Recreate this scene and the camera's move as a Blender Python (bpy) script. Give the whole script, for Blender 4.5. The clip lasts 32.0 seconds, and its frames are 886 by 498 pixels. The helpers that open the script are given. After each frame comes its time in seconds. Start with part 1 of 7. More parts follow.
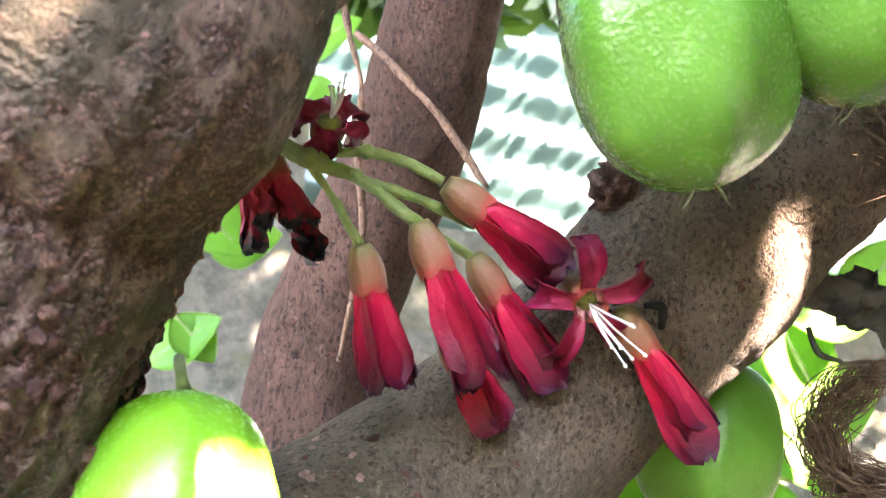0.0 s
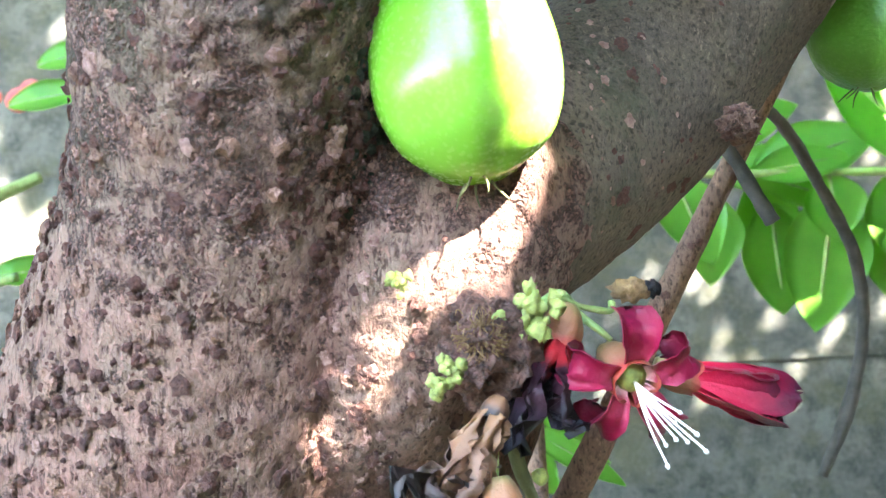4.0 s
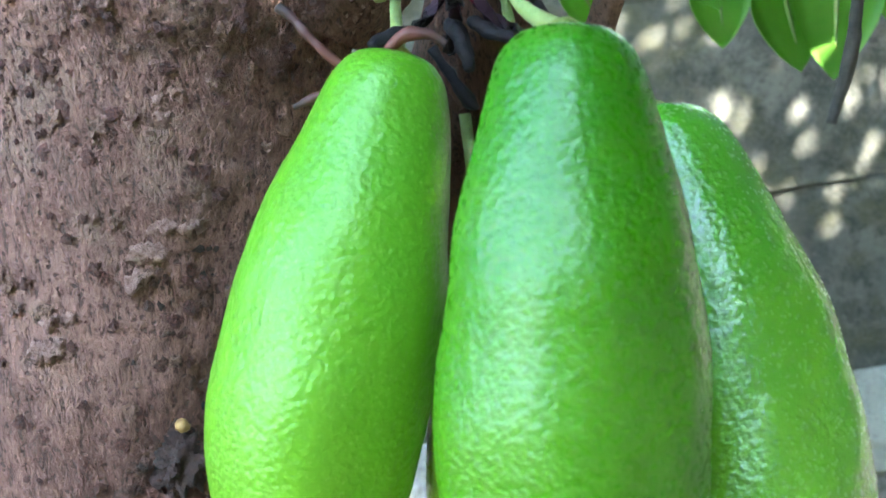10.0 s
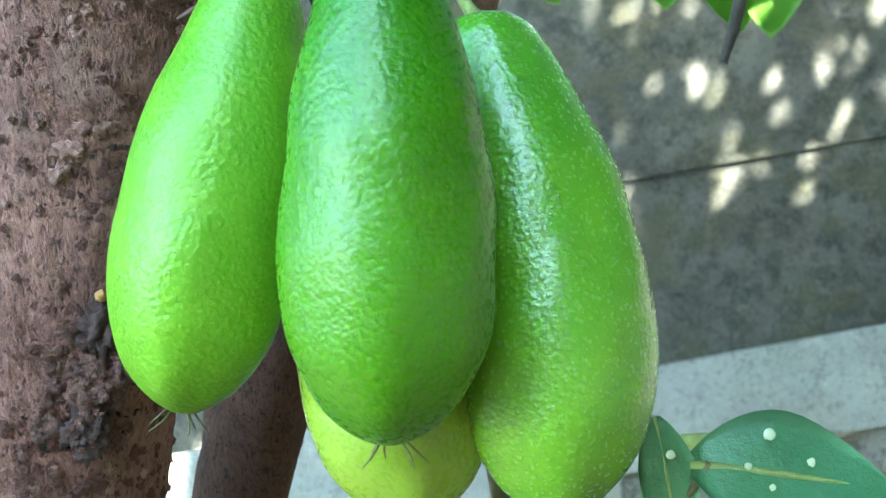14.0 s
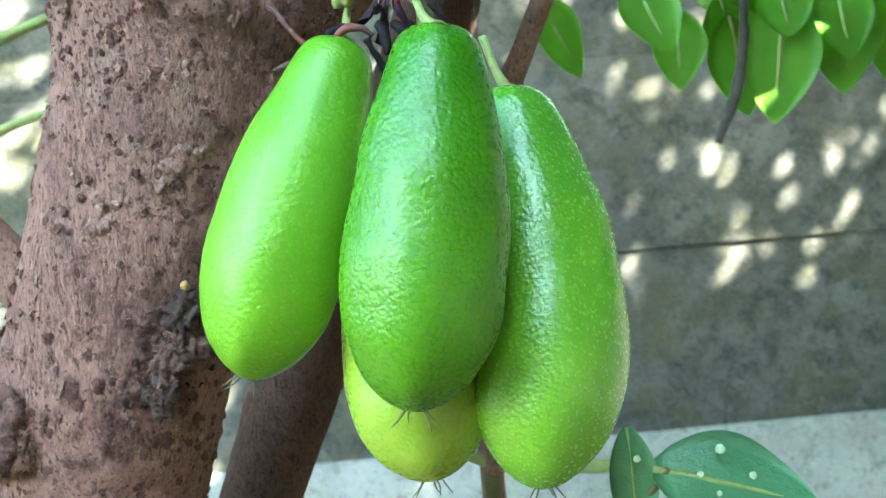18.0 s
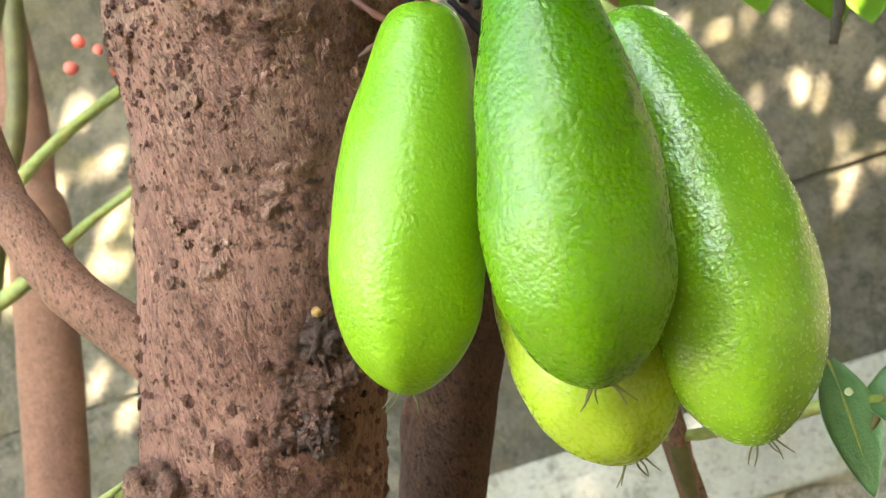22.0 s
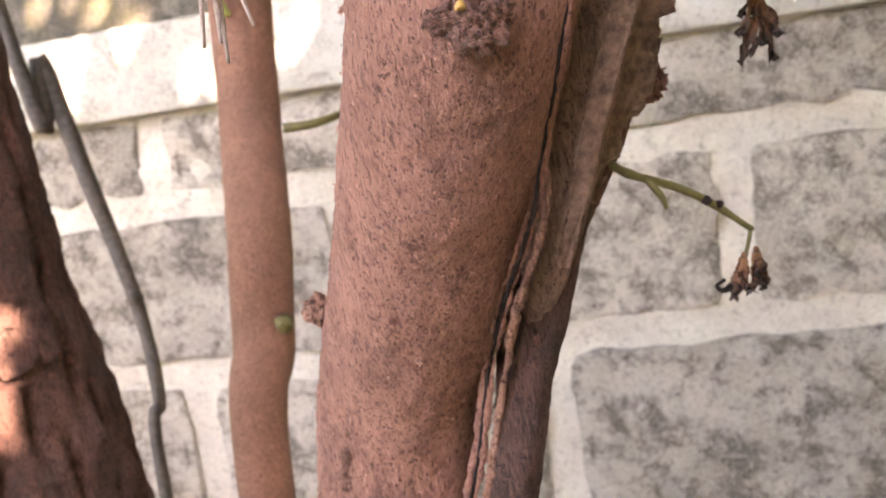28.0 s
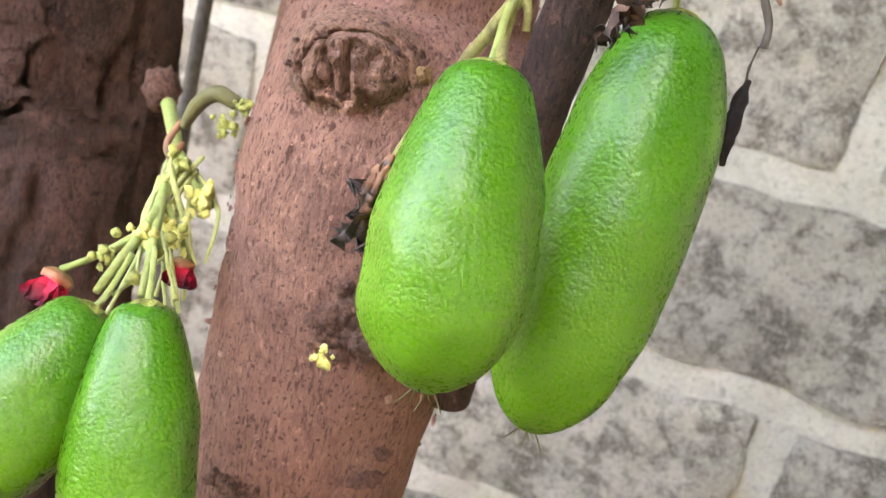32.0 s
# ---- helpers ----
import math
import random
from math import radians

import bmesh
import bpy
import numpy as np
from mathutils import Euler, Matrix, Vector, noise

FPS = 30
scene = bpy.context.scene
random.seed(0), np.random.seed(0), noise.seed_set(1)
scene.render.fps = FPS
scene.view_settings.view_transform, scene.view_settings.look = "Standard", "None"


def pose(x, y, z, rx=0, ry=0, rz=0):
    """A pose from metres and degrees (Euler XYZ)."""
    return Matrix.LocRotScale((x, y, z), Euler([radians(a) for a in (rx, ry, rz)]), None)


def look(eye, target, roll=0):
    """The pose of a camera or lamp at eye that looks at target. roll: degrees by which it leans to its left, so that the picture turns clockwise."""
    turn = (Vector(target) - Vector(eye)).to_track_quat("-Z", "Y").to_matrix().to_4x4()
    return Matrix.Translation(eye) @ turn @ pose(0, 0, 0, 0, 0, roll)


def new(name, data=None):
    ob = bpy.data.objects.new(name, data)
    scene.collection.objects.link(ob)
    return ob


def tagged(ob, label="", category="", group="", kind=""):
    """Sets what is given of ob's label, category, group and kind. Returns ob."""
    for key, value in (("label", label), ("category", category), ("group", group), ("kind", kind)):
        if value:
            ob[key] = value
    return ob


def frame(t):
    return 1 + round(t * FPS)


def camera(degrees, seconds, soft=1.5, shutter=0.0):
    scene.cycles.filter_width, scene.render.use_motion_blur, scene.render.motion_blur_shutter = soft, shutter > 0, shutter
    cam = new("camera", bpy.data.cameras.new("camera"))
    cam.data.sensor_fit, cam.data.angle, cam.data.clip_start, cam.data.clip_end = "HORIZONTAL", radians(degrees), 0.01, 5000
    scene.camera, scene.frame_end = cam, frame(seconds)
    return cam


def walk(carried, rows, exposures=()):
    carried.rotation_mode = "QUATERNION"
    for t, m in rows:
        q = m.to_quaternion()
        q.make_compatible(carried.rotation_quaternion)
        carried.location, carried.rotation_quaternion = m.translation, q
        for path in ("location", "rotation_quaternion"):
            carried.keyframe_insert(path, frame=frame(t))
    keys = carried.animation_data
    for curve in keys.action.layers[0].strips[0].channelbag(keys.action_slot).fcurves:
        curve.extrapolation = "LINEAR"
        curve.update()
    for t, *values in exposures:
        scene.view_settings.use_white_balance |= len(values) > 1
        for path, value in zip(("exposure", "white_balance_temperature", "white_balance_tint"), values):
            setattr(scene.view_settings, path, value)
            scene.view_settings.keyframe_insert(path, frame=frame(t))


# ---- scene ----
cam = camera(42.5, 32.0, soft=1.25)
cam.data.dof.use_dof = True
cam.data.dof.focus_distance = 0.151
cam.data.dof.aperture_fstop = 70.0
PATH = [
    (0, pose(0.05519, 0.02467, 1.13056, 109.228, -3.811, -10.310)),
    (0.5, pose(0.05736, 0.02475, 1.12201, 108.067, -2.458, -8.849)),
    (1, pose(0.05290, 0.02150, 1.11467, 106.791, -1.941, -8.158)),
    (1.5, pose(0.05294, 0.01695, 1.11336, 105.938, -0.940, -7.622)),
    (2, pose(0.05033, 0.01705, 1.11043, 105.248, -0.139, -7.098)),
    (2.5, pose(0.04172, 0.01905, 1.10695, 104.388, 0.578, -6.300)),
    (3, pose(0.03526, 0.02069, 1.09896, 103.648, 1.886, -5.194)),
    (3.5, pose(0.03508, 0.01966, 1.09555, 102.063, 2.626, -4.860)),
    (5.5, pose(0.03583, 0.01701, 1.08535, 100.355, 3.912, -4.199)),
    (6, pose(0.03770, 0.01852, 1.08452, 99.952, 4.464, -3.647)),
    (6.5, pose(0.03723, 0.02099, 1.08001, 99.884, 5.042, -3.534)),
    (7, pose(0.03309, 0.02240, 1.07574, 99.337, 5.998, -3.190)),
    (7.5, pose(0.02763, 0.02651, 1.06846, 100.167, 7.591, -2.041)),
    (8, pose(0.02838, 0.02777, 1.06079, 100.669, 9.430, -1.748)),
    (8.5, pose(0.03180, 0.02765, 1.05432, 99.720, 10.356, -1.279)),
    (9, pose(0.03671, 0.03099, 1.04842, 98.782, 10.193, -1.001)),
    (9.5, pose(0.03741, 0.02928, 1.04542, 98.119, 9.609, -1.356)),
    (10, pose(0.03967, 0.02694, 1.04472, 97.195, 9.402, -1.734)),
    (10.5, pose(0.03972, 0.02743, 1.04389, 96.680, 9.447, -1.823)),
    (11, pose(0.04131, 0.02701, 1.04284, 97.318, 9.416, -1.474)),
    (11.5, pose(0.04470, 0.02575, 1.04125, 97.080, 9.628, -1.893)),
    (12, pose(0.04549, 0.02461, 1.03779, 96.930, 9.718, -2.098)),
    (12.5, pose(0.04697, 0.02194, 1.03510, 97.344, 9.411, -1.946)),
    (13, pose(0.04603, 0.01532, 1.03501, 97.045, 9.204, -2.574)),
    (13.5, pose(0.05012, 0.01005, 1.03112, 96.352, 9.917, -2.133)),
    (15.5, pose(0.05489, -0.01627, 1.01904, 97.459, 9.646, -0.561)),
    (16, pose(0.05020, -0.01959, 1.01597, 99.682, 9.242, -0.271)),
    (16.5, pose(0.04912, -0.02219, 1.01558, 100.999, 9.147, -0.348)),
    (17, pose(0.04777, -0.02240, 1.01320, 101.785, 9.138, -0.283)),
    (17.5, pose(0.04817, -0.02023, 1.01042, 101.450, 7.989, -0.770)),
    (18, pose(0.04820, -0.03133, 1.01755, 99.235, 5.304, -1.877)),
    (18.5, pose(0.04631, -0.04681, 1.02978, 96.778, 2.143, -2.786)),
    (19, pose(0.04735, -0.07236, 1.03993, 93.328, -1.122, -3.314)),
    (19.5, pose(0.04396, -0.09065, 1.04419, 92.097, -5.097, -2.317)),
    (20, pose(0.04119, -0.07334, 1.05630, 95.288, -3.960, -0.379)),
    (20.5, pose(0.04644, -0.05503, 1.06768, 100.033, 2.436, 2.045)),
    (21, pose(0.04155, -0.03961, 1.05152, 100.048, 7.323, 3.545)),
    (21.5, pose(0.04474, -0.02646, 1.03525, 99.480, 12.756, 4.683)),
    (22, pose(0.04175, -0.01298, 1.01710, 101.103, 17.264, 5.492)),
    (22.5, pose(0.03557, -0.00788, 0.99988, 101.432, 20.027, 6.765)),
    (23, pose(0.02551, -0.00673, 0.98551, 102.173, 20.715, 8.328)),
    (23.5, pose(0.01886, -0.00364, 0.97502, 101.478, 20.452, 9.584)),
    (24, pose(0.01130, 0.00444, 0.96139, 100.091, 20.008, 10.728)),
    (24.5, pose(0.00887, 0.00492, 0.95017, 98.693, 18.574, 11.706)),
    (25, pose(0.00867, 0.00807, 0.93752, 96.581, 16.575, 12.182)),
    (25.5, pose(0.01040, 0.01155, 0.93031, 93.563, 14.729, 12.406)),
    (26, pose(0.01444, 0.01324, 0.92207, 90.459, 12.769, 12.317)),
    (26.5, pose(0.01454, 0.01535, 0.91679, 87.135, 11.143, 11.882)),
    (28.5, pose(-0.00082, -0.00616, 0.89946, 79.172, 8.405, 13.381)),
    (29, pose(-0.00501, -0.00088, 0.88137, 77.329, 7.864, 14.148)),
    (29.5, pose(-0.00122, 0.00743, 0.86182, 75.749, 7.463, 14.149)),
    (30, pose(-0.00153, 0.01855, 0.83669, 74.871, 6.679, 13.819)),
    (30.5, pose(-0.00928, 0.03730, 0.80845, 74.548, 4.018, 13.518)),
    (31, pose(-0.01451, 0.04798, 0.78939, 74.300, -1.195, 14.712)),
    (31.5, pose(-0.01746, 0.05670, 0.78555, 73.626, -7.055, 17.576)),
    (32, pose(-0.01019, 0.05469, 0.78996, 72.632, -12.788, 21.431)),
]
EXPOSURES = [
    (0.0, 5.80, 7350, 23), (2.0, 5.68, 6850, 18), (3.5, 5.50, 6500, 5), (6.0, 5.57, 6150, 6), (8.0, 5.14, 6150, 6), (9.5, 4.83, 6200, 2), (13.5, 4.95, 6200, -5),
    (18.0, 5.06, 6450, -5), (19.0, 5.05, 9800, 20), (20.0, 4.95, 10200, 22), (21.2, 4.98, 10200, 21), (22.0, 5.06, 10000, 12), (23.1, 5.16, 11200, 28), (23.7, 5.22, 7250, 27), (24.3, 5.24, 7250, 27), (24.9, 5.08, 9200, 35), (29.0, 4.99, 9700, 33), (30.0, 4.98, 9300, 28), (31.0, 5.11, 9400, 24), (32.0, 5.10, 9200, 23),
]
walk(cam, PATH, EXPOSURES)

# ---- daylight: sun through the tree's crown, and the open sky ----
SUN = Vector((0.50, -0.62, 0.66)).normalized()
world = bpy.data.worlds.new("sky")
scene.world = world
world.use_nodes = True
wn = world.node_tree.nodes
sky = wn.new("ShaderNodeTexSky")
sky.sky_type = "NISHITA"
sky.sun_disc = False
sky.sun_elevation = math.asin(SUN.z)
sky.sun_rotation = math.atan2(SUN.x, SUN.y)
world.node_tree.links.new(sky.outputs[0], wn["Background"].inputs[0])
wn["Background"].inputs[1].default_value = 0.15
sun = new("sun", bpy.data.lights.new("sun", "SUN"))
sun.data.energy = 5.0
sun.data.angle = radians(0.53)
sun.data.color = (1.0, 0.95, 0.88)
sun.matrix_world = look(SUN * 10, (0, 0, 0))


# ---- materials ----
def principled(name, rough=0.6, **inputs):
    m = bpy.data.materials.new(name)
    m.use_nodes = True
    b = m.node_tree.nodes["Principled BSDF"]
    b.inputs["Roughness"].default_value = rough
    for key, value in inputs.items():
        b.inputs[key.replace("_", " ")].default_value = value
    return m, m.node_tree.nodes, m.node_tree.links, b


def coords(n, l, stretch=(1, 1, 1)):
    c, mp = n.new("ShaderNodeTexCoord"), n.new("ShaderNodeMapping")
    mp.inputs["Scale"].default_value = stretch
    l.new(c.outputs["Object"], mp.inputs["Vector"])
    return mp.outputs[0]


def noise_tex(n, l, vec, scale, detail=4.0, rough=0.6, distort=0.0):
    t = n.new("ShaderNodeTexNoise")
    t.inputs["Scale"].default_value, t.inputs["Detail"].default_value = scale, detail
    t.inputs["Roughness"].default_value, t.inputs["Distortion"].default_value = rough, distort
    l.new(vec, t.inputs["Vector"])
    return t.outputs["Fac"]


def cells(n, l, vec, scale, feature="F1", rand=1.0):
    t = n.new("ShaderNodeTexVoronoi")
    t.feature = feature
    t.inputs["Scale"].default_value, t.inputs["Randomness"].default_value = scale, rand
    l.new(vec, t.inputs["Vector"])
    return t


def ramp(n, l, fac, stops):
    r = n.new("ShaderNodeValToRGB")
    while len(r.color_ramp.elements) < len(stops):
        r.color_ramp.elements.new(0.5)
    for e, (p, c) in zip(r.color_ramp.elements, stops):
        e.position, e.color = p, (*c, 1) if len(c) == 3 else c
    l.new(fac, r.inputs[0])
    return r.outputs[0]


def grey(v):
    return (v, v, v)


def mixc(n, l, fac, a, b, kind="MIX"):
    m = n.new("ShaderNodeMix")
    m.data_type, m.blend_type = "RGBA", kind
    for sock, val in ((m.inputs[0], fac), (m.inputs[6], a), (m.inputs[7], b)):
        if isinstance(val, (int, float)):
            sock.default_value = val
        elif isinstance(val, tuple):
            sock.default_value = (*val, 1)
        else:
            l.new(val, sock)
    return m.outputs[2]


def calc(n, l, op, a, b=0.0):
    m = n.new("ShaderNodeMath")
    m.operation = op
    for sock, val in ((m.inputs[0], a), (m.inputs[1], b)):
        if isinstance(val, (int, float)):
            sock.default_value = val
        else:
            l.new(val, sock)
    return m.outputs[0]


def bump(n, l, height, b, dist, strength=1.0):
    k = n.new("ShaderNodeBump")
    k.inputs["Strength"].default_value, k.inputs["Distance"].default_value = strength, dist
    l.new(height, k.inputs["Height"])
    l.new(k.outputs[0], b.inputs["Normal"])


def warped(n, l, vec, scale, by):
    """Coordinates shaken by noise, for ragged outlines."""
    t, w = n.new("ShaderNodeTexNoise"), n.new("ShaderNodeVectorMath")
    t.inputs["Scale"].default_value, t.inputs["Detail"].default_value = scale, 3
    l.new(vec, t.inputs["Vector"])
    w.operation = "MULTIPLY_ADD"
    w.inputs[1].default_value = (by, by, by)
    l.new(t.outputs["Color"], w.inputs[0])
    l.new(vec, w.inputs[2])
    return w.outputs[0]


def bark(name, light, dark, grime, spot=(0.085, 0.036, 0.028), dots=235.0, moss=None, crust=None, rough_by=1.0, many=0.45, scab=0.56, along=0.4, dot_size=0.62, pale=None, smooth_below=None, collar=None):
    """Thin bark: fine grain, dark pores, ragged corky spots and scaly crust. crust: the height over which the crust closes; scab: how far it spreads below."""
    m, n, l, b = principled(name, 0.8, Specular_IOR_Level=0.35)
    v, up = coords(n, l), coords(n, l, (1, 1, along))
    rag = warped(n, l, v, 1100, 0.0011)
    big = noise_tex(n, l, v, 38, 5, 0.6)
    mid = noise_tex(n, l, v, 190, 5, 0.65, 0.4)
    grit = noise_tex(n, l, v, 2600, 3, 0.75)
    sand = cells(n, l, v, 3000)
    grain = noise_tex(n, l, up, 1500, 4, 0.72, 0.3)
    col = mixc(n, l, ramp(n, l, big, [(0.38, grey(0)), (0.62, grey(1))]), light, dark)
    col = mixc(n, l, ramp(n, l, mid, [(0.50, grey(0)), (0.70, grey(0.45))]), col, grime)
    run = noise_tex(n, l, coords(n, l, (1, 1, 0.35)), 75, 6, 0.7, 0.5)
    col = mixc(n, l, ramp(n, l, run, [(0.50, grey(0)), (0.68, grey(0.55))]), col, grime)
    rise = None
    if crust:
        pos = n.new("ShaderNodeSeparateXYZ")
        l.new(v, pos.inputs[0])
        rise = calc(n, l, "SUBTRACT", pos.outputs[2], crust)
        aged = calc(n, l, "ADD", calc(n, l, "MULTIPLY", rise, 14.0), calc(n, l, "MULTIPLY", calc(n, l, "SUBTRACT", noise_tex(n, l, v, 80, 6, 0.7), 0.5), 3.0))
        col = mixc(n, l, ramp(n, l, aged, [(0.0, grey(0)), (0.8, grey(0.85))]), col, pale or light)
    col = mixc(n, l, ramp(n, l, grain, [(0.36, grey(0.9)), (0.48, grey(0))]), col, tuple(c * 0.36 for c in dark))
    col = mixc(n, l, ramp(n, l, grain, [(0.55, grey(0)), (0.68, grey(0.6))]), col, tuple(min(1, c * 1.3) for c in light))
    # fine pores
    sp = cells(n, l, rag, 1000)
    chosen = calc(n, l, "GREATER_THAN", sp.outputs["Color"], 0.66)
    speck = calc(n, l, "MULTIPLY", ramp(n, l, sp.outputs["Distance"], [(0.22, grey(1)), (0.36, grey(0))]), chosen)
    col = mixc(n, l, calc(n, l, "MULTIPLY", speck, 0.8), col, tuple(c * 0.3 for c in dark))
    # larger ragged corky spots
    dot = cells(n, l, rag, dots)
    size = calc(n, l, "MULTIPLY", calc(n, l, "SUBTRACT", noise_tex(n, l, v, 300, 4, 0.75), 0.06), dot_size)
    pick = calc(n, l, "GREATER_THAN", dot.outputs["Color"], many)
    edge = calc(n, l, "MULTIPLY", calc(n, l, "SUBTRACT", size, dot.outputs["Distance"]), 11.0)
    if smooth_below:
        high = n.new("ShaderNodeSeparateXYZ")
        l.new(v, high.inputs[0])
        bare = calc(n, l, "MULTIPLY", calc(n, l, "SUBTRACT", smooth_below, high.outputs[2]), 70.0)
        edge = calc(n, l, "SUBTRACT", edge, calc(n, l, "MINIMUM", calc(n, l, "MAXIMUM", bare, 0.0), 1.9))
    spotm = calc(n, l, "MULTIPLY", calc(n, l, "MINIMUM", calc(n, l, "MAXIMUM", edge, 0.0), 1.0), pick)
    spotc = mixc(n, l, ramp(n, l, grit, [(0.42, grey(0)), (0.62, grey(1))]), spot, tuple(min(1, c * 2.3) for c in spot))
    col = mixc(n, l, calc(n, l, "MULTIPLY", spotm, 0.92), col, spotc)
    # scaly crust in patches
    patch = calc(n, l, "ADD", calc(n, l, "MULTIPLY", noise_tex(n, l, v, 300, 7, 0.75, 0.4), 0.6), calc(n, l, "MULTIPLY", noise_tex(n, l, v, 75, 4, 0.6), 0.4))
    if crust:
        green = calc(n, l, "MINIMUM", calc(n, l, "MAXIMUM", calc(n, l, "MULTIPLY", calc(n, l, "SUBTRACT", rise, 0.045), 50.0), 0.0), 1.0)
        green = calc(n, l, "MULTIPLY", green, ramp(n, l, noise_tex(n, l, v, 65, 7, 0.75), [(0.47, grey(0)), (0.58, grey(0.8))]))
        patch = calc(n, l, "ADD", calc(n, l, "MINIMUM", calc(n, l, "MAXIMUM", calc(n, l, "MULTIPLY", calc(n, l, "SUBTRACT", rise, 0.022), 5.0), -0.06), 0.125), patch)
    cr = ramp(n, l, patch, [(scab, grey(0)), (scab + 0.035, grey(0.95))])
    scale = cells(n, l, rag, 1250)
    rim = cells(n, l, rag, 1250, "DISTANCE_TO_EDGE")
    tone = mixc(n, l, ramp(n, l, scale.outputs["Color"], [(0.2, grey(0)), (0.75, grey(1))]), tuple(c * 1.5 for c in grime), tuple(c * 0.85 for c in light))
    tone = mixc(n, l, ramp(n, l, grit, [(0.40, grey(0.75)), (0.56, grey(0))]), tone, tuple(c * 0.5 for c in grime))
    tone = mixc(n, l, ramp(n, l, rim.outputs["Distance"], [(0.03, grey(0.8)), (0.16, grey(0))]), tone, tuple(c * 0.4 for c in grime))
    tone = mixc(n, l, ramp(n, l, sand.outputs["Color"], [(0.74, grey(0)), (0.84, grey(0.8))]), tone, light)
    tone = mixc(n, l, ramp(n, l, sand.outputs["Color"], [(0.24, grey(0.85)), (0.34, grey(0))]), tone, tuple(c * 0.5 for c in grime))
    col = mixc(n, l, cr, col, tone)
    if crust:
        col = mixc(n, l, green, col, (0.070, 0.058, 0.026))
    wrinkle = None
    if collar:
        far = n.new("ShaderNodeVectorMath")
        far.operation = "DISTANCE"
        far.inputs[1].default_value = collar
        l.new(warped(n, l, v, 160, 0.004), far.inputs[0])
        fade = ramp(n, l, far.outputs["Value"], [(0.012, grey(1)), (0.032, grey(0))])
        wave = calc(n, l, "SINE", calc(n, l, "MULTIPLY", far.outputs["Value"], 3000.0))
        wrinkle = calc(n, l, "MULTIPLY", fade, wave)
        col = mixc(n, l, ramp(n, l, wrinkle, [(0.0, grey(0)), (0.9, grey(0.65))]), col, tuple(c * 1.05 for c in (pale or light)))
        col = mixc(n, l, ramp(n, l, calc(n, l, "MULTIPLY", wrinkle, -1.0), [(0.2, grey(0)), (0.9, grey(0.75))]), col, tuple(c * 0.4 for c in grime))
    # fine upright cracks and pale chips
    crack = noise_tex(n, l, coords(n, l, (1, 1, 0.13)), 520, 3, 0.6, 0.6)
    line = ramp(n, l, crack, [(0.485, grey(0)), (0.497, grey(1)), (0.509, grey(0))])
    line = calc(n, l, "MULTIPLY", line, ramp(n, l, noise_tex(n, l, v, 240, 3, 0.6), [(0.52, grey(0)), (0.60, grey(1))]))
    col = mixc(n, l, calc(n, l, "MULTIPLY", line, 0.8), col, tuple(c * 0.5 for c in grime))
    chip = ramp(n, l, noise_tex(n, l, coords(n, l, (1, 1, 0.55)), 620, 5, 0.75), [(0.615, grey(0)), (0.65, grey(0.75))])
    col = mixc(n, l, chip, col, tuple(min(1, c * 1.45) for c in light))
    if moss:
        mm = ramp(n, l, noise_tex(n, l, v, 70, 7, 0.78), [(0.53, grey(0)), (0.66, grey(0.7))])
        col = mixc(n, l, mm, col, moss)
    l.new(col, b.inputs["Base Color"])
    h = calc(n, l, "ADD", calc(n, l, "MULTIPLY", mid, 0.55), calc(n, l, "MULTIPLY", grain, 0.5))
    h = calc(n, l, "ADD", h, calc(n, l, "MULTIPLY", grit, 0.2))
    h = calc(n, l, "ADD", h, calc(n, l, "MULTIPLY", spotm, 0.26))
    h = calc(n, l, "SUBTRACT", h, calc(n, l, "MULTIPLY", speck, 0.10))
    warts = calc(n, l, "SUBTRACT", 0.75, scale.outputs["Distance"])
    h = calc(n, l, "ADD", h, calc(n, l, "MULTIPLY", calc(n, l, "MULTIPLY", warts, cr), 0.65))
    h = calc(n, l, "ADD", h, calc(n, l, "MULTIPLY", calc(n, l, "MULTIPLY", sand.outputs["Color"], cr), 0.18))
    h = calc(n, l, "ADD", h, calc(n, l, "SUBTRACT", calc(n, l, "MULTIPLY", chip, 0.16), calc(n, l, "MULTIPLY", line, 0.3)))
    if wrinkle is not None:
        h = calc(n, l, "ADD", h, calc(n, l, "MULTIPLY", wrinkle, 0.22))
    bump(n, l, h, b, 0.0030 * rough_by, 1.0)
    return m


def plain(name, col, var, scale, rough=0.6, dist=0.0, bscale=None, **inputs):
    """A surface of two tones in patches, with a finer grain in its relief."""
    m, n, l, b = principled(name, rough, **inputs)
    v = coords(n, l)
    f = noise_tex(n, l, v, scale, 5, 0.65)
    l.new(mixc(n, l, ramp(n, l, f, [(0.35, grey(0)), (0.68, grey(1))]), col, var), b.inputs["Base Color"])
    if dist:
        bump(n, l, noise_tex(n, l, v, bscale or scale * 6, 5, 0.7), b, dist)
    return m


def along_mat(name, stops, rough=0.45, vein=0.25, dist=0.00012, **inputs):
    """Colour that runs along a petal or stalk from its base to its tip."""
    m, n, l, b = principled(name, rough, **inputs)
    a = n.new("ShaderNodeAttribute")
    a.attribute_name = "along"
    v = coords(n, l)
    wob = calc(n, l, "ADD", a.outputs["Fac"], calc(n, l, "MULTIPLY", calc(n, l, "SUBTRACT", noise_tex(n, l, v, 420, 4), 0.5), vein))
    l.new(ramp(n, l, wob, stops), b.inputs["Base Color"])
    bump(n, l, noise_tex(n, l, v, 1500, 3), b, dist)
    return m


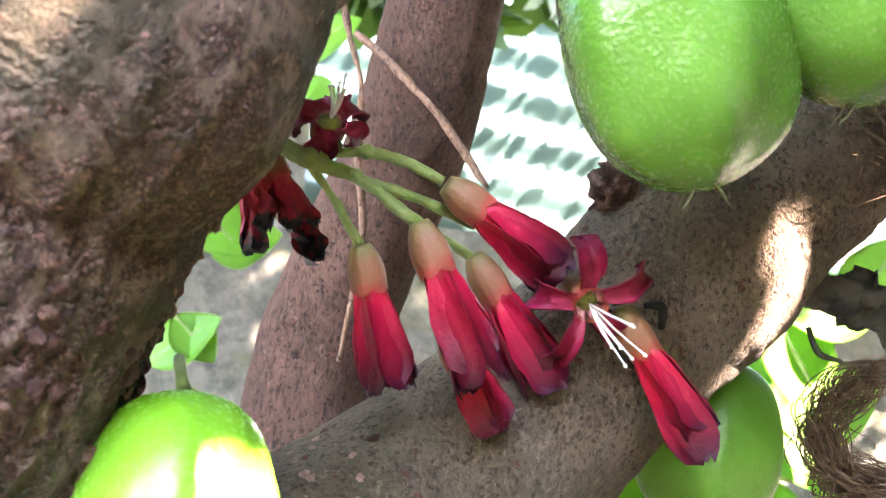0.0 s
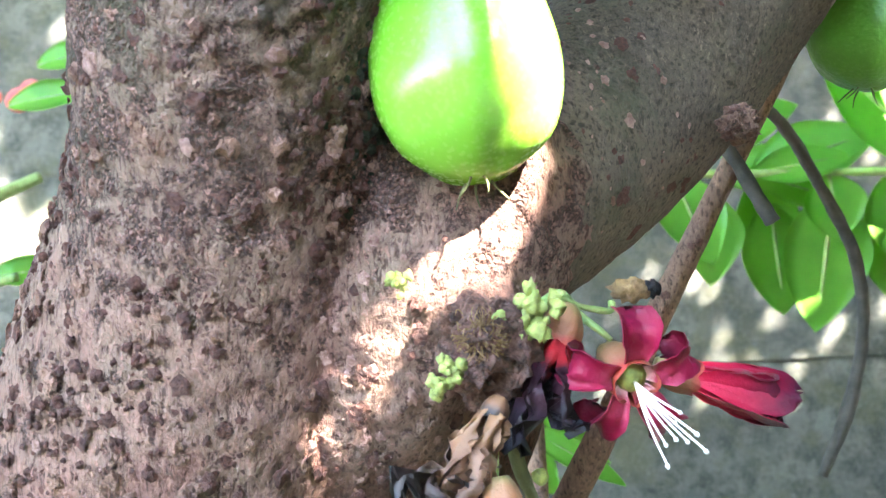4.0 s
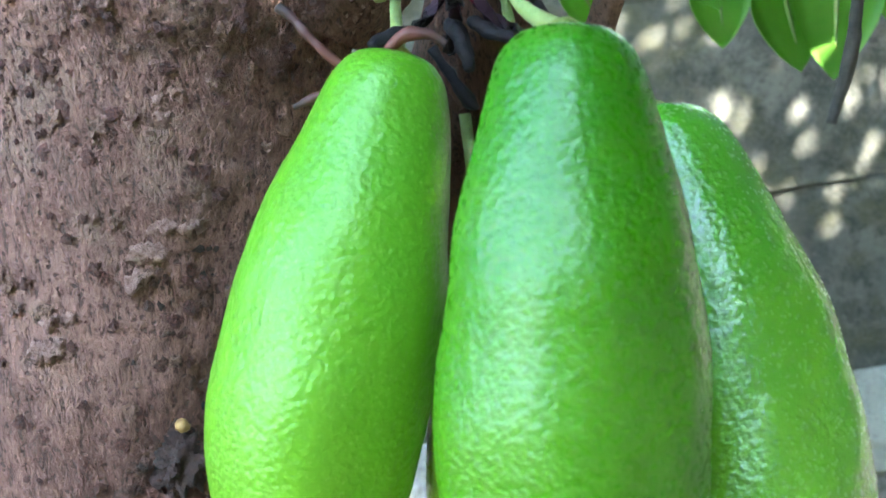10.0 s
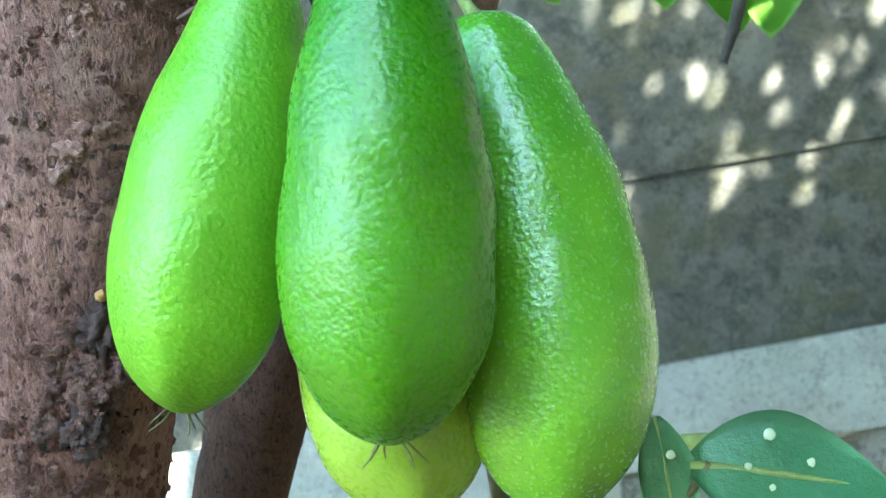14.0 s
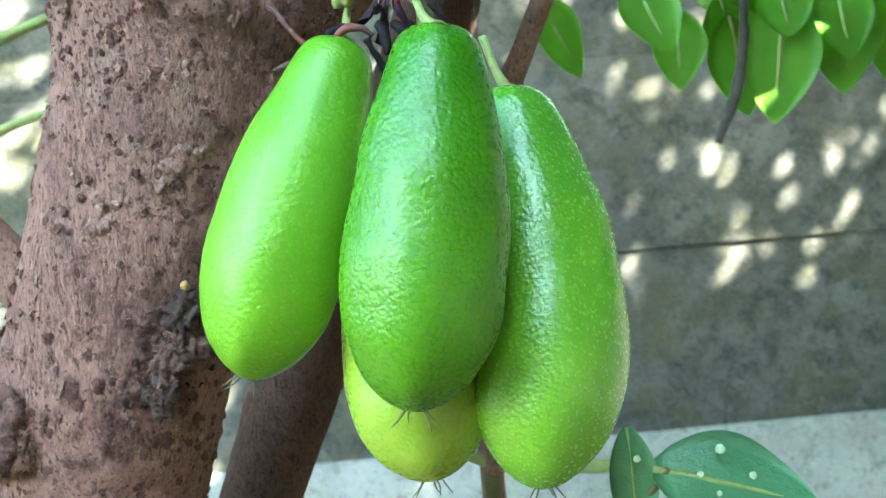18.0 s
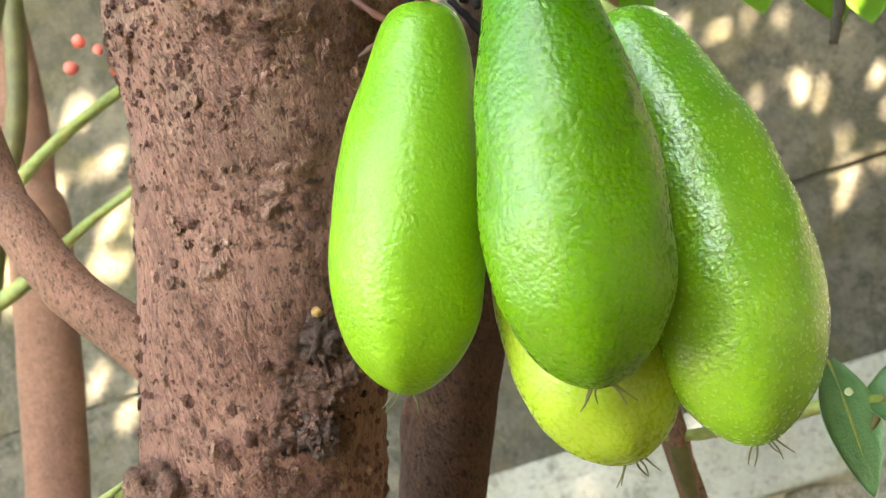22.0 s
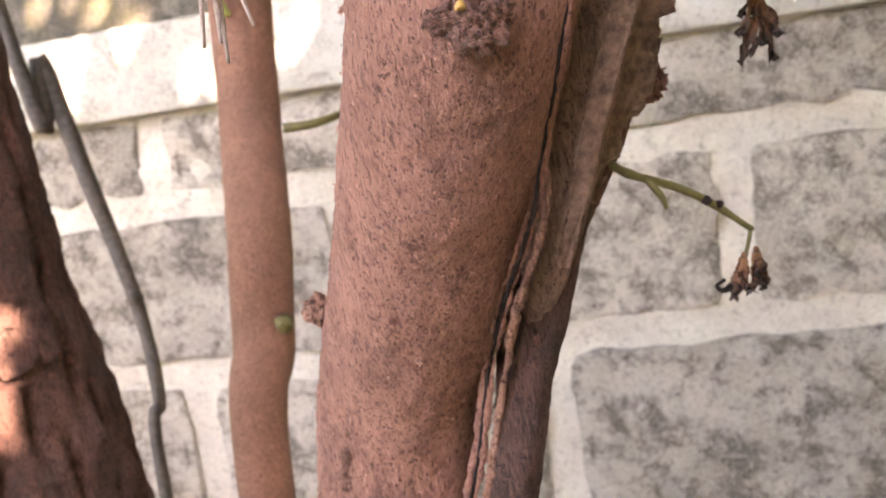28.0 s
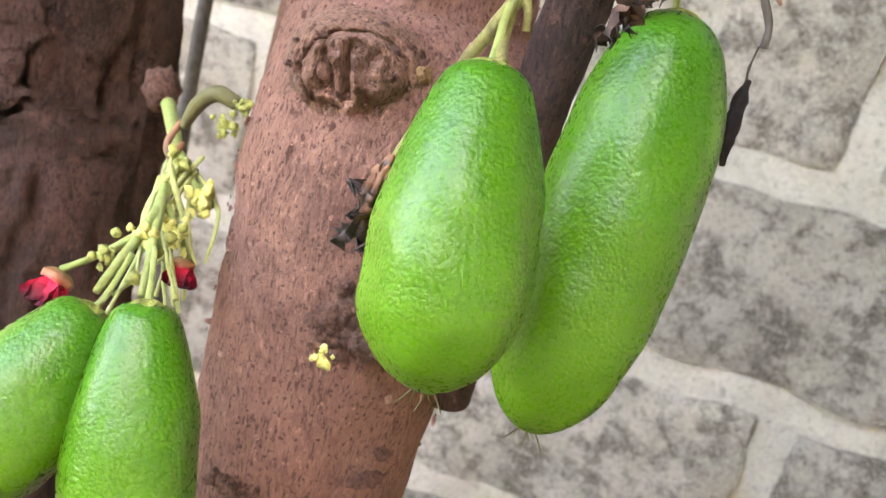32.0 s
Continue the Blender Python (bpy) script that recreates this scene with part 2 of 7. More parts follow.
def fruit_mat(name, top, low, waxy, dist=0.0003, gloss=0.33, shine=0.4):
    """Waxy pebbled green skin with pale flecks, mottled along its length."""
    m, n, l, b = principled(name, gloss, Subsurface_Weight=0.12, Subsurface_Scale=0.0025, Coat_Weight=0.06, Coat_Roughness=0.3, Specular_IOR_Level=shine)
    b.inputs["Subsurface Radius"].default_value = (0.5, 1.0, 0.15)
    a = n.new("ShaderNodeAttribute")
    a.attribute_name = "along"
    v = coords(n, l)
    patch = noise_tex(n, l, v, 110, 5, 0.65)
    f = calc(n, l, "ADD", a.outputs["Fac"], calc(n, l, "MULTIPLY", calc(n, l, "SUBTRACT", patch, 0.5), 1.1))
    col = ramp(n, l, f, [(0.1, top), (0.9, low)])
    vor = cells(n, l, v, 1450, "SMOOTH_F1")
    dimple = noise_tex(n, l, v, 480, 3, 0.55, 0.3)
    peb = calc(n, l, "ADD", calc(n, l, "MULTIPLY", calc(n, l, "SUBTRACT", 0.8, vor.outputs["Distance"]), 0.55), calc(n, l, "MULTIPLY", noise_tex(n, l, v, 1900, 2, 0.5), 0.4))
    fine = noise_tex(n, l, v, 3400, 3, 0.7)
    fleck = ramp(n, l, noise_tex(n, l, v, 2100, 4, 0.75), [(0.56, grey(0)), (0.68, grey(0.55))])
    col = mixc(n, l, ramp(n, l, peb, [(0.34, grey(0.14)), (0.55, grey(0))]), col, tuple(c * 0.62 for c in top))
    col = mixc(n, l, calc(n, l, "MULTIPLY", fleck, 0.52), col, waxy)
    l.new(col, b.inputs["Base Color"])
    l.new(ramp(n, l, peb, [(0.3, grey(gloss - 0.08)), (0.7, grey(gloss + 0.12))]), b.inputs["Roughness"])
    h = calc(n, l, "ADD", peb, calc(n, l, "ADD", calc(n, l, "MULTIPLY", dimple, 0.2), calc(n, l, "MULTIPLY", fine, 0.22)))
    h = calc(n, l, "ADD", h, calc(n, l, "MULTIPLY", noise_tex(n, l, v, 210, 2, 0.5), 1.0))
    bump(n, l, h, b, dist, 1.0)
    return m


def leaf_mat(name, a, c, rough=0.42, trans=0.45):
    m, n, l, b = principled(name, rough)
    v = coords(n, l)
    col = mixc(n, l, ramp(n, l, noise_tex(n, l, v, 90, 4), [(0.35, grey(0)), (0.65, grey(1))]), a, c)
    l.new(col, b.inputs["Base Color"])
    t, mx = n.new("ShaderNodeBsdfTranslucent"), n.new("ShaderNodeMixShader")
    l.new(mixc(n, l, 0.5, col, (0.35, 0.6, 0.05)), t.inputs["Color"])
    mx.inputs[0].default_value = trans
    l.new(b.outputs[0], mx.inputs[1])
    l.new(t.outputs[0], mx.inputs[2])
    l.new(mx.outputs[0], n["Material Output"].inputs["Surface"])
    return m


def concrete(name, a, c, stain, scale=9.0, moss=None, dist=0.004, spread=0.5):
    """Weathered concrete: blotches, dark lichen speckle and a sandy grain."""
    m, n, l, b = principled(name, 0.92)
    v = coords(n, l)
    rag = warped(n, l, v, 60, 0.02)
    big, mid = noise_tex(n, l, v, scale, 6, 0.65), noise_tex(n, l, rag, scale * 3.2, 7, 0.78)
    speck, fine = noise_tex(n, l, v, 170, 5, 0.8), noise_tex(n, l, v, 420, 4, 0.8)
    col = mixc(n, l, ramp(n, l, big, [(0.40, grey(0)), (0.60, grey(1))]), a, c)
    col = mixc(n, l, ramp(n, l, mid, [(spread, grey(0)), (spread + 0.12, grey(0.9))]), col, stain)
    if moss:
        col = mixc(n, l, ramp(n, l, noise_tex(n, l, v, scale * 1.6, 7, 0.75), [(0.48, grey(0)), (0.62, grey(0.85))]), col, moss)
    col = mixc(n, l, ramp(n, l, speck, [(0.54, grey(0)), (0.64, grey(0.75))]), col, stain)
    col = mixc(n, l, ramp(n, l, fine, [(0.50, grey(0.0)), (0.66, grey(0.6))]), col, tuple(min(1, x * 1.45) for x in a))
    ob = n.new("ShaderNodeObjectInfo")
    tone = ramp(n, l, ob.outputs["Random"], [(0.0, grey(0.68)), (1.0, grey(1.0))])
    l.new(mixc(n, l, 1.0, col, tone, "MULTIPLY"), b.inputs["Base Color"])
    bump(n, l, calc(n, l, "ADD", mid, calc(n, l, "MULTIPLY", fine, 0.5)), b, dist)
    return m


COLLAR = Vector((0.0276, 0.1070, 1.1493))
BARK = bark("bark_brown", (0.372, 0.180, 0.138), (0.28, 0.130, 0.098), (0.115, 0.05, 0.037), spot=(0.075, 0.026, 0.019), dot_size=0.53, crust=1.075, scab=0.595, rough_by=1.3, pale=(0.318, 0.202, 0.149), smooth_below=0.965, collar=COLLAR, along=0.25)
BARK_GREY = bark("bark_grey_crusted", (0.235, 0.162, 0.112), (0.155, 0.108, 0.075), (0.075, 0.052, 0.038), dots=300.0, moss=(0.105, 0.10, 0.056), scab=0.66, many=0.8, along=0.8, dot_size=0.4)
# red bark darkened in its colour for stems that stand in shadow
BARK_SHADED = bark("bark_shaded_red", (0.165, 0.078, 0.053), (0.105, 0.048, 0.033), (0.04, 0.018, 0.014), scab=0.6, many=0.6)
BARK_OLD = bark("bark_old_dark", (0.135, 0.064, 0.050), (0.060, 0.028, 0.023), (0.018, 0.010, 0.008), dots=150.0, scab=0.57, along=0.2, rough_by=2.0)
BARK_WORN = bark("bark_worn_grey", (0.30, 0.185, 0.145), (0.20, 0.115, 0.088), (0.075, 0.040, 0.031), along=0.12, rough_by=2.0, many=0.7, scab=0.62)
BARK_PALE = bark("bark_pale_young", (0.245, 0.120, 0.082), (0.19, 0.092, 0.063), (0.125, 0.064, 0.043), dots=300.0, rough_by=0.4, many=0.7, scab=0.72, dot_size=0.4)
CRUST = plain("corky_crust", (0.27, 0.125, 0.09), (0.06, 0.027, 0.021), 900, 0.9, 0.004, 900)
SPOT = plain("corky_spot", (0.19, 0.070, 0.050), (0.065, 0.024, 0.018), 1100, 0.9, 0.002, 1900)
SCAR = bark("scar_wood", (0.42, 0.22, 0.16), (0.28, 0.14, 0.10), (0.11, 0.052, 0.04), rough_by=1.4, scab=0.57, many=0.7)
# dark crust colour, also used to paint shade onto the trunk
CRUST_SHADE = plain("dark_crust_and_shade", (0.085, 0.040, 0.031), (0.032, 0.016, 0.013), 900, 0.9, 0.001, 1800)
# moss colour, kept near black because it paints in shade too
MOSS_SHADE = plain("moss_and_shade", (0.045, 0.043, 0.018), (0.020, 0.018, 0.010), 900, 0.95, 0.001, 1800)
SPOT_PINK = plain("flaking_spot", (0.56, 0.32, 0.26), (0.26, 0.115, 0.088), 900, 0.9, 0.002, 1500)
DEADBARK = plain("dead_flaking_bark", (0.34, 0.215, 0.165), (0.12, 0.072, 0.058), 330, 0.92, 0.0025, 900)
TWIG = bark("twig_bark", (0.32, 0.175, 0.115), (0.23, 0.125, 0.085), (0.15, 0.085, 0.06), dots=300.0, rough_by=0.4, many=0.8, scab=0.7)
TWIG_GREY = plain("grey_dry_wood", (0.33, 0.27, 0.235), (0.15, 0.115, 0.10), 320, 0.85, 0.0004, 1400)
TWIG_DARK = plain("dark_twig", (0.10, 0.082, 0.068), (0.045, 0.038, 0.033), 260, 0.8, 0.0004, 1200)
STEM_GREEN = plain("green_stalk", (0.30, 0.36, 0.11), (0.19, 0.24, 0.065), 420, 0.5, 0.0005, 1500, Subsurface_Weight=0.12, Subsurface_Scale=0.001)
STEM_PALE = plain("pale_green_stalk", (0.46, 0.50, 0.20), (0.32, 0.36, 0.12), 420, 0.55, 0.0004, 1500)
STEM_YELLOW = plain("yellow_green_stalk", (0.27, 0.26, 0.075), (0.13, 0.105, 0.035), 500, 0.55, 0.0006, 1500)
STEM_OLIVE = plain("olive_stem", (0.125, 0.115, 0.035), (0.065, 0.06, 0.022), 160, 0.55, 0.0004, 900)
BUD = plain("green_bud", (0.36, 0.38, 0.09), (0.17, 0.17, 0.045), 900, 0.55, 0.00025, 2200)
YELLOWBUD = plain("yellow_bud", (0.60, 0.57, 0.17), (0.40, 0.38, 0.11), 700, 0.55, 0.0002, 2200)
RESIN = plain("orange_resin", (0.48, 0.28, 0.085), (0.26, 0.13, 0.04), 900, 0.4, 0.0003, 1800)
FUZZ = plain("brown_fuzz", (0.35, 0.20, 0.085), (0.16, 0.08, 0.035), 900, 0.95, 0.0006, 2600)
WOOL = plain("white_wool", (0.83, 0.84, 0.88), (0.65, 0.66, 0.72), 900, 0.95, 0.0003, 2500)
CALYX = along_mat("calyx_tan", [(0.0, (0.20, 0.155, 0.055)), (0.35, (0.28, 0.125, 0.062)), (0.8, (0.32, 0.115, 0.065)), (1.0, (0.42, 0.06, 0.045))], 0.5, 0.6, Specular_IOR_Level=0.25)
PETAL = along_mat("petal_crimson", [(0.0, (0.62, 0.10, 0.11)), (0.16, (0.54, 0.008, 0.042)), (0.55, (0.26, 0.004, 0.025)), (0.85, (0.075, 0.002, 0.013)), (1.0, (0.03, 0.002, 0.012))], 0.5, 0.3, Specular_IOR_Level=0.22)
PETAL_PINK = along_mat("petal_crimson_pale_base", [(0.0, (0.78, 0.48, 0.50)), (0.14, (0.40, 0.04, 0.085)), (0.38, (0.23, 0.004, 0.030)), (1.0, (0.09, 0.003, 0.017))], 0.5, 0.35, Specular_IOR_Level=0.25)
PETAL_BLACK = along_mat("petal_blackened", [(0.0, (0.50, 0.03, 0.045)), (0.22, (0.38, 0.012, 0.02)), (0.40, (0.03, 0.008, 0.014)), (1.0, (0.008, 0.007, 0.009))], 0.55, 0.5, Specular_IOR_Level=0.2)
PETAL_TIPS = along_mat("petal_black_tipped", [(0.0, (0.62, 0.10, 0.09)), (0.25, (0.50, 0.015, 0.04)), (0.72, (0.32, 0.008, 0.025)), (0.84, (0.015, 0.006, 0.012)), (1.0, (0.008, 0.006, 0.01))], 0.55, 0.9)
PETAL_RUST = along_mat("petal_rust", [(0.0, (0.15, 0.035, 0.02)), (0.5, (0.09, 0.022, 0.014)), (1.0, (0.03, 0.012, 0.01))], 0.6, 0.7)
PETAL_DRY = along_mat("petal_dry_brown", [(0.0, (0.24, 0.11, 0.05)), (0.45, (0.19, 0.082, 0.044)), (0.75, (0.06, 0.028, 0.020)), (1.0, (0.02, 0.014, 0.016))], 0.6, 0.7)
BLACK = plain("black_shrivelled", (0.02, 0.014, 0.014), (0.006, 0.005, 0.006), 500, 0.6, 0.0003, 1600, Specular_IOR_Level=0.15)
FILAMENT = plain("white_filament", (0.88, 0.80, 0.76), (0.80, 0.62, 0.58), 500, 0.45)
FRUIT = fruit_mat("fruit_green", (0.033, 0.150, 0.003), (0.082, 0.215, 0.004), (0.26, 0.44, 0.15), 0.00022)
# lit copy of the waxy skin: light from the right lifted into its colour
FRUIT_LIT = fruit_mat("fruit_waxy_lit_green", (0.080, 0.265, 0.012), (0.17, 0.35, 0.016), (0.40, 0.58, 0.30), 0.00025, 0.25, 0.75)
FRUIT_LIGHT = fruit_mat("fruit_bright_green", (0.095, 0.265, 0.010), (0.15, 0.32, 0.012), (0.34, 0.54, 0.14), 0.00028, 0.36)
FRUIT_YOUNG = fruit_mat("fruit_young_smooth", (0.135, 0.36, 0.018), (0.20, 0.41, 0.040), (0.30, 0.55, 0.10), 0.00006, 0.27)
# smooth fruit skin with the shade behind the limb put into its colour
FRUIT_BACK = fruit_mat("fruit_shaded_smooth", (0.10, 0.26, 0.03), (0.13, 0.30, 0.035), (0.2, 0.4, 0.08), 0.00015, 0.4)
FRUIT_DEEP = fruit_mat("fruit_deep_green", (0.026, 0.140, 0.006), (0.070, 0.205, 0.008), (0.22, 0.42, 0.12), 0.00022, 0.34, 0.36)
# darker copy of the skin: shade on the top fruits is in the colour
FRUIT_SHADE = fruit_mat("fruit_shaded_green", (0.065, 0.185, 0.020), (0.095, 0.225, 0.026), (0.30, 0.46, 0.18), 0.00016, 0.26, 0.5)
FRUIT_YELLOW = fruit_mat("fruit_yellow_green", (0.20, 0.33, 0.020), (0.27, 0.36, 0.030), (0.46, 0.54, 0.22), 0.00016)
LEAF = leaf_mat("leaflet_green", (0.145, 0.355, 0.048), (0.215, 0.43, 0.065), trans=0.66)
LEAF_GLOSSY = plain("glossy_dark_leaf", (0.05, 0.145, 0.065), (0.075, 0.20, 0.085), 50, 0.28, 0.0006, 260)
LEAF_CROWN = leaf_mat("crown_leaf", (0.04, 0.10, 0.022), (0.06, 0.14, 0.026), trans=0.12)
LEAF_SPOT = plain("leaf_fleck", (0.55, 0.62, 0.42), (0.42, 0.5, 0.3), 400, 0.6)
COIR = plain("coconut_fibre", (0.17, 0.10, 0.06), (0.08, 0.045, 0.028), 600, 0.9)
BLOCK = concrete("concrete_block", (0.62, 0.575, 0.51), (0.40, 0.365, 0.315), (0.11, 0.096, 0.08), 9, dist=0.010, spread=0.475)
MORTAR = concrete("pale_mortar", (0.80, 0.75, 0.65), (0.66, 0.61, 0.53), (0.32, 0.30, 0.25), 24, dist=0.008, spread=0.54)
LEDGE = concrete("ledge_concrete", (0.55, 0.545, 0.50), (0.40, 0.395, 0.355), (0.17, 0.165, 0.14), 10, spread=0.54)
UPPER = concrete("weathered_render", (0.155, 0.144, 0.119), (0.078, 0.074, 0.061), (0.031, 0.031, 0.026), 9, moss=(0.088, 0.082, 0.040), spread=0.46)
SOIL = plain("soil", (0.10, 0.075, 0.05), (0.06, 0.045, 0.03), 30, 0.95, 0.01, 160)
TEAL = plain("teal_sheet", (0.05, 0.088, 0.083), (0.038, 0.07, 0.066), 8, 0.35, 0.0008, 60, Metallic=0.1)
THREAD = plain("spider_silk", (0.9, 0.9, 0.9), (0.75, 0.75, 0.75), 500, 0.3)
PINKBLUR = plain("far_pink_bloom", (0.75, 0.16, 0.13), (0.6, 0.10, 0.09), 200, 0.5)


# ---- building blocks ----
def thing(name, at, label, category, group="", kind=""):
    e = new(name)
    e.location = at
    e.empty_display_size = 0.01
    return tagged(e, label, category, group, kind)


def put(name, mesh, material, parent=None, label="", smooth=True):
    """One mesh object under a thing or a part; its vertices are in the world's metres."""
    mesh.materials.append(material)
    if smooth:
        mesh.shade_smooth()
    ob = new(name, mesh)
    if parent is not None:
        ob.parent = parent
        if parent.parent is None:
            ob.matrix_parent_inverse = Matrix.Translation(-parent.location)
    return tagged(ob, label)


def mesh_of(name, verts, faces, along=None):
    me = bpy.data.meshes.new(name)
    me.from_pydata([tuple(v) for v in verts], [], faces)
    if along is not None:
        me.attributes.new("along", "FLOAT", "POINT").data.foreach_set("value", along)
    me.update()
    return me


def spline(rows, steps):
    """Points of a smooth curve through rows of numbers."""
    p = [Vector(r) if len(r) < 4 else Vector(r) for r in rows]
    out = []
    for i in range(len(p) - 1):
        a, b, c, d = p[max(i - 1, 0)], p[i], p[i + 1], p[min(i + 2, len(p) - 1)]
        for k in range(steps):
            t = k / steps
            out.append(0.5 * ((2 * b) + (c - a) * t + (2 * a - 5 * b + 4 * c - d) * t * t + (3 * b - a - 3 * c + d) * t**3))
    return out + [p[-1]]


def tube_data(rows, steps=6, sides=10, rough=None, caps=True):
    """Verts, faces and the run along a tube through rows of (x, y, z, radius). rough(p, n, s, angle) pushes a point out."""
    pts = spline([(*r,) for r in rows], steps)
    verts, faces, run = [], [], []
    side = None
    for i, p in enumerate(pts):
        c = Vector(p[:3])
        d = (Vector(pts[min(i + 1, len(pts) - 1)][:3]) - Vector(pts[max(i - 1, 0)][:3])).normalized()
        side = (side - d * side.dot(d)).normalized() if side is not None else d.orthogonal().normalized()
        other = d.cross(side)
        for k in range(sides):
            a = math.tau * k / sides
            nrm = side * math.cos(a) + other * math.sin(a)
            r = p[3]
            q = c + nrm * r
            if rough:
                q = c + nrm * (r + rough(q, nrm, i / (len(pts) - 1), a))
            verts.append(q)
            run.append(i / (len(pts) - 1))
    for i in range(len(pts) - 1):
        for k in range(sides):
            j = (k + 1) % sides
            faces.append((i * sides + k, i * sides + j, (i + 1) * sides + j, (i + 1) * sides + k))
    if caps:
        faces.append(tuple(reversed(range(sides))))
        faces.append(tuple((len(pts) - 1) * sides + k for k in range(sides)))
    return verts, faces, run


def tube(name, rows, material, parent=None, label="", steps=6, sides=10, rough=None):
    v, f, run = tube_data(rows, steps, sides, rough)
    return put(name, mesh_of(name, v, f, run), material, parent, label)


def tubes(name, many, material, parent=None, label="", steps=4, sides=5):
    """Several fine strands in one mesh (hairs, filaments)."""
    verts, faces, run = [], [], []
    for rows in many:
        v, f, r = tube_data(rows, steps, sides)
        faces += [tuple(i + len(verts) for i in q) for q in f]
        verts += v
        run += r
    return put(name, mesh_of(name, verts, faces, run), material, parent, label)


def sheet_data(grid, thick):
    """A thin closed solid over a grid of points; along runs over the rows."""
    nu, nv = len(grid), len(grid[0])
    nrm = []
    for i in range(nu):
        for j in range(nv):
            a = grid[min(i + 1, nu - 1)][j] - grid[max(i - 1, 0)][j]
            b = grid[i][min(j + 1, nv - 1)] - grid[i][max(j - 1, 0)]
            c = a.cross(b)
            nrm.append(c.normalized() if c.length > 1e-12 else Vector((0, 0, 1)))
    top = [p for row in grid for p in row]
    verts = top + [p - n * thick for p, n in zip(top, nrm)]
    run = [i / (nu - 1) for i in range(nu) for _ in range(nv)] * 2
    o, faces = nu * nv, []
    for i in range(nu - 1):
        for j in range(nv - 1):
            a, b, c, d = i * nv + j, i * nv + j + 1, (i + 1) * nv + j + 1, (i + 1) * nv + j
            faces += [(a, d, c, b), (a + o, b + o, c + o, d + o)]
    rim = [i * nv for i in range(nu)] + [(nu - 1) * nv + j for j in range(1, nv)]
    rim += [i * nv + nv - 1 for i in range(nu - 2, -1, -1)] + [j for j in range(nv - 2, 0, -1)]
    for a, b in zip(rim, rim[1:] + rim[:1]):
        faces.append((a, b, b + o, a + o))
    return verts, faces, run


def lump_data(at, r, seed=0, rough=0.35, flat=(1, 1, 1), sub=3, freq=3.0, turn=None):
    """A knobbly ball."""
    bm = bmesh.new()
    bmesh.ops.create_icosphere(bm, subdivisions=sub, radius=1)
    at = Vector(at)
    for v in bm.verts:
        n = v.co.normalized()
        k = 1 + rough * noise.noise(n * freq + Vector((seed * 7.3, seed * 1.7, seed))) + 0.5 * rough * noise.noise(n * freq * 2.7 + Vector((seed, 3, 9)))
        q = Vector((n.x * flat[0], n.y * flat[1], n.z * flat[2])) * k * r
        v.co = at + (turn @ q if turn else q)
    bm.verts.index_update()
    verts = [v.co.copy() for v in bm.verts]
    faces = [tuple(v.index for v in f.verts) for f in bm.faces]
    bm.free()
    return verts, faces


def lump(name, at, r, material, parent=None, label="", **k):
    v, f = lump_data(at, r, **k)
    return put(name, mesh_of(name, v, f), material, parent, label)


def lumps(name, items, material, parent=None, label="", **k):
    for i, (at, r) in enumerate(items):
        lump(name, at, r, material, parent, label, seed=i, **k)


def bark_rough(amp, fine=1.0, groove=0.0):
    def push(p, n, s, a):
        d = 0.9 * noise.noise(p * 45) + 0.45 * noise.noise(p * 130) + fine * 0.45 * noise.noise(p * 330) + fine * 0.4 * noise.noise(p * 720)
        d -= groove * max(0.0, noise.noise(Vector((p.x * 220, p.y * 220, p.z * 28))) - 0.1) * 2
        return amp * d
    return push


def frame_of(axis):
    axis = Vector(axis).normalized()
    side = axis.cross(Vector((0.13, -0.9, 0.2))).normalized()
    return axis, side, axis.cross(side)


# ---- kinds of thing ----
PEAR = ((0.0, 0.0), (0.004, 0.22), (0.022, 0.40), (0.07, 0.55), (0.21, 0.74), (0.37, 0.91), (0.51, 0.98), (0.65, 1.0), (0.79, 0.93), (0.90, 0.69), (0.96, 0.43), (0.992, 0.18), (1.0, 0.0))
LONG = ((0.0, 0.0), (0.005, 0.24), (0.03, 0.48), (0.09, 0.72), (0.22, 0.92), (0.37, 1.0), (0.53, 1.0), (0.68, 0.97), (0.80, 0.89), (0.90, 0.69), (0.96, 0.45), (0.992, 0.19), (1.0, 0.0))
EGG = ((0.0, 0.0), (0.008, 0.24), (0.05, 0.52), (0.15, 0.76), (0.36, 0.94), (0.56, 1.0), (0.72, 0.95), (0.86, 0.77), (0.95, 0.47), (0.99, 0.2), (1.0, 0.0))


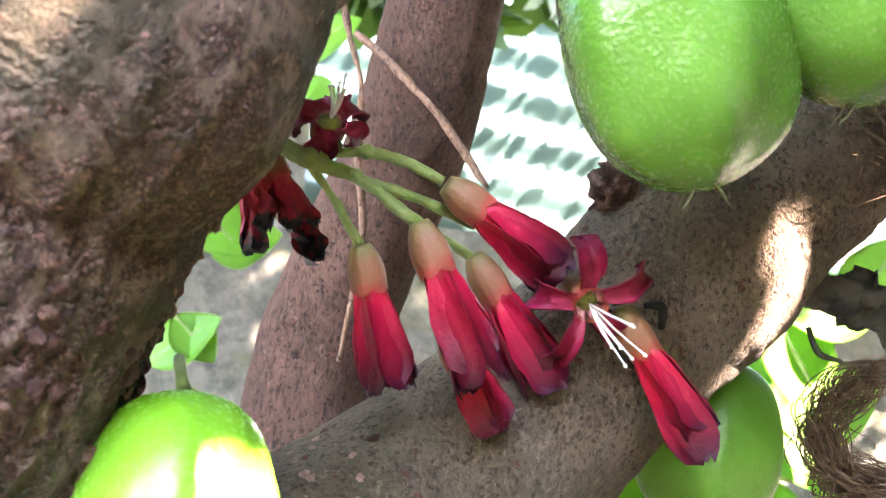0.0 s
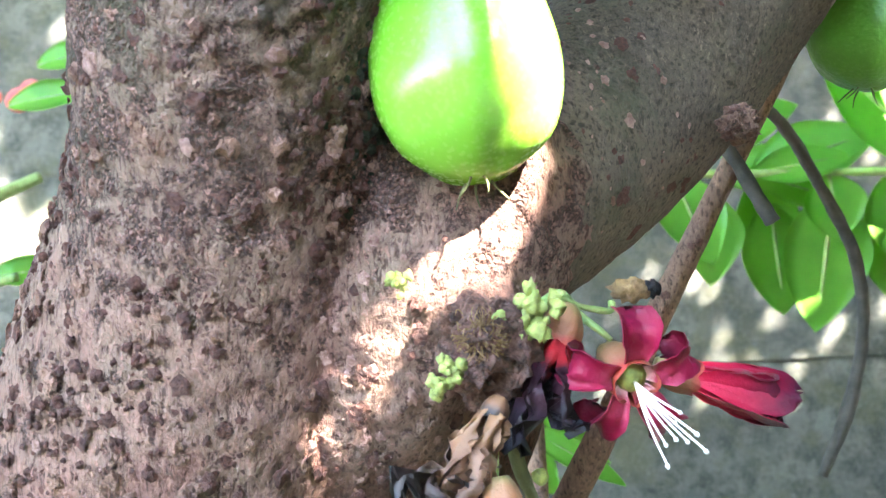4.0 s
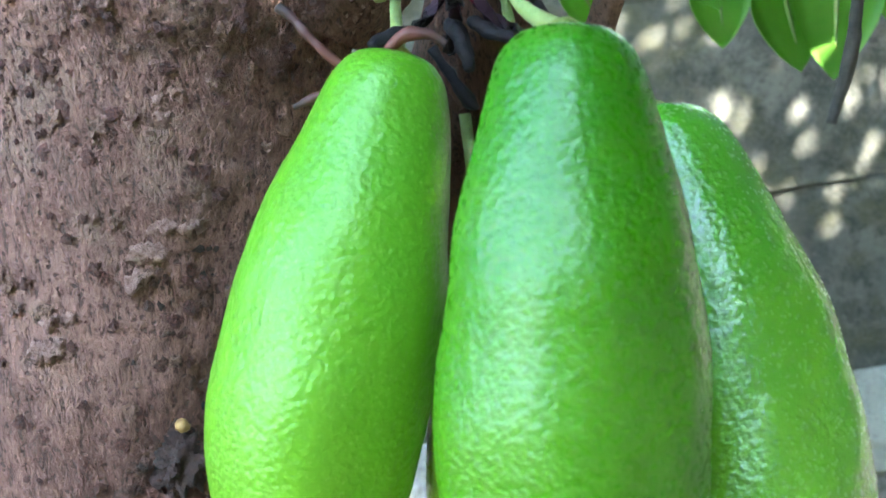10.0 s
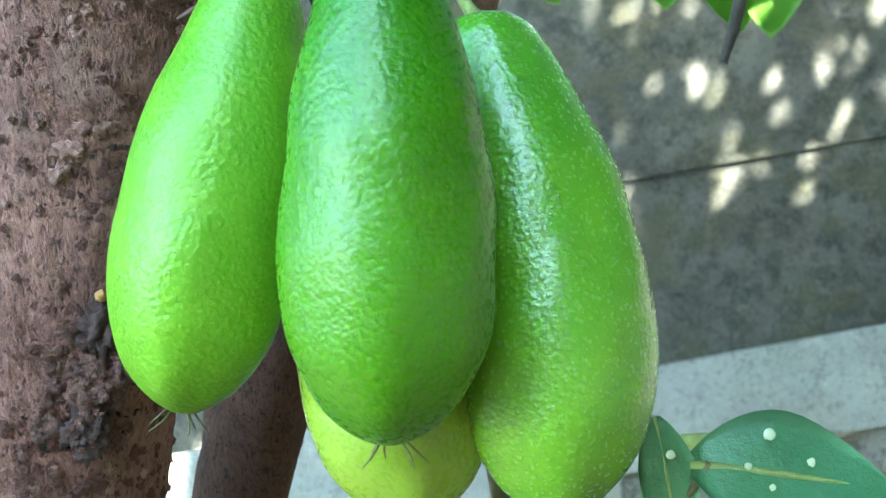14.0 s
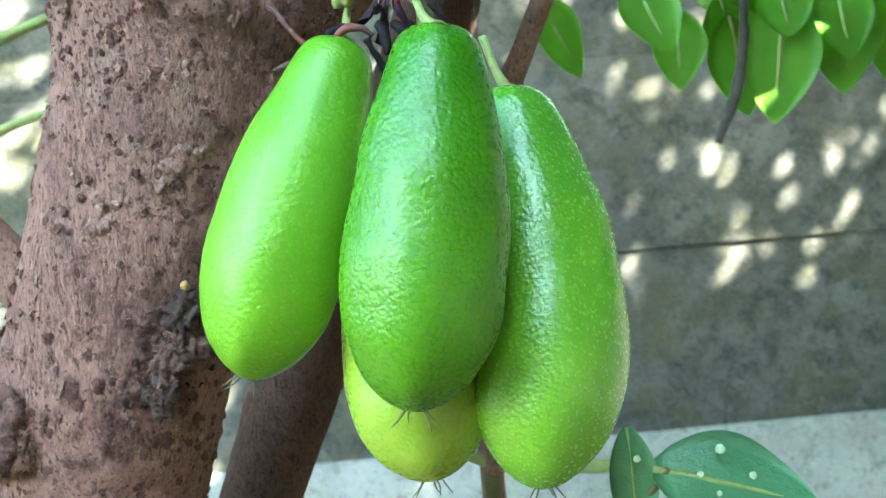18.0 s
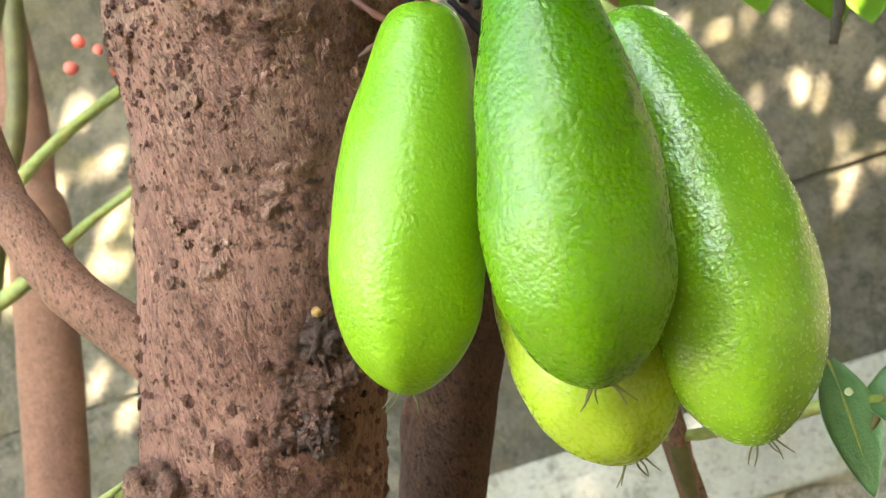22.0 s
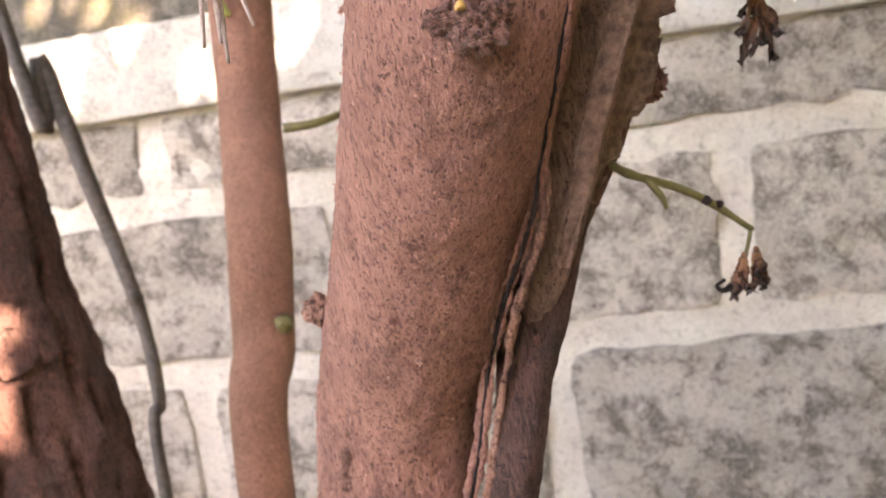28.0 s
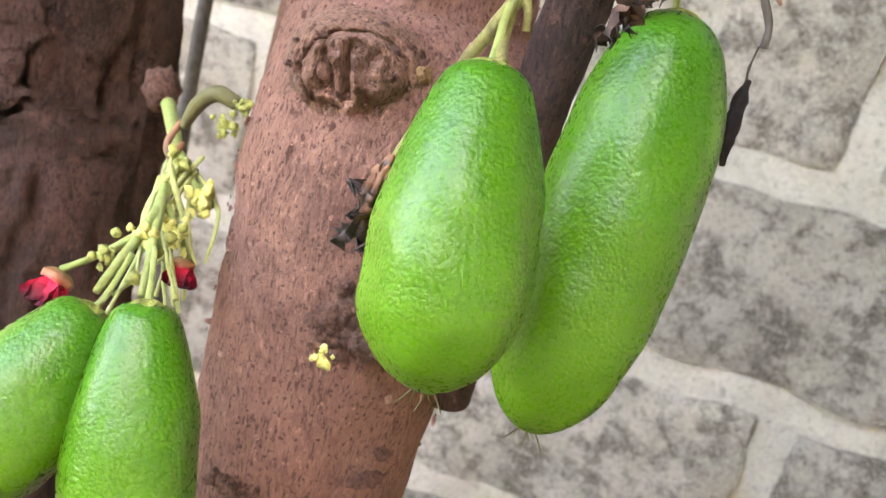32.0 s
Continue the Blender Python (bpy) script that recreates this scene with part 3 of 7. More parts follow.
def fruit(label, top, low, r, material, stalk=(), bend=(0, 0, 0), lobes=0.035, tuft=True, group="hanging fruits", shape=None, cap=1.0):
    """A hanging fruit: lobed body, sepal collar, stalk and the dry styles at its tip."""
    top, low, bend = Vector(top), Vector(low), Vector(bend)
    axis, s, o = frame_of(low - top)
    rings, nv = spline([(u, w, 0) for u, w in (shape or PEAR)], 6), 60
    size, nu = (low - top).length, len(rings) - 1
    verts, faces, run = [], [], []
    for u, w, _ in rings:
        rr = r * max(w, 0.0)
        c = top + axis * size * u + bend * math.sin(math.pi * u)
        for k in range(nv):
            a = math.tau * k / nv
            q = rr * (1 + lobes * math.cos(5 * a + 0.4) * (0.35 + 1.3 * u**3))
            p = c + (s * math.cos(a) + o * math.sin(a)) * q
            p += (p - c) * (0.055 * noise.noise(p * 110) + 0.005 * noise.noise(p * 420))
            verts.append(p)
            run.append(u)
    for i in range(nu):
        for k in range(nv):
            j = (k + 1) % nv
            faces.append((i * nv + k, (i + 1) * nv + k, (i + 1) * nv + j, i * nv + j))
    e = thing("bilimbi_fruit", top, label, "fruit", group)
    put("body", mesh_of("body", verts, faces, run), material, e)
    if stalk:
        rows = [(*p, rad) for p, rad in stalk]
        tube("stalk", rows + [(*(top + axis * 0.0006), rows[-1][3] * 1.5)], STEM_GREEN, e, "green stalk", sides=10, rough=bark_rough(0.0001, 2.0))
    for k in range(5):
        a = math.tau * k / 5 + 0.5
        d = s * math.cos(a) + o * math.sin(a)
        t2 = axis.cross(d)
        grid = []
        for i in range(5):
            u = i / 4
            c = top + axis * (size * 0.012 * u * u * cap - 0.0002) + d * r * 0.13 * u * cap
            w = r * 0.07 * min(cap, 1.8) * (1 - u**2.2) + 0.00005
            grid.append([c + t2 * w * v + axis * (-0.0002) * (1 - v * v) for v in (-1, 0, 1)])
        v, f, ru = sheet_data(grid, 0.00025)
        put("sepal", mesh_of("sepal", v, f, ru), BUD, e)
    if tuft:
        for k in range(5):
            a = math.tau * k / 5 + random.random()
            d = (s * math.cos(a) + o * math.sin(a)) * (0.5 + 0.5 * random.random()) + axis
            p0 = low - axis * 0.0006 + (s * math.cos(a) + o * math.sin(a)) * r * 0.12
            tube("dry_style", [(*p0, 0.00017), (*(p0 + d * 0.0014), 0.00014), (*(p0 + d * 0.0027 + axis.cross(d) * 0.0007), 0.00007)], STEM_OLIVE, e, "dry thread-like style", steps=3, sides=5)
    return e


def petal_data(base, axis, out, size, width, flare=0.2, curl=0.0, crumple=0.0, seed=0, spread=0.0, nu=14, nv=7):
    """One petal that leaves base along axis, bends outwards by curl (radians) and ends broad and notched."""
    tang = axis.cross(out).normalized()
    p, ang, grid = Vector(base), spread, []
    for i in range(nu):
        u = i / (nu - 1)
        d = axis * math.cos(ang) + out * math.sin(ang)
        nn = out * math.cos(ang) - axis * math.sin(ang)
        w = width * (0.45 + 0.75 * math.sin(min(1.0, u * 1.05) * math.pi * 0.62)) * (1 if u < 0.8 else max(0.35, 1 - ((u - 0.8) / 0.2) ** 2 * 0.65))
        row = []
        for j in range(nv):
            v = 2 * j / (nv - 1) - 1
            q = p + tang * w * v - nn * (v * v) * w * 0.42
            q += nn * 0.07 * width * math.sin(9 * u + seed * 2.1 + 3 * v) * u
            if crumple:
                z = Vector((seed * 3.1, u * 5, v * 2.2))
                q += (nn * noise.noise(z) + tang * noise.noise(z + Vector((7, 1, 3))) + d * 0.7 * noise.noise(z + Vector((2, 9, 4)))) * crumple * (0.25 + u)
            if i == nu - 1:
                q -= d * width * 0.35 * abs(math.cos(4 * v + seed))
            row.append(q)
        grid.append(row)
        p = p + d * size / (nu - 1)
        ang += (curl * (u**0.4) * 1.4 + flare * (u - 0.35)) / (nu - 1)
    return sheet_data(grid, 0.00013)


def calyx_mesh(base, axis, s, o, size, r):
    """Five sepals fused into a ribbed cup."""
    verts, faces, run, nu, nv = [], [], [], 12, 25
    for i in range(nu):
        u = i / (nu - 1)
        rr = r * (0.35 + 0.75 * math.sin(min(1, 0.12 + u * 1.05) * math.pi * 0.56)) * (1 - 0.12 * u)
        for k in range(nv):
            a = math.tau * k / nv
            rib = 1 - 0.11 * abs(math.cos(2.5 * a)) ** 6
            end = size * u + (0.12 * size * abs(math.sin(2.5 * a)) if i == nu - 1 else 0)
            verts.append(base + axis * end + (s * math.cos(a) + o * math.sin(a)) * rr * rib)
            run.append(u)
    for i in range(nu - 1):
        for k in range(nv):
            j = (k + 1) % nv
            faces.append((i * nv + k, (i + 1) * nv + k, (i + 1) * nv + j, i * nv + j))
    faces.append(tuple(range(nv)))
    return mesh_of("calyx", verts, faces, run)


def stamens(parent, base, axis, s, o, size, count=6, spread=0.25, seed=0):
    rnd = random.Random(seed)
    for k in range(count):
        a = math.tau * k / count + rnd.random()
        d = (axis + (s * math.cos(a) + o * math.sin(a)) * spread * (0.3 + rnd.random())).normalized()
        n = size * (0.7 + 0.45 * rnd.random())
        rows = [(*base, 0.00018), (*(base + d * n * 0.5 + s * 0.0003), 0.00014), (*(base + d * n * 0.94), 0.00011), (*(base + d * n * 0.97), 0.00024), (*(base + d * n), 0.00012)]
        tube("stamen", rows, FILAMENT, parent, "white stamen", steps=3, sides=6)


def flower(parent, base, tip, r, seed=0, state="closed", petals=5, label=""):
    """A drooping flower with its cup, five petals and, when it is open, its stamens. state: closed, open, black, dry."""
    base, tip = Vector(base), Vector(tip)
    axis, s, o = frame_of(tip - base)
    size = (tip - base).length
    cup = size * {"open": 0.42, "dry": 0.16}.get(state, 0.29)
    skin = {"closed": PETAL, "open": PETAL_PINK, "black": PETAL_BLACK, "tipped": PETAL_TIPS, "splayed": PETAL_BLACK, "dry": PETAL_DRY}[state]
    words = {"closed": "crimson flower with petals still closed", "open": "open crimson flower with curled petals",
             "black": "withering flower with blackened petals", "splayed": "withered flower with thin splayed black petals", "tipped": "crimson flower with torn black-tipped petals", "dry": "dry brown shrivelled flower"}[state]
    c = put("flower", calyx_mesh(base, axis, s, o, cup, r * (0.55 if state == "dry" else 0.94)), CALYX if state != "dry" else PETAL_DRY, parent, label or words)
    for k in range(petals):
        a = math.tau * k / 5 + seed
        out = s * math.cos(a) + o * math.sin(a)
        root = base + axis * cup * 0.82 + out * r * 0.55
        if state == "closed":
            args = dict(size=(size - cup * 0.8) * (0.94 + 0.1 * math.sin(3 * k + seed)), width=r * 1.12, flare=1.1 + 0.6 * math.sin(seed + 2 * k), curl=-0.06, spread=0.17, crumple=r * 0.24)
        elif state == "open":
            args = dict(size=size * 0.50, width=r * 0.6, flare=0.1, curl=4.2 + 0.9 * math.sin(3 * k + seed), spread=0.75, crumple=r * 0.4)
        elif state == "black":
            args = dict(size=(size - cup * 0.6) * (0.8 + 0.25 * math.sin(5 * k + seed)), width=r * 0.46, flare=0.5, curl=0.7 * math.sin(2.3 * k + seed), spread=0.2, crumple=r * 1.25)
        elif state == "splayed":
            args = dict(size=(size - cup * 0.6) * (1.0 + 0.2 * math.sin(5 * k + seed)), width=r * 0.25, flare=0.3, curl=1.5 + 0.6 * math.sin(2.3 * k + seed), spread=0.05, crumple=r * 0.45)
        elif state == "tipped":
            args = dict(size=(size - cup * 0.6) * (0.85 + 0.2 * math.sin(5 * k + seed)), width=r * 0.62, flare=0.9, curl=0.3 * math.sin(2.3 * k + seed), spread=0.12, crumple=r * 0.7)
        else:
            args = dict(size=(size - cup * 0.6) * (0.75 + 0.3 * math.sin(5 * k + seed)), width=r * 0.34, flare=0.3, curl=0.8 * math.sin(2.3 * k + seed), spread=0.12, crumple=r * 1.5)
        v, f, run = petal_data(root, axis, out, seed=seed + k * 1.3, **args)
        put("petal", mesh_of("petal", v, f, run), skin, c)
    if state == "open":
        lump("ovary", base + axis * cup * 0.78, r * 0.62, BUD, c, "pale green ovary", sub=2, rough=0.2)
        stamens(c, base + axis * cup, axis, s, o, size * 0.66, 8, 0.22, int(seed * 10))
    return c


def stalk(parent, *rows, material=None, label=""):
    return tube("stalk", rows, material or STEM_GREEN, parent, label, sides=10, steps=9, rough=bark_rough(0.00016, 2.0))


def leaf_data(base, tip, width, face, droop=0.15, fold=0.25, nu=14, nv=7):
    base, tip = Vector(base), Vector(tip)
    d = tip - base
    side = d.cross(Vector(face)).normalized()
    up = side.cross(d).normalized()
    grid = []
    for i in range(nu):
        u = i / (nu - 1)
        w = width * 0.5 * (math.sin(math.pi * min(1, u * 0.97 + 0.03)) ** 0.72) * (1.16 - 0.32 * u) * (1 - 0.2 * u**5)
        c = base + d * u - up * droop * d.length * (u - 0.4) ** 2
        grid.append([c + side * w * v + up * fold * w * abs(v) + up * 0.05 * w * math.sin(9 * u + 2 * v) for v in [2 * j / (nv - 1) - 1 for j in range(nv)]])
    return sheet_data(grid, 0.0002)


def leaf(parent, base, tip, width, face, material=None, name="leaflet", **k):
    v, f, run = leaf_data(base, tip, width, face, **k)
    ob = put(name, mesh_of(name, v, f, run), material or LEAF, parent)
    base, tip = Vector(base), Vector(tip)
    d = tip - base
    side = d.cross(Vector(face)).normalized()
    up = side.cross(d).normalized()
    droop = k.get("droop", 0.15)
    rows = [(*(base + d * u - up * droop * d.length * (u - 0.4) ** 2 + up * 0.0001), 0.0011 * (1.15 - u) * width / 0.03) for u in (0.0, 0.25, 0.5, 0.75, 0.97)]
    tube("midrib", rows, STEM_GREEN, ob, "pale midrib", steps=3, sides=6)
    return ob


# ---- ground, block wall and the sheet roof behind it ----
def ground():
    n, ext = 60, 40.0
    verts, faces = [], []
    for i in range(n + 1):
        for j in range(n + 1):
            u, w = 2 * i / n - 1, 2 * j / n - 1
            x, y = ext * u * abs(u) ** 1.6, ext * w * abs(w) ** 1.6
            verts.append((x, y, 0.03 * noise.noise(Vector((x, y, 0)) * 1.7) * min(1, abs(y - WALL_Y))))
    for i in range(n):
        for j in range(n):
            a = i * (n + 1) + j
            faces.append((a, a + n + 1, a + n + 2, a + 1))
    tagged(put("ground", mesh_of("ground", verts, faces), SOIL), "bare dark garden soil", "ground", kind="structure")


WALL_Y = 1.1325
JOINTS = (-0.02, 0.19, 0.402, 0.617, 0.805)
LEDGE_LOW, LEDGE_TOP, WALL_TOP = 0.905, 1.0, 1.47
ground()


def box_mesh(name, lo, hi, bevel=0.0, cut=0, rough=0.0):
    bm = bmesh.new()
    bmesh.ops.create_cube(bm, size=1)
    for v in bm.verts:
        v.co = Vector([a + (b - a) * (c + 0.5) for a, b, c in zip(lo, hi, v.co)])
    if bevel:
        bmesh.ops.bevel(bm, geom=bm.edges[:], offset=bevel, segments=2, profile=0.6, affect="EDGES")
    if cut:
        bmesh.ops.subdivide_edges(bm, edges=bm.edges[:], cuts=cut, use_grid_fill=True)
    if rough:
        for v in bm.verts:
            v.co += Vector((noise.noise(v.co * 31), noise.noise(v.co * 29 + Vector((5, 5, 5))), noise.noise(v.co * 37))) * rough
    me = bpy.data.meshes.new(name)
    bm.to_mesh(me)
    bm.free()
    return me


wall = put("wall_north", box_mesh("wall_north", (-2.6, WALL_Y + 0.003, -0.1), (2.6, WALL_Y + 0.16, LEDGE_LOW), 0), MORTAR, smooth=False)
tagged(wall, "grey concrete block wall with thick pale mortar joints", "wall", kind="structure")
put("ledge", box_mesh("ledge", (-2.6, WALL_Y - 0.022, LEDGE_LOW), (2.6, WALL_Y + 0.16, LEDGE_TOP), 0.006, 4, 0.004), LEDGE, wall, "pale concrete band with a worn edge")
for x0, x1, z0, z1, back in ((-2.6, 2.6, LEDGE_TOP, 1.187, 0.004), (-2.6, 2.6, 1.1875, 1.40, 0.0), (-2.6, 0.08, 1.4005, 1.78, 0.003), (0.0805, 2.6, 1.4005, 1.545, 0.002)):
    put("wall_upper", box_mesh("wall_upper", (x0, WALL_Y + back, z0), (x1, WALL_Y + 0.15, z1), 0.0015, 5, 0.0025), UPPER, wall, "dark stained weathered concrete")


def corrugated():
    """Pale teal roofing sheet behind the wall, its waves running across."""
    e = thing("corrugated_sheet", (0.4, 2.1, 0.0), "pale teal corrugated roofing sheet behind the wall", "roof sheet")
    for k in range(3):
        verts, faces, n = [], [], 220
        x0, x1 = -2.2 + 2.0 * k, -0.25 + 2.0 * k
        for i in range(n + 1):
            u = i / n
            for x in (x0, x1):
                z = 0.0 + 3.4 * u
                verts.append((x, 2.1 + 0.8 * u + 0.024 * math.sin(u * 3.4 / 0.15 * math.tau) + 0.01 * k, max(0.0, z - 0.12 * (x - x0))))
        m = len(verts)
        verts += [(a, b + 0.006, c) for a, b, c in verts]
        for i in range(n):
            a = 2 * i
            faces += [(a, a + 1, a + 3, a + 2), (a + m, a + 2 + m, a + 3 + m, a + 1 + m)]
        put("sheet", mesh_of("sheet", verts, faces), TEAL, e)


corrugated()


# ---- the fruiting tree ----
tree = thing("bilimbi_tree", (-0.11, 0.26, 0.0), "bilimbi tree with grey-brown spotted bark, bearing fruit on its trunk", "tree")
TRUNK = [
    (-0.13, 0.29, -0.02, 0.045), (-0.12, 0.27, 0.25, 0.03), (-0.105, 0.25, 0.5, 0.024),
    (-0.0891, 0.2449, 0.6869, 0.0227),
    (-0.0835, 0.2462, 0.7387, 0.0280),
    (-0.0892, 0.2547, 0.7690, 0.0225),
    (-0.0815, 0.2534, 0.8051, 0.0197),
    (-0.0728, 0.2495, 0.8369, 0.0202),
    (-0.0604, 0.2336, 0.8651, 0.0197),
    (-0.0402, 0.2129, 0.9131, 0.0217),
    (-0.0328, 0.2129, 0.9423, 0.0250),
    (-0.0245, 0.2033, 0.9742, 0.0204),
    (-0.0180, 0.1952, 0.9987, 0.0222),
    (-0.0057, 0.1832, 1.0260, 0.0205),
    (-0.0049, 0.1807, 1.0301, 0.0203),
    (0.0117, 0.1716, 1.0796, 0.0222),
    (0.0169, 0.1665, 1.1013, 0.0248),
    (0.0230, 0.1533, 1.1262, 0.0202),
    (0.0250, 0.1390, 1.1473, 0.0173),
]
TRUNK += [(0.0335, 0.1264, 1.1816, 0.0198), (0.0385, 0.1196, 1.1900, 0.0199), (TRUNK[-1][0] + 0.03, TRUNK[-1][1] - 0.01, 1.30, 0.018), (TRUNK[-1][0] + 0.03, TRUNK[-1][1] + 0.03, 1.9, 0.014)]


def trunk_rough(p, n, s, a, base=bark_rough(0.0009, 1.0, 0.35)):
    """Bark relief, with curved wrinkles round an old branch collar near the top."""
    d = (p - COLLAR).length
    fall = max(0.0, 1 - d / 0.036) * min(1.0, d / 0.004)
    wave = 1 - 2 * abs(math.sin(d * math.pi / 0.0030 + 1.6 * noise.noise(p * 170) + 1.5 * noise.noise(p * 70)))
    return base(p, n, s, a) + 0.0010 * fall * wave


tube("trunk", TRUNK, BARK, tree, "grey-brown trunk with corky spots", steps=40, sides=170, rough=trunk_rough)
LIMB = [
    (0.0306, 0.1633, 1.0936, 0.0120),
    (0.0390, 0.1590, 1.1079, 0.0165),
    (0.0479, 0.1545, 1.1230, 0.0165),
    (0.0752, 0.1692, 1.1432, 0.0164),
    (0.0984, 0.1685, 1.1672, 0.0142),
    (0.1120, 0.1654, 1.1823, 0.0155),
    (0.1204, 0.1644, 1.1922, 0.0142),
    (0.1390, 0.1598, 1.2114, 0.0135),
    (0.1721, 0.1555, 1.2544, 0.0120),
    (0.2632, 0.1453, 1.3642, 0.0090),
]
tube("limb", LIMB[2:], BARK_GREY, tree, "grey side limb", steps=24, sides=72, rough=bark_rough(0.0006))
tube("limb_base", LIMB[:2] + [(*LIMB[2][:3], LIMB[2][3] + 0.0004), (*[0.6 * a + 0.4 * b for a, b in zip(LIMB[2][:3], LIMB[3][:3])], LIMB[2][3] - 0.002)], BARK, tree, "crusted fork between trunk and limb", steps=24, sides=90, rough=bark_rough(0.0010, 1.4))
STEM2 = [
    (-0.0606, 0.2551, 0.7858, 0.0050),
    (-0.0490, 0.2462, 0.8151, 0.0050),
    (-0.0408, 0.2504, 0.8546, 0.0060),
    (-0.0271, 0.2533, 0.8771, 0.0068),
    (-0.0150, 0.2502, 0.9058, 0.0085),
    (-0.0078, 0.2381, 0.9438, 0.0090),
    (-0.0019, 0.2349, 0.9620, 0.0078),
    (0.0175, 0.2337, 1.0149, 0.0095),
    (0.0641, 0.2149, 1.1143, 0.0095),
    (0.0644, 0.2232, 1.1714, 0.0110),
    (0.0775, 0.2046, 1.2185, 0.0105),
    (0.0822, 0.1871, 1.2660, 0.0095),
]
tube("second_stem", STEM2, BARK_SHADED, tree, "dark second stem behind the trunk", steps=14, sides=44, rough=bark_rough(0.0007, 1.0, 0.5))
SIDE = [
    (-0.0184, 0.1870, 1.0494, 0.0060),
    (-0.0253, 0.1867, 1.0584, 0.0051),
    (-0.0334, 0.1871, 1.0689, 0.0049),
    (-0.0405, 0.1885, 1.0849, 0.0048),
    (-0.0438, 0.1920, 1.0929, 0.0045),
    (-0.0493, 0.1946, 1.1346, 0.0044),
    (-0.0530, 0.1972, 1.1768, 0.0044),
    (-0.0591, 0.2034, 1.2558, 0.0046),
]
tube("side_branch", SIDE, BARK_PALE, tree, "slender side branch with tan bark", steps=12, sides=28, rough=bark_rough(0.0003))


def scatter_spots(name, rows, count, seed, material, size, lo=0.05, hi=0.95, tall=0.42):
    """Corky spots pressed into the bark along a stem."""
    rnd = random.Random(seed)
    pts = spline([(*r,) for r in rows], 20)
    verts, faces = [], []
    for k in range(count):
        i = int((lo + (hi - lo) * rnd.random()) * (len(pts) - 2))
        p, q = pts[i], pts[i + 1]
        d = (Vector(q[:3]) - Vector(p[:3])).normalized()
        a = rnd.uniform(-2.2, 2.2)
        front = Vector((0, -1, 0))
        front = (front - d * front.dot(d)).normalized()
        nrm = front * math.cos(a) + d.cross(front) * math.sin(a)
        c = Vector(p[:3]) + nrm * (p[3] + 0.0001)
        r = size * (0.45 + 1.1 * rnd.random() ** 2)
        turn = nrm.to_track_quat("Z", "Y").to_matrix()
        v, f = lump_data(c, r, k, 0.95, (1, 0.7 + 0.8 * rnd.random(), tall), 1 if r < size * 0.8 else 2, 2.6, turn)
        faces += [tuple(x + len(verts) for x in g) for g in f]
        verts += v
    tagged(put(name, mesh_of(name, verts, faces), material, tree, "small raised corky bark spots", smooth=False), kind="stuff")


VISIBLE = TRUNK[3:-2]
scatter_spots("bark_crust", VISIBLE, 420, 1, SPOT, 0.00026, 0.0, 0.55)
scatter_spots("bark_crust", VISIBLE, 120, 11, SPOT, 0.0005, 0.0, 0.5)
scatter_spots("bark_crust", VISIBLE, 300, 21, SCAR, 0.0004, 0.0, 0.6, 0.8)
scatter_spots("bark_crust", LIMB[:4], 170, 12, SPOT, 0.0007)
scatter_spots("bark_crust", LIMB[:4], 520, 13, SPOT_PINK, 0.0004)
scatter_spots("bark_crust", VISIBLE, 380, 7, SPOT, 0.0007, 0.52, 0.86)
scatter_spots("bark_crust", VISIBLE, 160, 9, SPOT, 0.00045, 0.40, 0.55)
scatter_spots("bark_crust", VISIBLE, 1700, 6, SPOT, 0.00055, 0.60, 1.0, 0.7)
scatter_spots("bark_crust", VISIBLE, 700, 8, SCAR, 0.00075, 0.64, 1.0, 0.7)
scatter_spots("bark_crust", VISIBLE, 70, 2, SPOT_PINK, 0.0008)
scatter_spots("bark_crust", VISIBLE, 110, 22, SPOT_PINK, 0.0006, 0.0, 0.55, 0.7)
scatter_spots("bark_crust", LIMB, 160, 3, SPOT, 0.0005)
scatter_spots("bark_crust", STEM2, 160, 4, SPOT, 0.0005)


def knot(name, at, r, label, material=None, seed=0, flat=(1, 1, 1), rough=0.5):
    """A corky cushion: a core with many crusty granules grown over it."""
    rnd = random.Random(seed)
    verts, faces = lump_data(at, r * 0.84, seed, rough, flat, 4, 2.6)
    at = Vector(at)
    for k, p in enumerate(verts):
        d = (p - at).normalized()
        z = d * 3.4 + Vector((seed, seed * 2, 1))
        ridge = 0.5 - 1.3 * abs(noise.noise(z)) + 0.5 - 1.1 * abs(noise.noise(z * 2.3)) + 0.5 * noise.noise(z * 6)
        verts[k] = p + d * r * 0.17 * ridge
    core = put(name, mesh_of(name, verts, faces), material or CRUST, tree, label)
    verts, faces = [], []
    for k in range(26):
        d = Vector((rnd.gauss(0, 1), rnd.gauss(-0.5, 0.8), rnd.gauss(0, 1))).normalized()
        p = at + Vector((d.x * flat[0], d.y * flat[1], d.z * flat[2])) * r * rnd.uniform(0.78, 1.0)
        v, f = lump_data(p, r * rnd.uniform(0.06, 0.2), k + seed * 50, 1.1, (1.3, 0.7, 0.8), 2, 2.8)
        faces += [tuple(x + len(verts) for x in g) for g in f]
        verts += v
    tagged(put("crust", mesh_of("crust", verts, faces), CRUST, core, "rough crust"), kind="stuff")
    return core


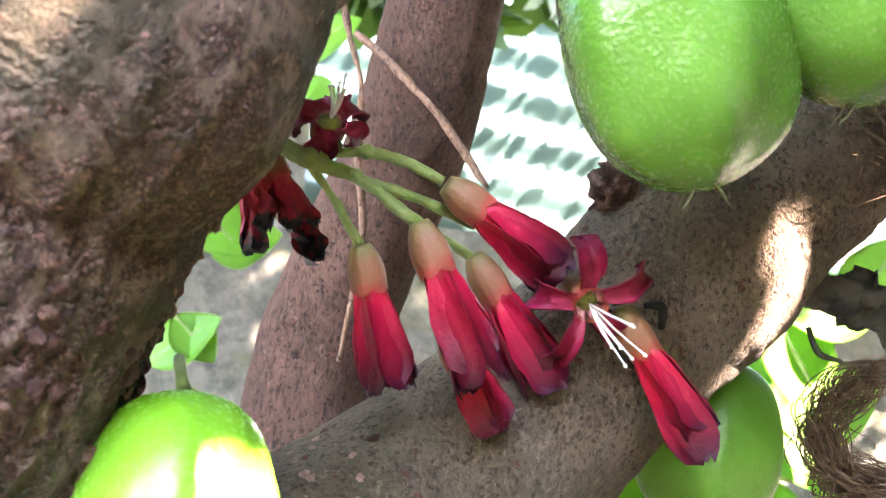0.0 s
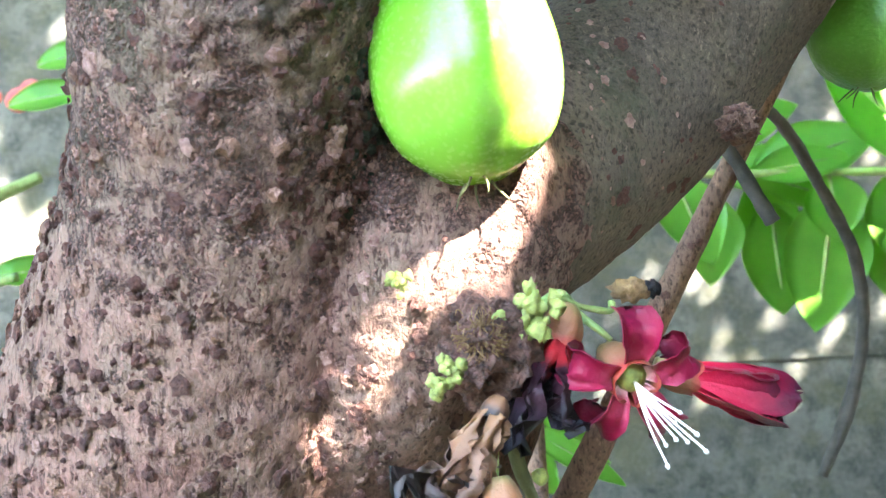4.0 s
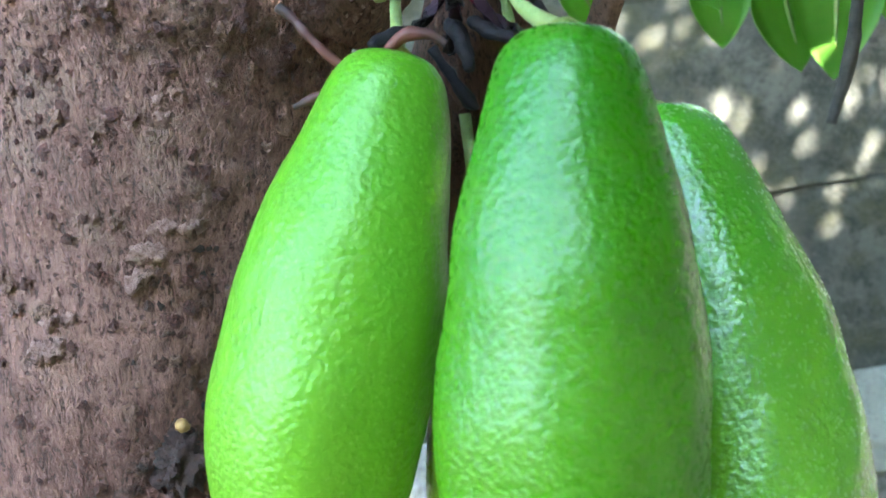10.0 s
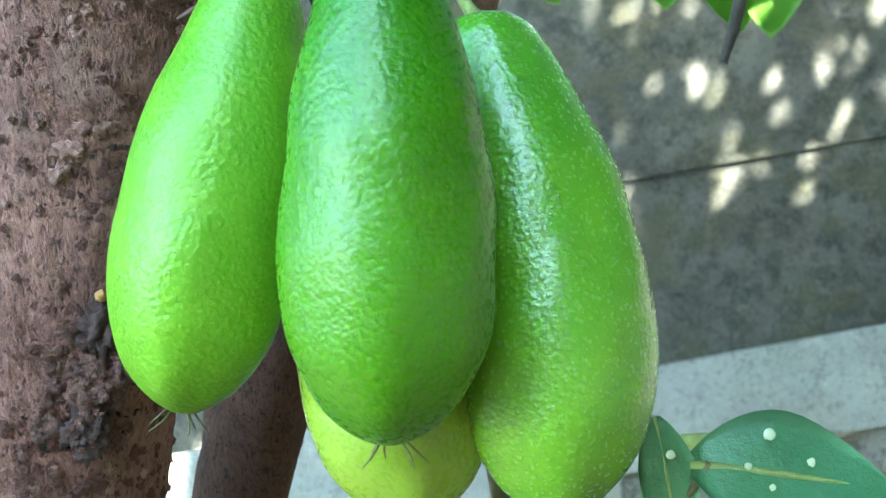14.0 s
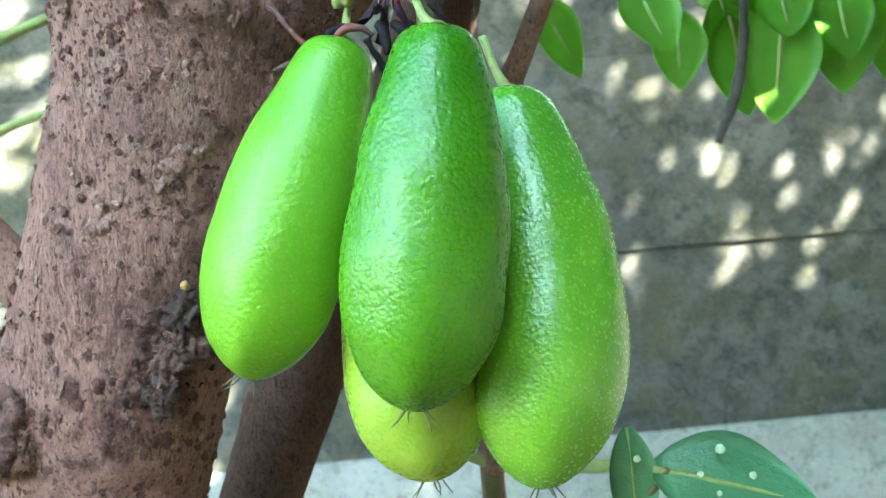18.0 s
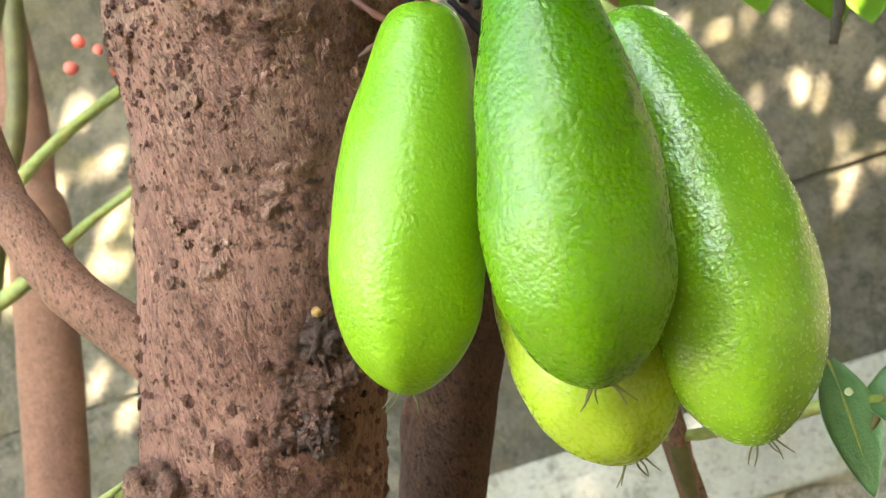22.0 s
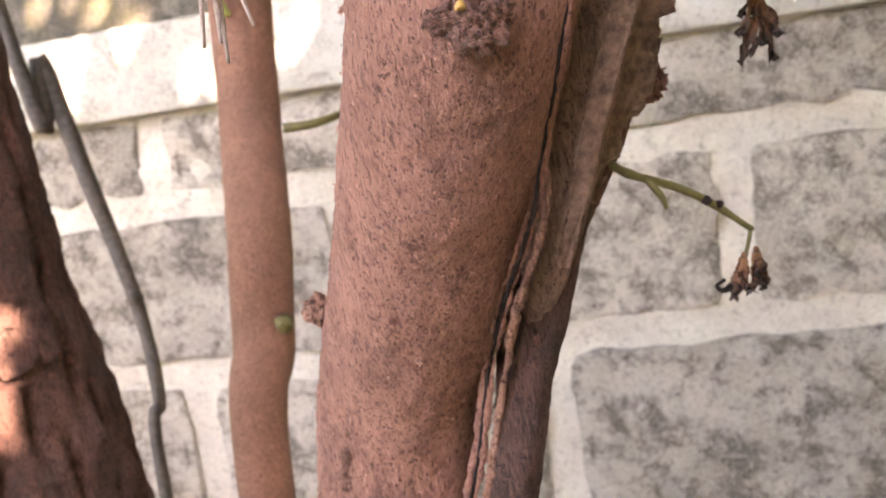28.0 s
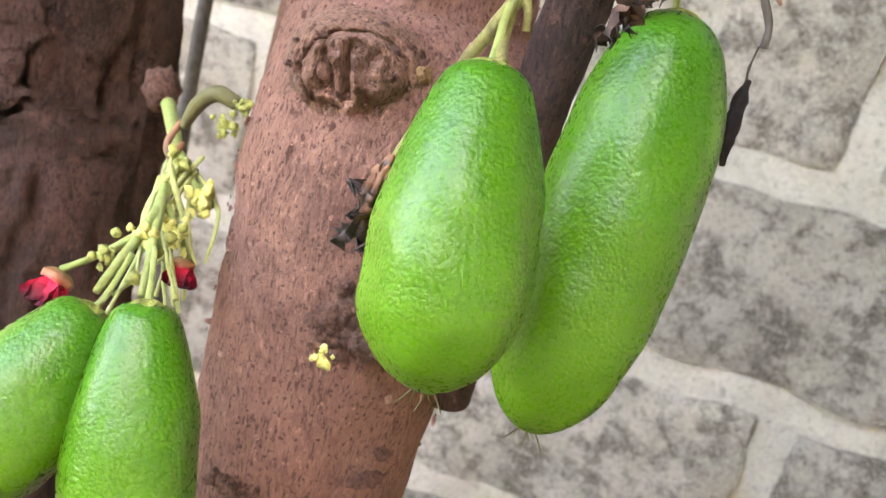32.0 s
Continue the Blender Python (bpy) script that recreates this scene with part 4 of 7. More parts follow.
knot("knot", (-0.0205, 0.1690, 1.0235), 0.0056, "corky old branch scar", SCAR, seed=1, rough=0.3)
knot("knot", (0.0061, 0.1825, 0.9952), 0.0046, "dark corky flower cushion", CRUST, seed=2)
knot("knot", (0.0091, 0.2320, 1.0053), 0.0042, "small corky cushion", SCAR, seed=3)
knot("knot", (-0.0249, 0.1833, 0.9768), 0.0046, "flat corky scar with resin", SCAR, seed=4, flat=(1.2, 0.6, 0.8))
knot("knot", (-0.0302, 0.1822, 0.9749), 0.0032, "flat corky scar", SCAR, seed=24, flat=(1.2, 0.7, 0.9))
knot("knot", (-0.0306, 0.1890, 0.9152), 0.0052, "crusted flower cushion", CRUST, seed=5, flat=(0.95, 0.65, 1.1), rough=0.7)
knot("knot", (-0.0372, 0.1892, 0.9165), 0.0026, "small crusted lump beside a flower cushion", CRUST, seed=25, flat=(1.3, 0.6, 0.9), rough=0.7)
knot("knot", (-0.0571, 0.2026, 0.9470), 0.0027, "small round knob", SCAR, seed=6)
knot("knot", (-0.0854, 0.2350, 0.8594), 0.0036, "small round knob", SCAR, seed=7)
knot("knot", (-0.0094, 0.2056, 0.9377), 0.0058, "crusted flower cushion", SCAR, seed=8)
knot("knot", (-0.0038, 0.2291, 0.9368), 0.0048, "dark crusted flower cushion", BLACK, seed=9)
knot("knot", (0.0875, 0.1566, 1.1353), 0.0026, "small bark knob", SCAR, seed=10)


def crust_patch(at, wide, high, count, seed, material, label, most=0.0014):
    """Crusty granules grown over a patch of the trunk."""
    rnd = random.Random(seed)
    pts = spline([(*r,) for r in TRUNK[2:]], 20)
    at = Vector(at)
    verts, faces = [], []
    for k in range(count):
        z = at.z + rnd.gauss(0, high)
        c = min(pts, key=lambda q: abs(q[2] - z))
        base = at - Vector(min(pts, key=lambda q: abs(q[2] - at.z))[:3])
        ang = math.atan2(base.y, base.x) + rnd.gauss(0, wide) / c[3]
        n = Vector((math.cos(ang), math.sin(ang), 0))
        p = Vector(c[:3]) + n * (c[3] + 0.0003)
        v, f = lump_data(p, 0.0002 + (most - 0.0002) * rnd.random() ** 2, k, 0.9, (1, 0.9, 1.1), 2 if count < 600 else 1, 2.4)
        faces += [tuple(x + len(verts) for x in g) for g in f]
        verts += v
    tagged(put("crust_patch", mesh_of("crust_patch", verts, faces), material, tree, label), kind="stuff")


crust_patch((0.0122, 0.1621, 1.0385), 0.0042, 0.0095, 620, 11, CRUST, "dark crusted patch of bark", 0.0017)
crust_patch((0.0130, 0.1641, 1.0340), 0.0032, 0.0080, 420, 12, BLACK, "blackened crusted bark", 0.0013)
crust_patch((0.0101, 0.1457, 1.0956), 0.006, 0.009, 260, 13, SPOT, "crusted bark", 0.0007)
crust_patch((0.0311, 0.1330, 1.1200), 0.007, 0.010, 420, 14, SPOT, "dark crusted bark", 0.0008)
crust_patch((0.0328, 0.1411, 1.0960), 0.006, 0.008, 160, 15, SPOT_PINK, "flaking pinkish bark", 0.0007)
for k, at in enumerate(((0.0290, 0.1430, 1.0920), (0.0250, 0.1440, 1.0880), (0.0160, 0.1440, 1.0800), (0.0250, 0.1450, 1.0820), (0.0220, 0.1450, 1.0790), (0.0360, 0.1400, 1.0980), (0.0131, 0.1532, 1.0650), (0.0012, 0.1539, 1.0575), (0.0246, 0.1501, 1.0833), (0.0178, 0.1530, 1.0681))):
    crust_patch(at, 0.0011 + 0.0002 * (k % 3), 0.0008 + 0.0002 * (k % 2), 34, 50 + k, SPOT_PINK, "cluster of flaking pink bark scales", 0.0013)
for k, (at, r) in enumerate((((0.0128, 0.1600, 1.0420), 0.0030), ((0.0108, 0.1610, 1.0345), 0.0034), ((0.0085, 0.1615, 1.0280), 0.0028), ((0.0148, 0.1620, 1.0360), 0.0026))):
    knot("knot", at, r, "dark lump of corky crust", CRUST if k % 2 else CRUST_SHADE, seed=60 + k, flat=(1, 0.8, 1.2), rough=0.8)
for k, (at, wide, high, count) in enumerate((((-0.0170, 0.1896, 0.9532), 0.0008, 0.0007, 22), ((-0.0339, 0.1870, 0.9527), 0.0009, 0.0012, 26), ((-0.0253, 0.1885, 0.9416), 0.0008, 0.0004, 14), ((-0.0232, 0.1908, 0.9366), 0.0013, 0.0005, 26), ((-0.0510, 0.1944, 0.9075), 0.0006, 0.0012, 22),
                                           ((-0.0078, 0.2062, 0.9465), 0.0020, 0.0018, 90), ((-0.0856, 0.2341, 0.8220), 0.0009, 0.0022, 40), ((-0.0857, 0.2341, 0.8088), 0.0018, 0.0012, 46), ((-0.0837, 0.2337, 0.7919), 0.0020, 0.0014, 50), ((-0.0797, 0.2351, 0.7848), 0.0014, 0.0022, 46), ((-0.0840, 0.2340, 0.7757), 0.0030, 0.0014, 70), ((-0.0765, 0.2215, 0.7178), 0.0026, 0.0026, 110), ((-0.0921, 0.2228, 0.6802), 0.0018, 0.0014, 60), ((-0.0702, 0.2322, 0.6876), 0.0014, 0.0016, 46))):
    crust_patch(at, wide, high, count, 70 + k, CRUST, "small clump of red-brown crust", 0.0009 if at[2] > 0.73 else 0.0017)
# moss at the trunk's edge, spread further to paint in the shade there
crust_patch((0.0405, 0.1345, 1.1420), 0.0050, 0.0120, 1500, 90, MOSS_SHADE, "dark moss that also paints in shade on the bark", 0.0008)
# two patches of crust, grown dense to paint in shade on the right side
crust_patch((0.0296, 0.1555, 1.0770), 0.0040, 0.0110, 1500, 92, CRUST_SHADE, "dark crust granules that also paint in the trunk's shade", 0.0008)
crust_patch((0.0225, 0.1585, 1.0600), 0.0035, 0.0100, 1000, 93, CRUST_SHADE, "dark crust granules that also paint in the trunk's shade", 0.0007)
# crust that deepens the painted shade of the mossy side
crust_patch((0.0340, 0.1290, 1.1500), 0.0050, 0.0100, 700, 91, SPOT, "dark crusted bark under the moss", 0.0009)
knot("knot", (0.0511, 0.1418, 1.1066), 0.0062, "dark flower cushion", seed=12)
knot("knot", (0.0987, 0.1580, 1.1891), 0.0035, "dark broken spur on the limb", seed=13)
knot("knot", (-0.0080, 0.2500, 0.8983), 0.0045, "dark crusted cushion", seed=14)
knot("knot", (-0.0714, 0.2204, 0.7170), 0.0030, "dark crusted cushion", seed=15)


def ring_knot(at, face, r):
    """A healed branch scar with rings."""
    verts, faces, n, m = [], [], 64, 130
    face = Vector(face).normalized()
    s = face.cross(Vector((0, 0, 1))).normalized()
    o = s.cross(face)
    for i in range(n):
        u = i / (n - 1)
        for k in range(m):
            a = math.tau * k / m
            w = s * math.cos(a) * 1.1 + o * math.sin(a) * 0.9
            q = Vector(at) + w * r * u
            z = w * u
            rings = abs(math.sin(u * 9.5 + 1.5 * noise.noise(z * 1.9) + 0.3 * noise.noise(z * 7)))
            folds = min(1.0, 2.4 * abs(noise.noise(Vector((z.x * 3.4, z.y * 3.4, z.z * 1.9)) + Vector((2, 5, 1)))))
            outer = min(1.0, max(0.0, (u - 0.3) * 4))
            lobes = 0.75 * (rings**0.5 - 0.7) * outer + (1.1 * (folds - 0.5) + 0.35 * noise.noise(z * 5)) * (1 - 0.6 * outer)
            h = 0.75 * (1 - u**4) + lobes * min(1.0, 2.2 * (1 - u)) + 0.12 * noise.noise(z * 14) + 0.06 * noise.noise(z * 30)
            verts.append(q + face * r * 0.46 * h - face * 0.004 * u**5)
    for i in range(n - 1):
        for k in range(m):
            j = (k + 1) % m
            faces.append((i * m + k, (i + 1) * m + k, (i + 1) * m + j, i * m + j))
    core = put("ringed_scar", mesh_of("ringed_scar", verts, faces), SCAR, tree, "ringed healed branch scar")
    rnd, verts, faces = random.Random(41), [], []
    for k in range(12):
        a, u = rnd.uniform(0, math.tau), rnd.choice((0.3, 0.62, 0.9, 1.0)) + rnd.uniform(-0.08, 0.08)
        p = Vector(at) + (s * math.cos(a) * 1.1 + o * math.sin(a) * 0.9) * r * u + face * (r * 0.3 * (1 - u**4) - 0.0006 * u)
        v, f = lump_data(p, r * rnd.uniform(0.03, 0.07), k + 900, 1.1, (1.4, 0.7, 0.8), 3, 2.8)
        faces += [tuple(x + len(verts) for x in g) for g in f]
        verts += v
    tagged(put("crust", mesh_of("crust", verts, faces), CRUST, core, "rough crust"), kind="stuff")


STUB, OUT = Vector((-0.0219, 0.1650, 1.0248)), Vector((-0.62, -0.78, 0.08)).normalized()
SIDEWAYS = OUT.cross(Vector((0, 0, 1))).normalized()
for ring, (wide, tall, fat, sink) in enumerate(((0.0031, 0.0042, 0.0014, -0.0006), (0.0052, 0.0062, 0.0014, 0.0010), (0.0070, 0.0076, 0.0010, 0.0030))):
    turn = []
    for k in range(15):
        a = math.tau * (k % 14) / 14
        w = 1 + 0.45 * noise.noise(Vector((2 * math.cos(a), 2 * math.sin(a), ring * 1.7)))
        q = STUB - OUT * (sink + 0.0012 * noise.noise(Vector((3 * math.cos(a), 3 * math.sin(a), 5 + ring)))) + SIDEWAYS * wide * w * math.cos(a) + Vector((0, 0, tall * w * math.sin(a)))
        turn.append((*q, fat * (1 + 0.5 * noise.noise(Vector((4 * math.cos(a), 4 * math.sin(a), 9 + ring))))))
    tube("stub_fold", turn, CRUST if ring == 1 else SCAR, tree, "folded lip round a broken branch stub", steps=6, sides=14, rough=bark_rough(0.0013, 2.2))
lump("stub_heart", STUB - OUT * 0.0014, 0.0028, CRUST, tree, "dark hollow heart of a branch stub", rough=0.6, flat=(0.8, 0.8, 1.2))
rnd = random.Random(8)
grains = []
for k in range(60):
    a, u = rnd.uniform(0, math.tau), rnd.uniform(0.45, 1.15)
    grains.append((STUB - OUT * (0.0036 * u * u - 0.0004) + SIDEWAYS * 0.0066 * u * math.cos(a) + Vector((0, 0, 0.0072 * u * math.sin(a))), rnd.uniform(0.0004, 0.0012)))
lumps("stub_crust", grains, SCAR, tree, "corky granule on a branch stub", rough=1.0, sub=2)
ring_knot((-0.0850, 0.2232, 0.7600), (0.25, -1.0, 0.05), 0.0112)
lumps("resin_drop", [((0.0138, 0.1587, 1.0459), 0.0008), ((-0.0237, 0.1812, 0.9766), 0.0010), ((-0.0279, 0.1803, 0.9787), 0.0007),
      ((-0.0328, 0.1858, 0.9180), 0.0010), ((-0.0300, 0.1872, 0.9208), 0.0009), ((0.0069, 0.1869, 0.9970), 0.0013)], RESIN, tree, "orange resin drop", sub=2, rough=0.6)


def bud_tuft(at, r, count, material, label, seed=0):
    rnd = random.Random(seed)
    items = [(Vector(at) + Vector((rnd.gauss(0, r * 0.55), rnd.gauss(0, r * 0.3), rnd.gauss(0, r * 0.6))), r * (0.2 + 0.3 * rnd.random())) for _ in range(count + 6)]
    e = thing("bud_cluster", at, label, "flower buds", "bud clusters")
    for p, q in items:
        lump("bud", p, q * 0.9, material, e, sub=2, rough=0.95, seed=int(p.x * 1e5), flat=(1.1, 0.8, 1.2), freq=2.2)
    return e


bud_tuft((0.0410, 0.1348, 1.1127), 0.0012, 9, BUD, "tuft of tiny green buds on bark", 1)
bud_tuft((0.0557, 0.1371, 1.1090), 0.0019, 22, BUD, "cluster of small green flower buds", 2)
bud_tuft((0.0461, 0.1358, 1.1028), 0.0015, 12, BUD, "small green buds on a crusted cushion", 3)
bud_tuft((-0.0096, 0.1986, 0.9408), 0.0016, 12, YELLOWBUD, "yellow buds on a crusted cushion", 4)
bud_tuft((-0.0750, 0.2111, 0.7155), 0.0014, 12, YELLOWBUD, "yellow-green buds on the trunk", 5)
bud_tuft((-0.1088, 0.2279, 0.7433), 0.0018, 12, BUD, "pale green buds beside the trunk", 6)


def fuzz(at, r, count, material, label, name="fibre_tuft", length=1.6, seed=0, thick=0.00008):
    rnd = random.Random(seed)
    many = []
    for _ in range(count):
        d = Vector((rnd.gauss(0, 1), rnd.gauss(0, 0.8) - 0.4, rnd.gauss(0, 1))).normalized()
        p = Vector(at) + d * r * 0.3
        w = Vector((rnd.gauss(0, 1), rnd.gauss(0, 1), rnd.gauss(0, 1))) * r * 0.35
        many.append([(*p, thick), (*(p + d * r * length * 0.5 + w), thick), (*(p + d * r * length + w * 0.3), thick * 0.6)])
    e = thing(name, at, label, "plant debris")
    lump("core", at, r * 0.7, material, e, sub=3, rough=0.5)
    tagged(tubes("fibre_mat", many, material, e, sides=4, steps=3), kind="stuff")


fuzz((0.0499, 0.1368, 1.1067), 0.0016, 150, FUZZ, "brown fuzzy tuft on the bark")
fuzz((0.0549, 0.1400, 1.0866), 0.0008, 60, WOOL, "white woolly speck on a stalk", "woolly_speck", 1.4, 3, 0.00005)
fuzz((-0.0501, 0.2249, 0.8043), 0.0011, 60, WOOL, "white woolly speck on a stalk", "woolly_speck", 1.0, 4, 0.00006)

# dead bark that flakes off the trunk's edge
def flakes(rows, seed, label):
    rnd = random.Random(seed)
    pts = spline([(*r,) for r in rows], 7)
    for i in range(0, len(pts) - 4, 3):
        c = Vector(pts[i][:3])
        d = (Vector(pts[i + 3][:3]) - c)
        out = Vector((1, -0.35 + 0.3 * rnd.random(), 0.1)).normalized()
        w = pts[i][3] * (0.8 + 0.9 * rnd.random())
        grid = []
        for a in range(9):
            u = a / 8
            row = []
            for b in range(6):
                v = b / 5
                q = c + d * 1.5 * u + out * w * (v - 0.3) + Vector((0, -0.003, 0)) * math.sin(v * 2.4)
                q += Vector((noise.noise(q * 300), noise.noise(q * 260 + Vector((3, 3, 3))), noise.noise(q * 240))) * 0.0016 * (0.3 + v)
                row.append(q)
            grid.append(row)
        vv, ff, run = sheet_data(grid, 0.0006)
        put("bark_flake", mesh_of("bark_flake", vv, ff, run), DEADBARK, tree, label)


RIDGE = [(-0.0083, 0.2389, 0.9368, 0.0060), (-0.0072, 0.2425, 0.9209, 0.0080), (-0.0133, 0.2462, 0.8999, 0.0090),
         (-0.0249, 0.2488, 0.8789, 0.0075), (-0.0285, 0.2470, 0.8740, 0.0060)]
flakes(RIDGE, 5, "curled flake of grey dead bark")
tube("dead_bark", [(-0.0068, 0.2417, 0.9359, 0.0029), (-0.0070, 0.2425, 0.9268, 0.0047), (-0.0096, 0.2426, 0.9147, 0.0066), (-0.0141, 0.2433, 0.9016, 0.0059), (-0.0216, 0.2453, 0.8862, 0.0046), (-0.0290, 0.2460, 0.8740, 0.0036), (-0.0350, 0.2470, 0.8640, 0.0020)],
     DEADBARK, tree, "thick slab of split dead bark", steps=20, sides=72, rough=bark_rough(0.0013, 1.6, 1.6))
tube("split_bark", [(-0.0075, 0.2335, 0.9420, 0.0030), (-0.0105, 0.2330, 0.9340, 0.0062), (-0.0130, 0.2330, 0.9220, 0.0078), (-0.0180, 0.2330, 0.9070, 0.0080), (-0.0232, 0.2330, 0.8930, 0.0076), (-0.0293, 0.2335, 0.8750, 0.0068), (-0.0335, 0.2345, 0.8610, 0.0048), (-0.0370, 0.2365, 0.8520, 0.0030), (-0.0410, 0.2400, 0.8420, 0.0010)],
     BARK_WORN, tree, "grey-pink plate of bark splitting from the trunk", steps=20, sides=64, rough=bark_rough(0.0008, 1.2, 0.9))
for shift, thick in ((0.0, 0.0014), (0.0016, 0.0009), (-0.0018, 0.0006)):
    tube("bark_ridge", [(x + shift, y, z, r * thick) for x, y, z, r in ((-0.0030, 0.2300, 0.9275, 0.7), (-0.0045, 0.2260, 0.9230, 1.0), (-0.0078, 0.2245, 0.9170, 1.2), (-0.0112, 0.2245, 0.9085, 1.2), (-0.0152, 0.2245, 0.8990, 1.1), (-0.0192, 0.2250, 0.8890, 1.0), (-0.0235, 0.2260, 0.8770, 0.8), (-0.0290, 0.2290, 0.8640, 0.5))],
         DEADBARK, tree, "pale fibrous ridge of split bark", steps=24, sides=14, rough=bark_rough(0.0007, 2.0, 1.0))
tube("inner_branch", [(0.0130, 0.2330, 1.0200, 0.0030), (0.0150, 0.2310, 1.0280, 0.0028), (0.0195, 0.2270, 1.0360, 0.0022), (0.0262, 0.2240, 1.0445, 0.0020), (0.0322, 0.2225, 1.0515, 0.0021), (0.0400, 0.2220, 1.0620, 0.0024), (0.0480, 0.2230, 1.0750, 0.0024)],
     BARK_SHADED, tree, "short branch forking from the second stem", steps=10, sides=24, rough=bark_rough(0.0004))
tube("bark_strip", [(-0.0240, 0.2380, 0.8840, 0.0040), (-0.0275, 0.2385, 0.8750, 0.0056), (-0.0345, 0.2390, 0.8550, 0.0058), (-0.0415, 0.2395, 0.8350, 0.0058), (-0.0475, 0.2400, 0.8150, 0.0058), (-0.0528, 0.2410, 0.7950, 0.0056), (-0.0575, 0.2430, 0.7700, 0.0054), (-0.0610, 0.2460, 0.7400, 0.0050), (-0.0640, 0.2480, 0.7000, 0.0050)],
     BARK_OLD, tree, "dark strip of bark beyond the split seam", steps=16, sides=48, rough=bark_rough(0.0005, 1.0, 0.5))
SEAM = [(-0.0150, 0.2030, 0.9250), (-0.0175, 0.2033, 0.9158), (-0.0193, 0.2046, 0.9104), (-0.0221, 0.2078, 0.9024), (-0.0257, 0.2138, 0.8938), (-0.0286, 0.2165, 0.8855), (-0.0306, 0.2176, 0.8788), (-0.0345, 0.2188, 0.8703), (-0.0413, 0.2254, 0.8583), (-0.0484, 0.2322, 0.8416), (-0.0533, 0.2358, 0.8251), (-0.0580, 0.2402, 0.8120), (-0.0625, 0.2438, 0.8028), (-0.0650, 0.2450, 0.7955), (-0.0662, 0.2490, 0.7864)]
for shift, back, thick in ((-0.0010, 0.0004, 0.0008), (0.0010, 0.0002, 0.0008)):
    tube("seam_lip", [(x + shift, y + back, z, thick * min(1, (0.94 - z) * 25) * (0.8 + 0.35 * math.sin(2000 * z) * math.sin(730 * z))) for x, y, z in SEAM], BARK, tree, "lip of a split bark seam", steps=24, sides=14, rough=bark_rough(0.0006, 2.0, 1.0))
tube("seam_crack", [(x, y + 0.0003, z, 0.0002 + min(0.0005, 0.00025 * k)) for k, (x, y, z) in enumerate(SEAM)], BLACK, tree, "dark crack between two lips of bark", steps=24, sides=8, rough=bark_rough(0.0005, 2.0, 1.0))
tube("seam_ridge", [(-0.0270, 0.2185, 0.8840, 0.0004), (-0.0285, 0.2185, 0.8788, 0.0008), (-0.0315, 0.2202, 0.8703, 0.0010), (-0.0380, 0.2262, 0.8583, 0.0010), (-0.0446, 0.2322, 0.8416, 0.0011), (-0.0498, 0.2362, 0.8253, 0.0011), (-0.0530, 0.2370, 0.8149, 0.0010), (-0.0566, 0.2392, 0.8048, 0.0009), (-0.0603, 0.2432, 0.7959, 0.0007), (-0.0630, 0.2480, 0.7880, 0.0004)],
     SCAR, tree, "pale ridge of bark along the split seam", steps=24, sides=16, rough=bark_rough(0.0006, 2.0, 1.4))


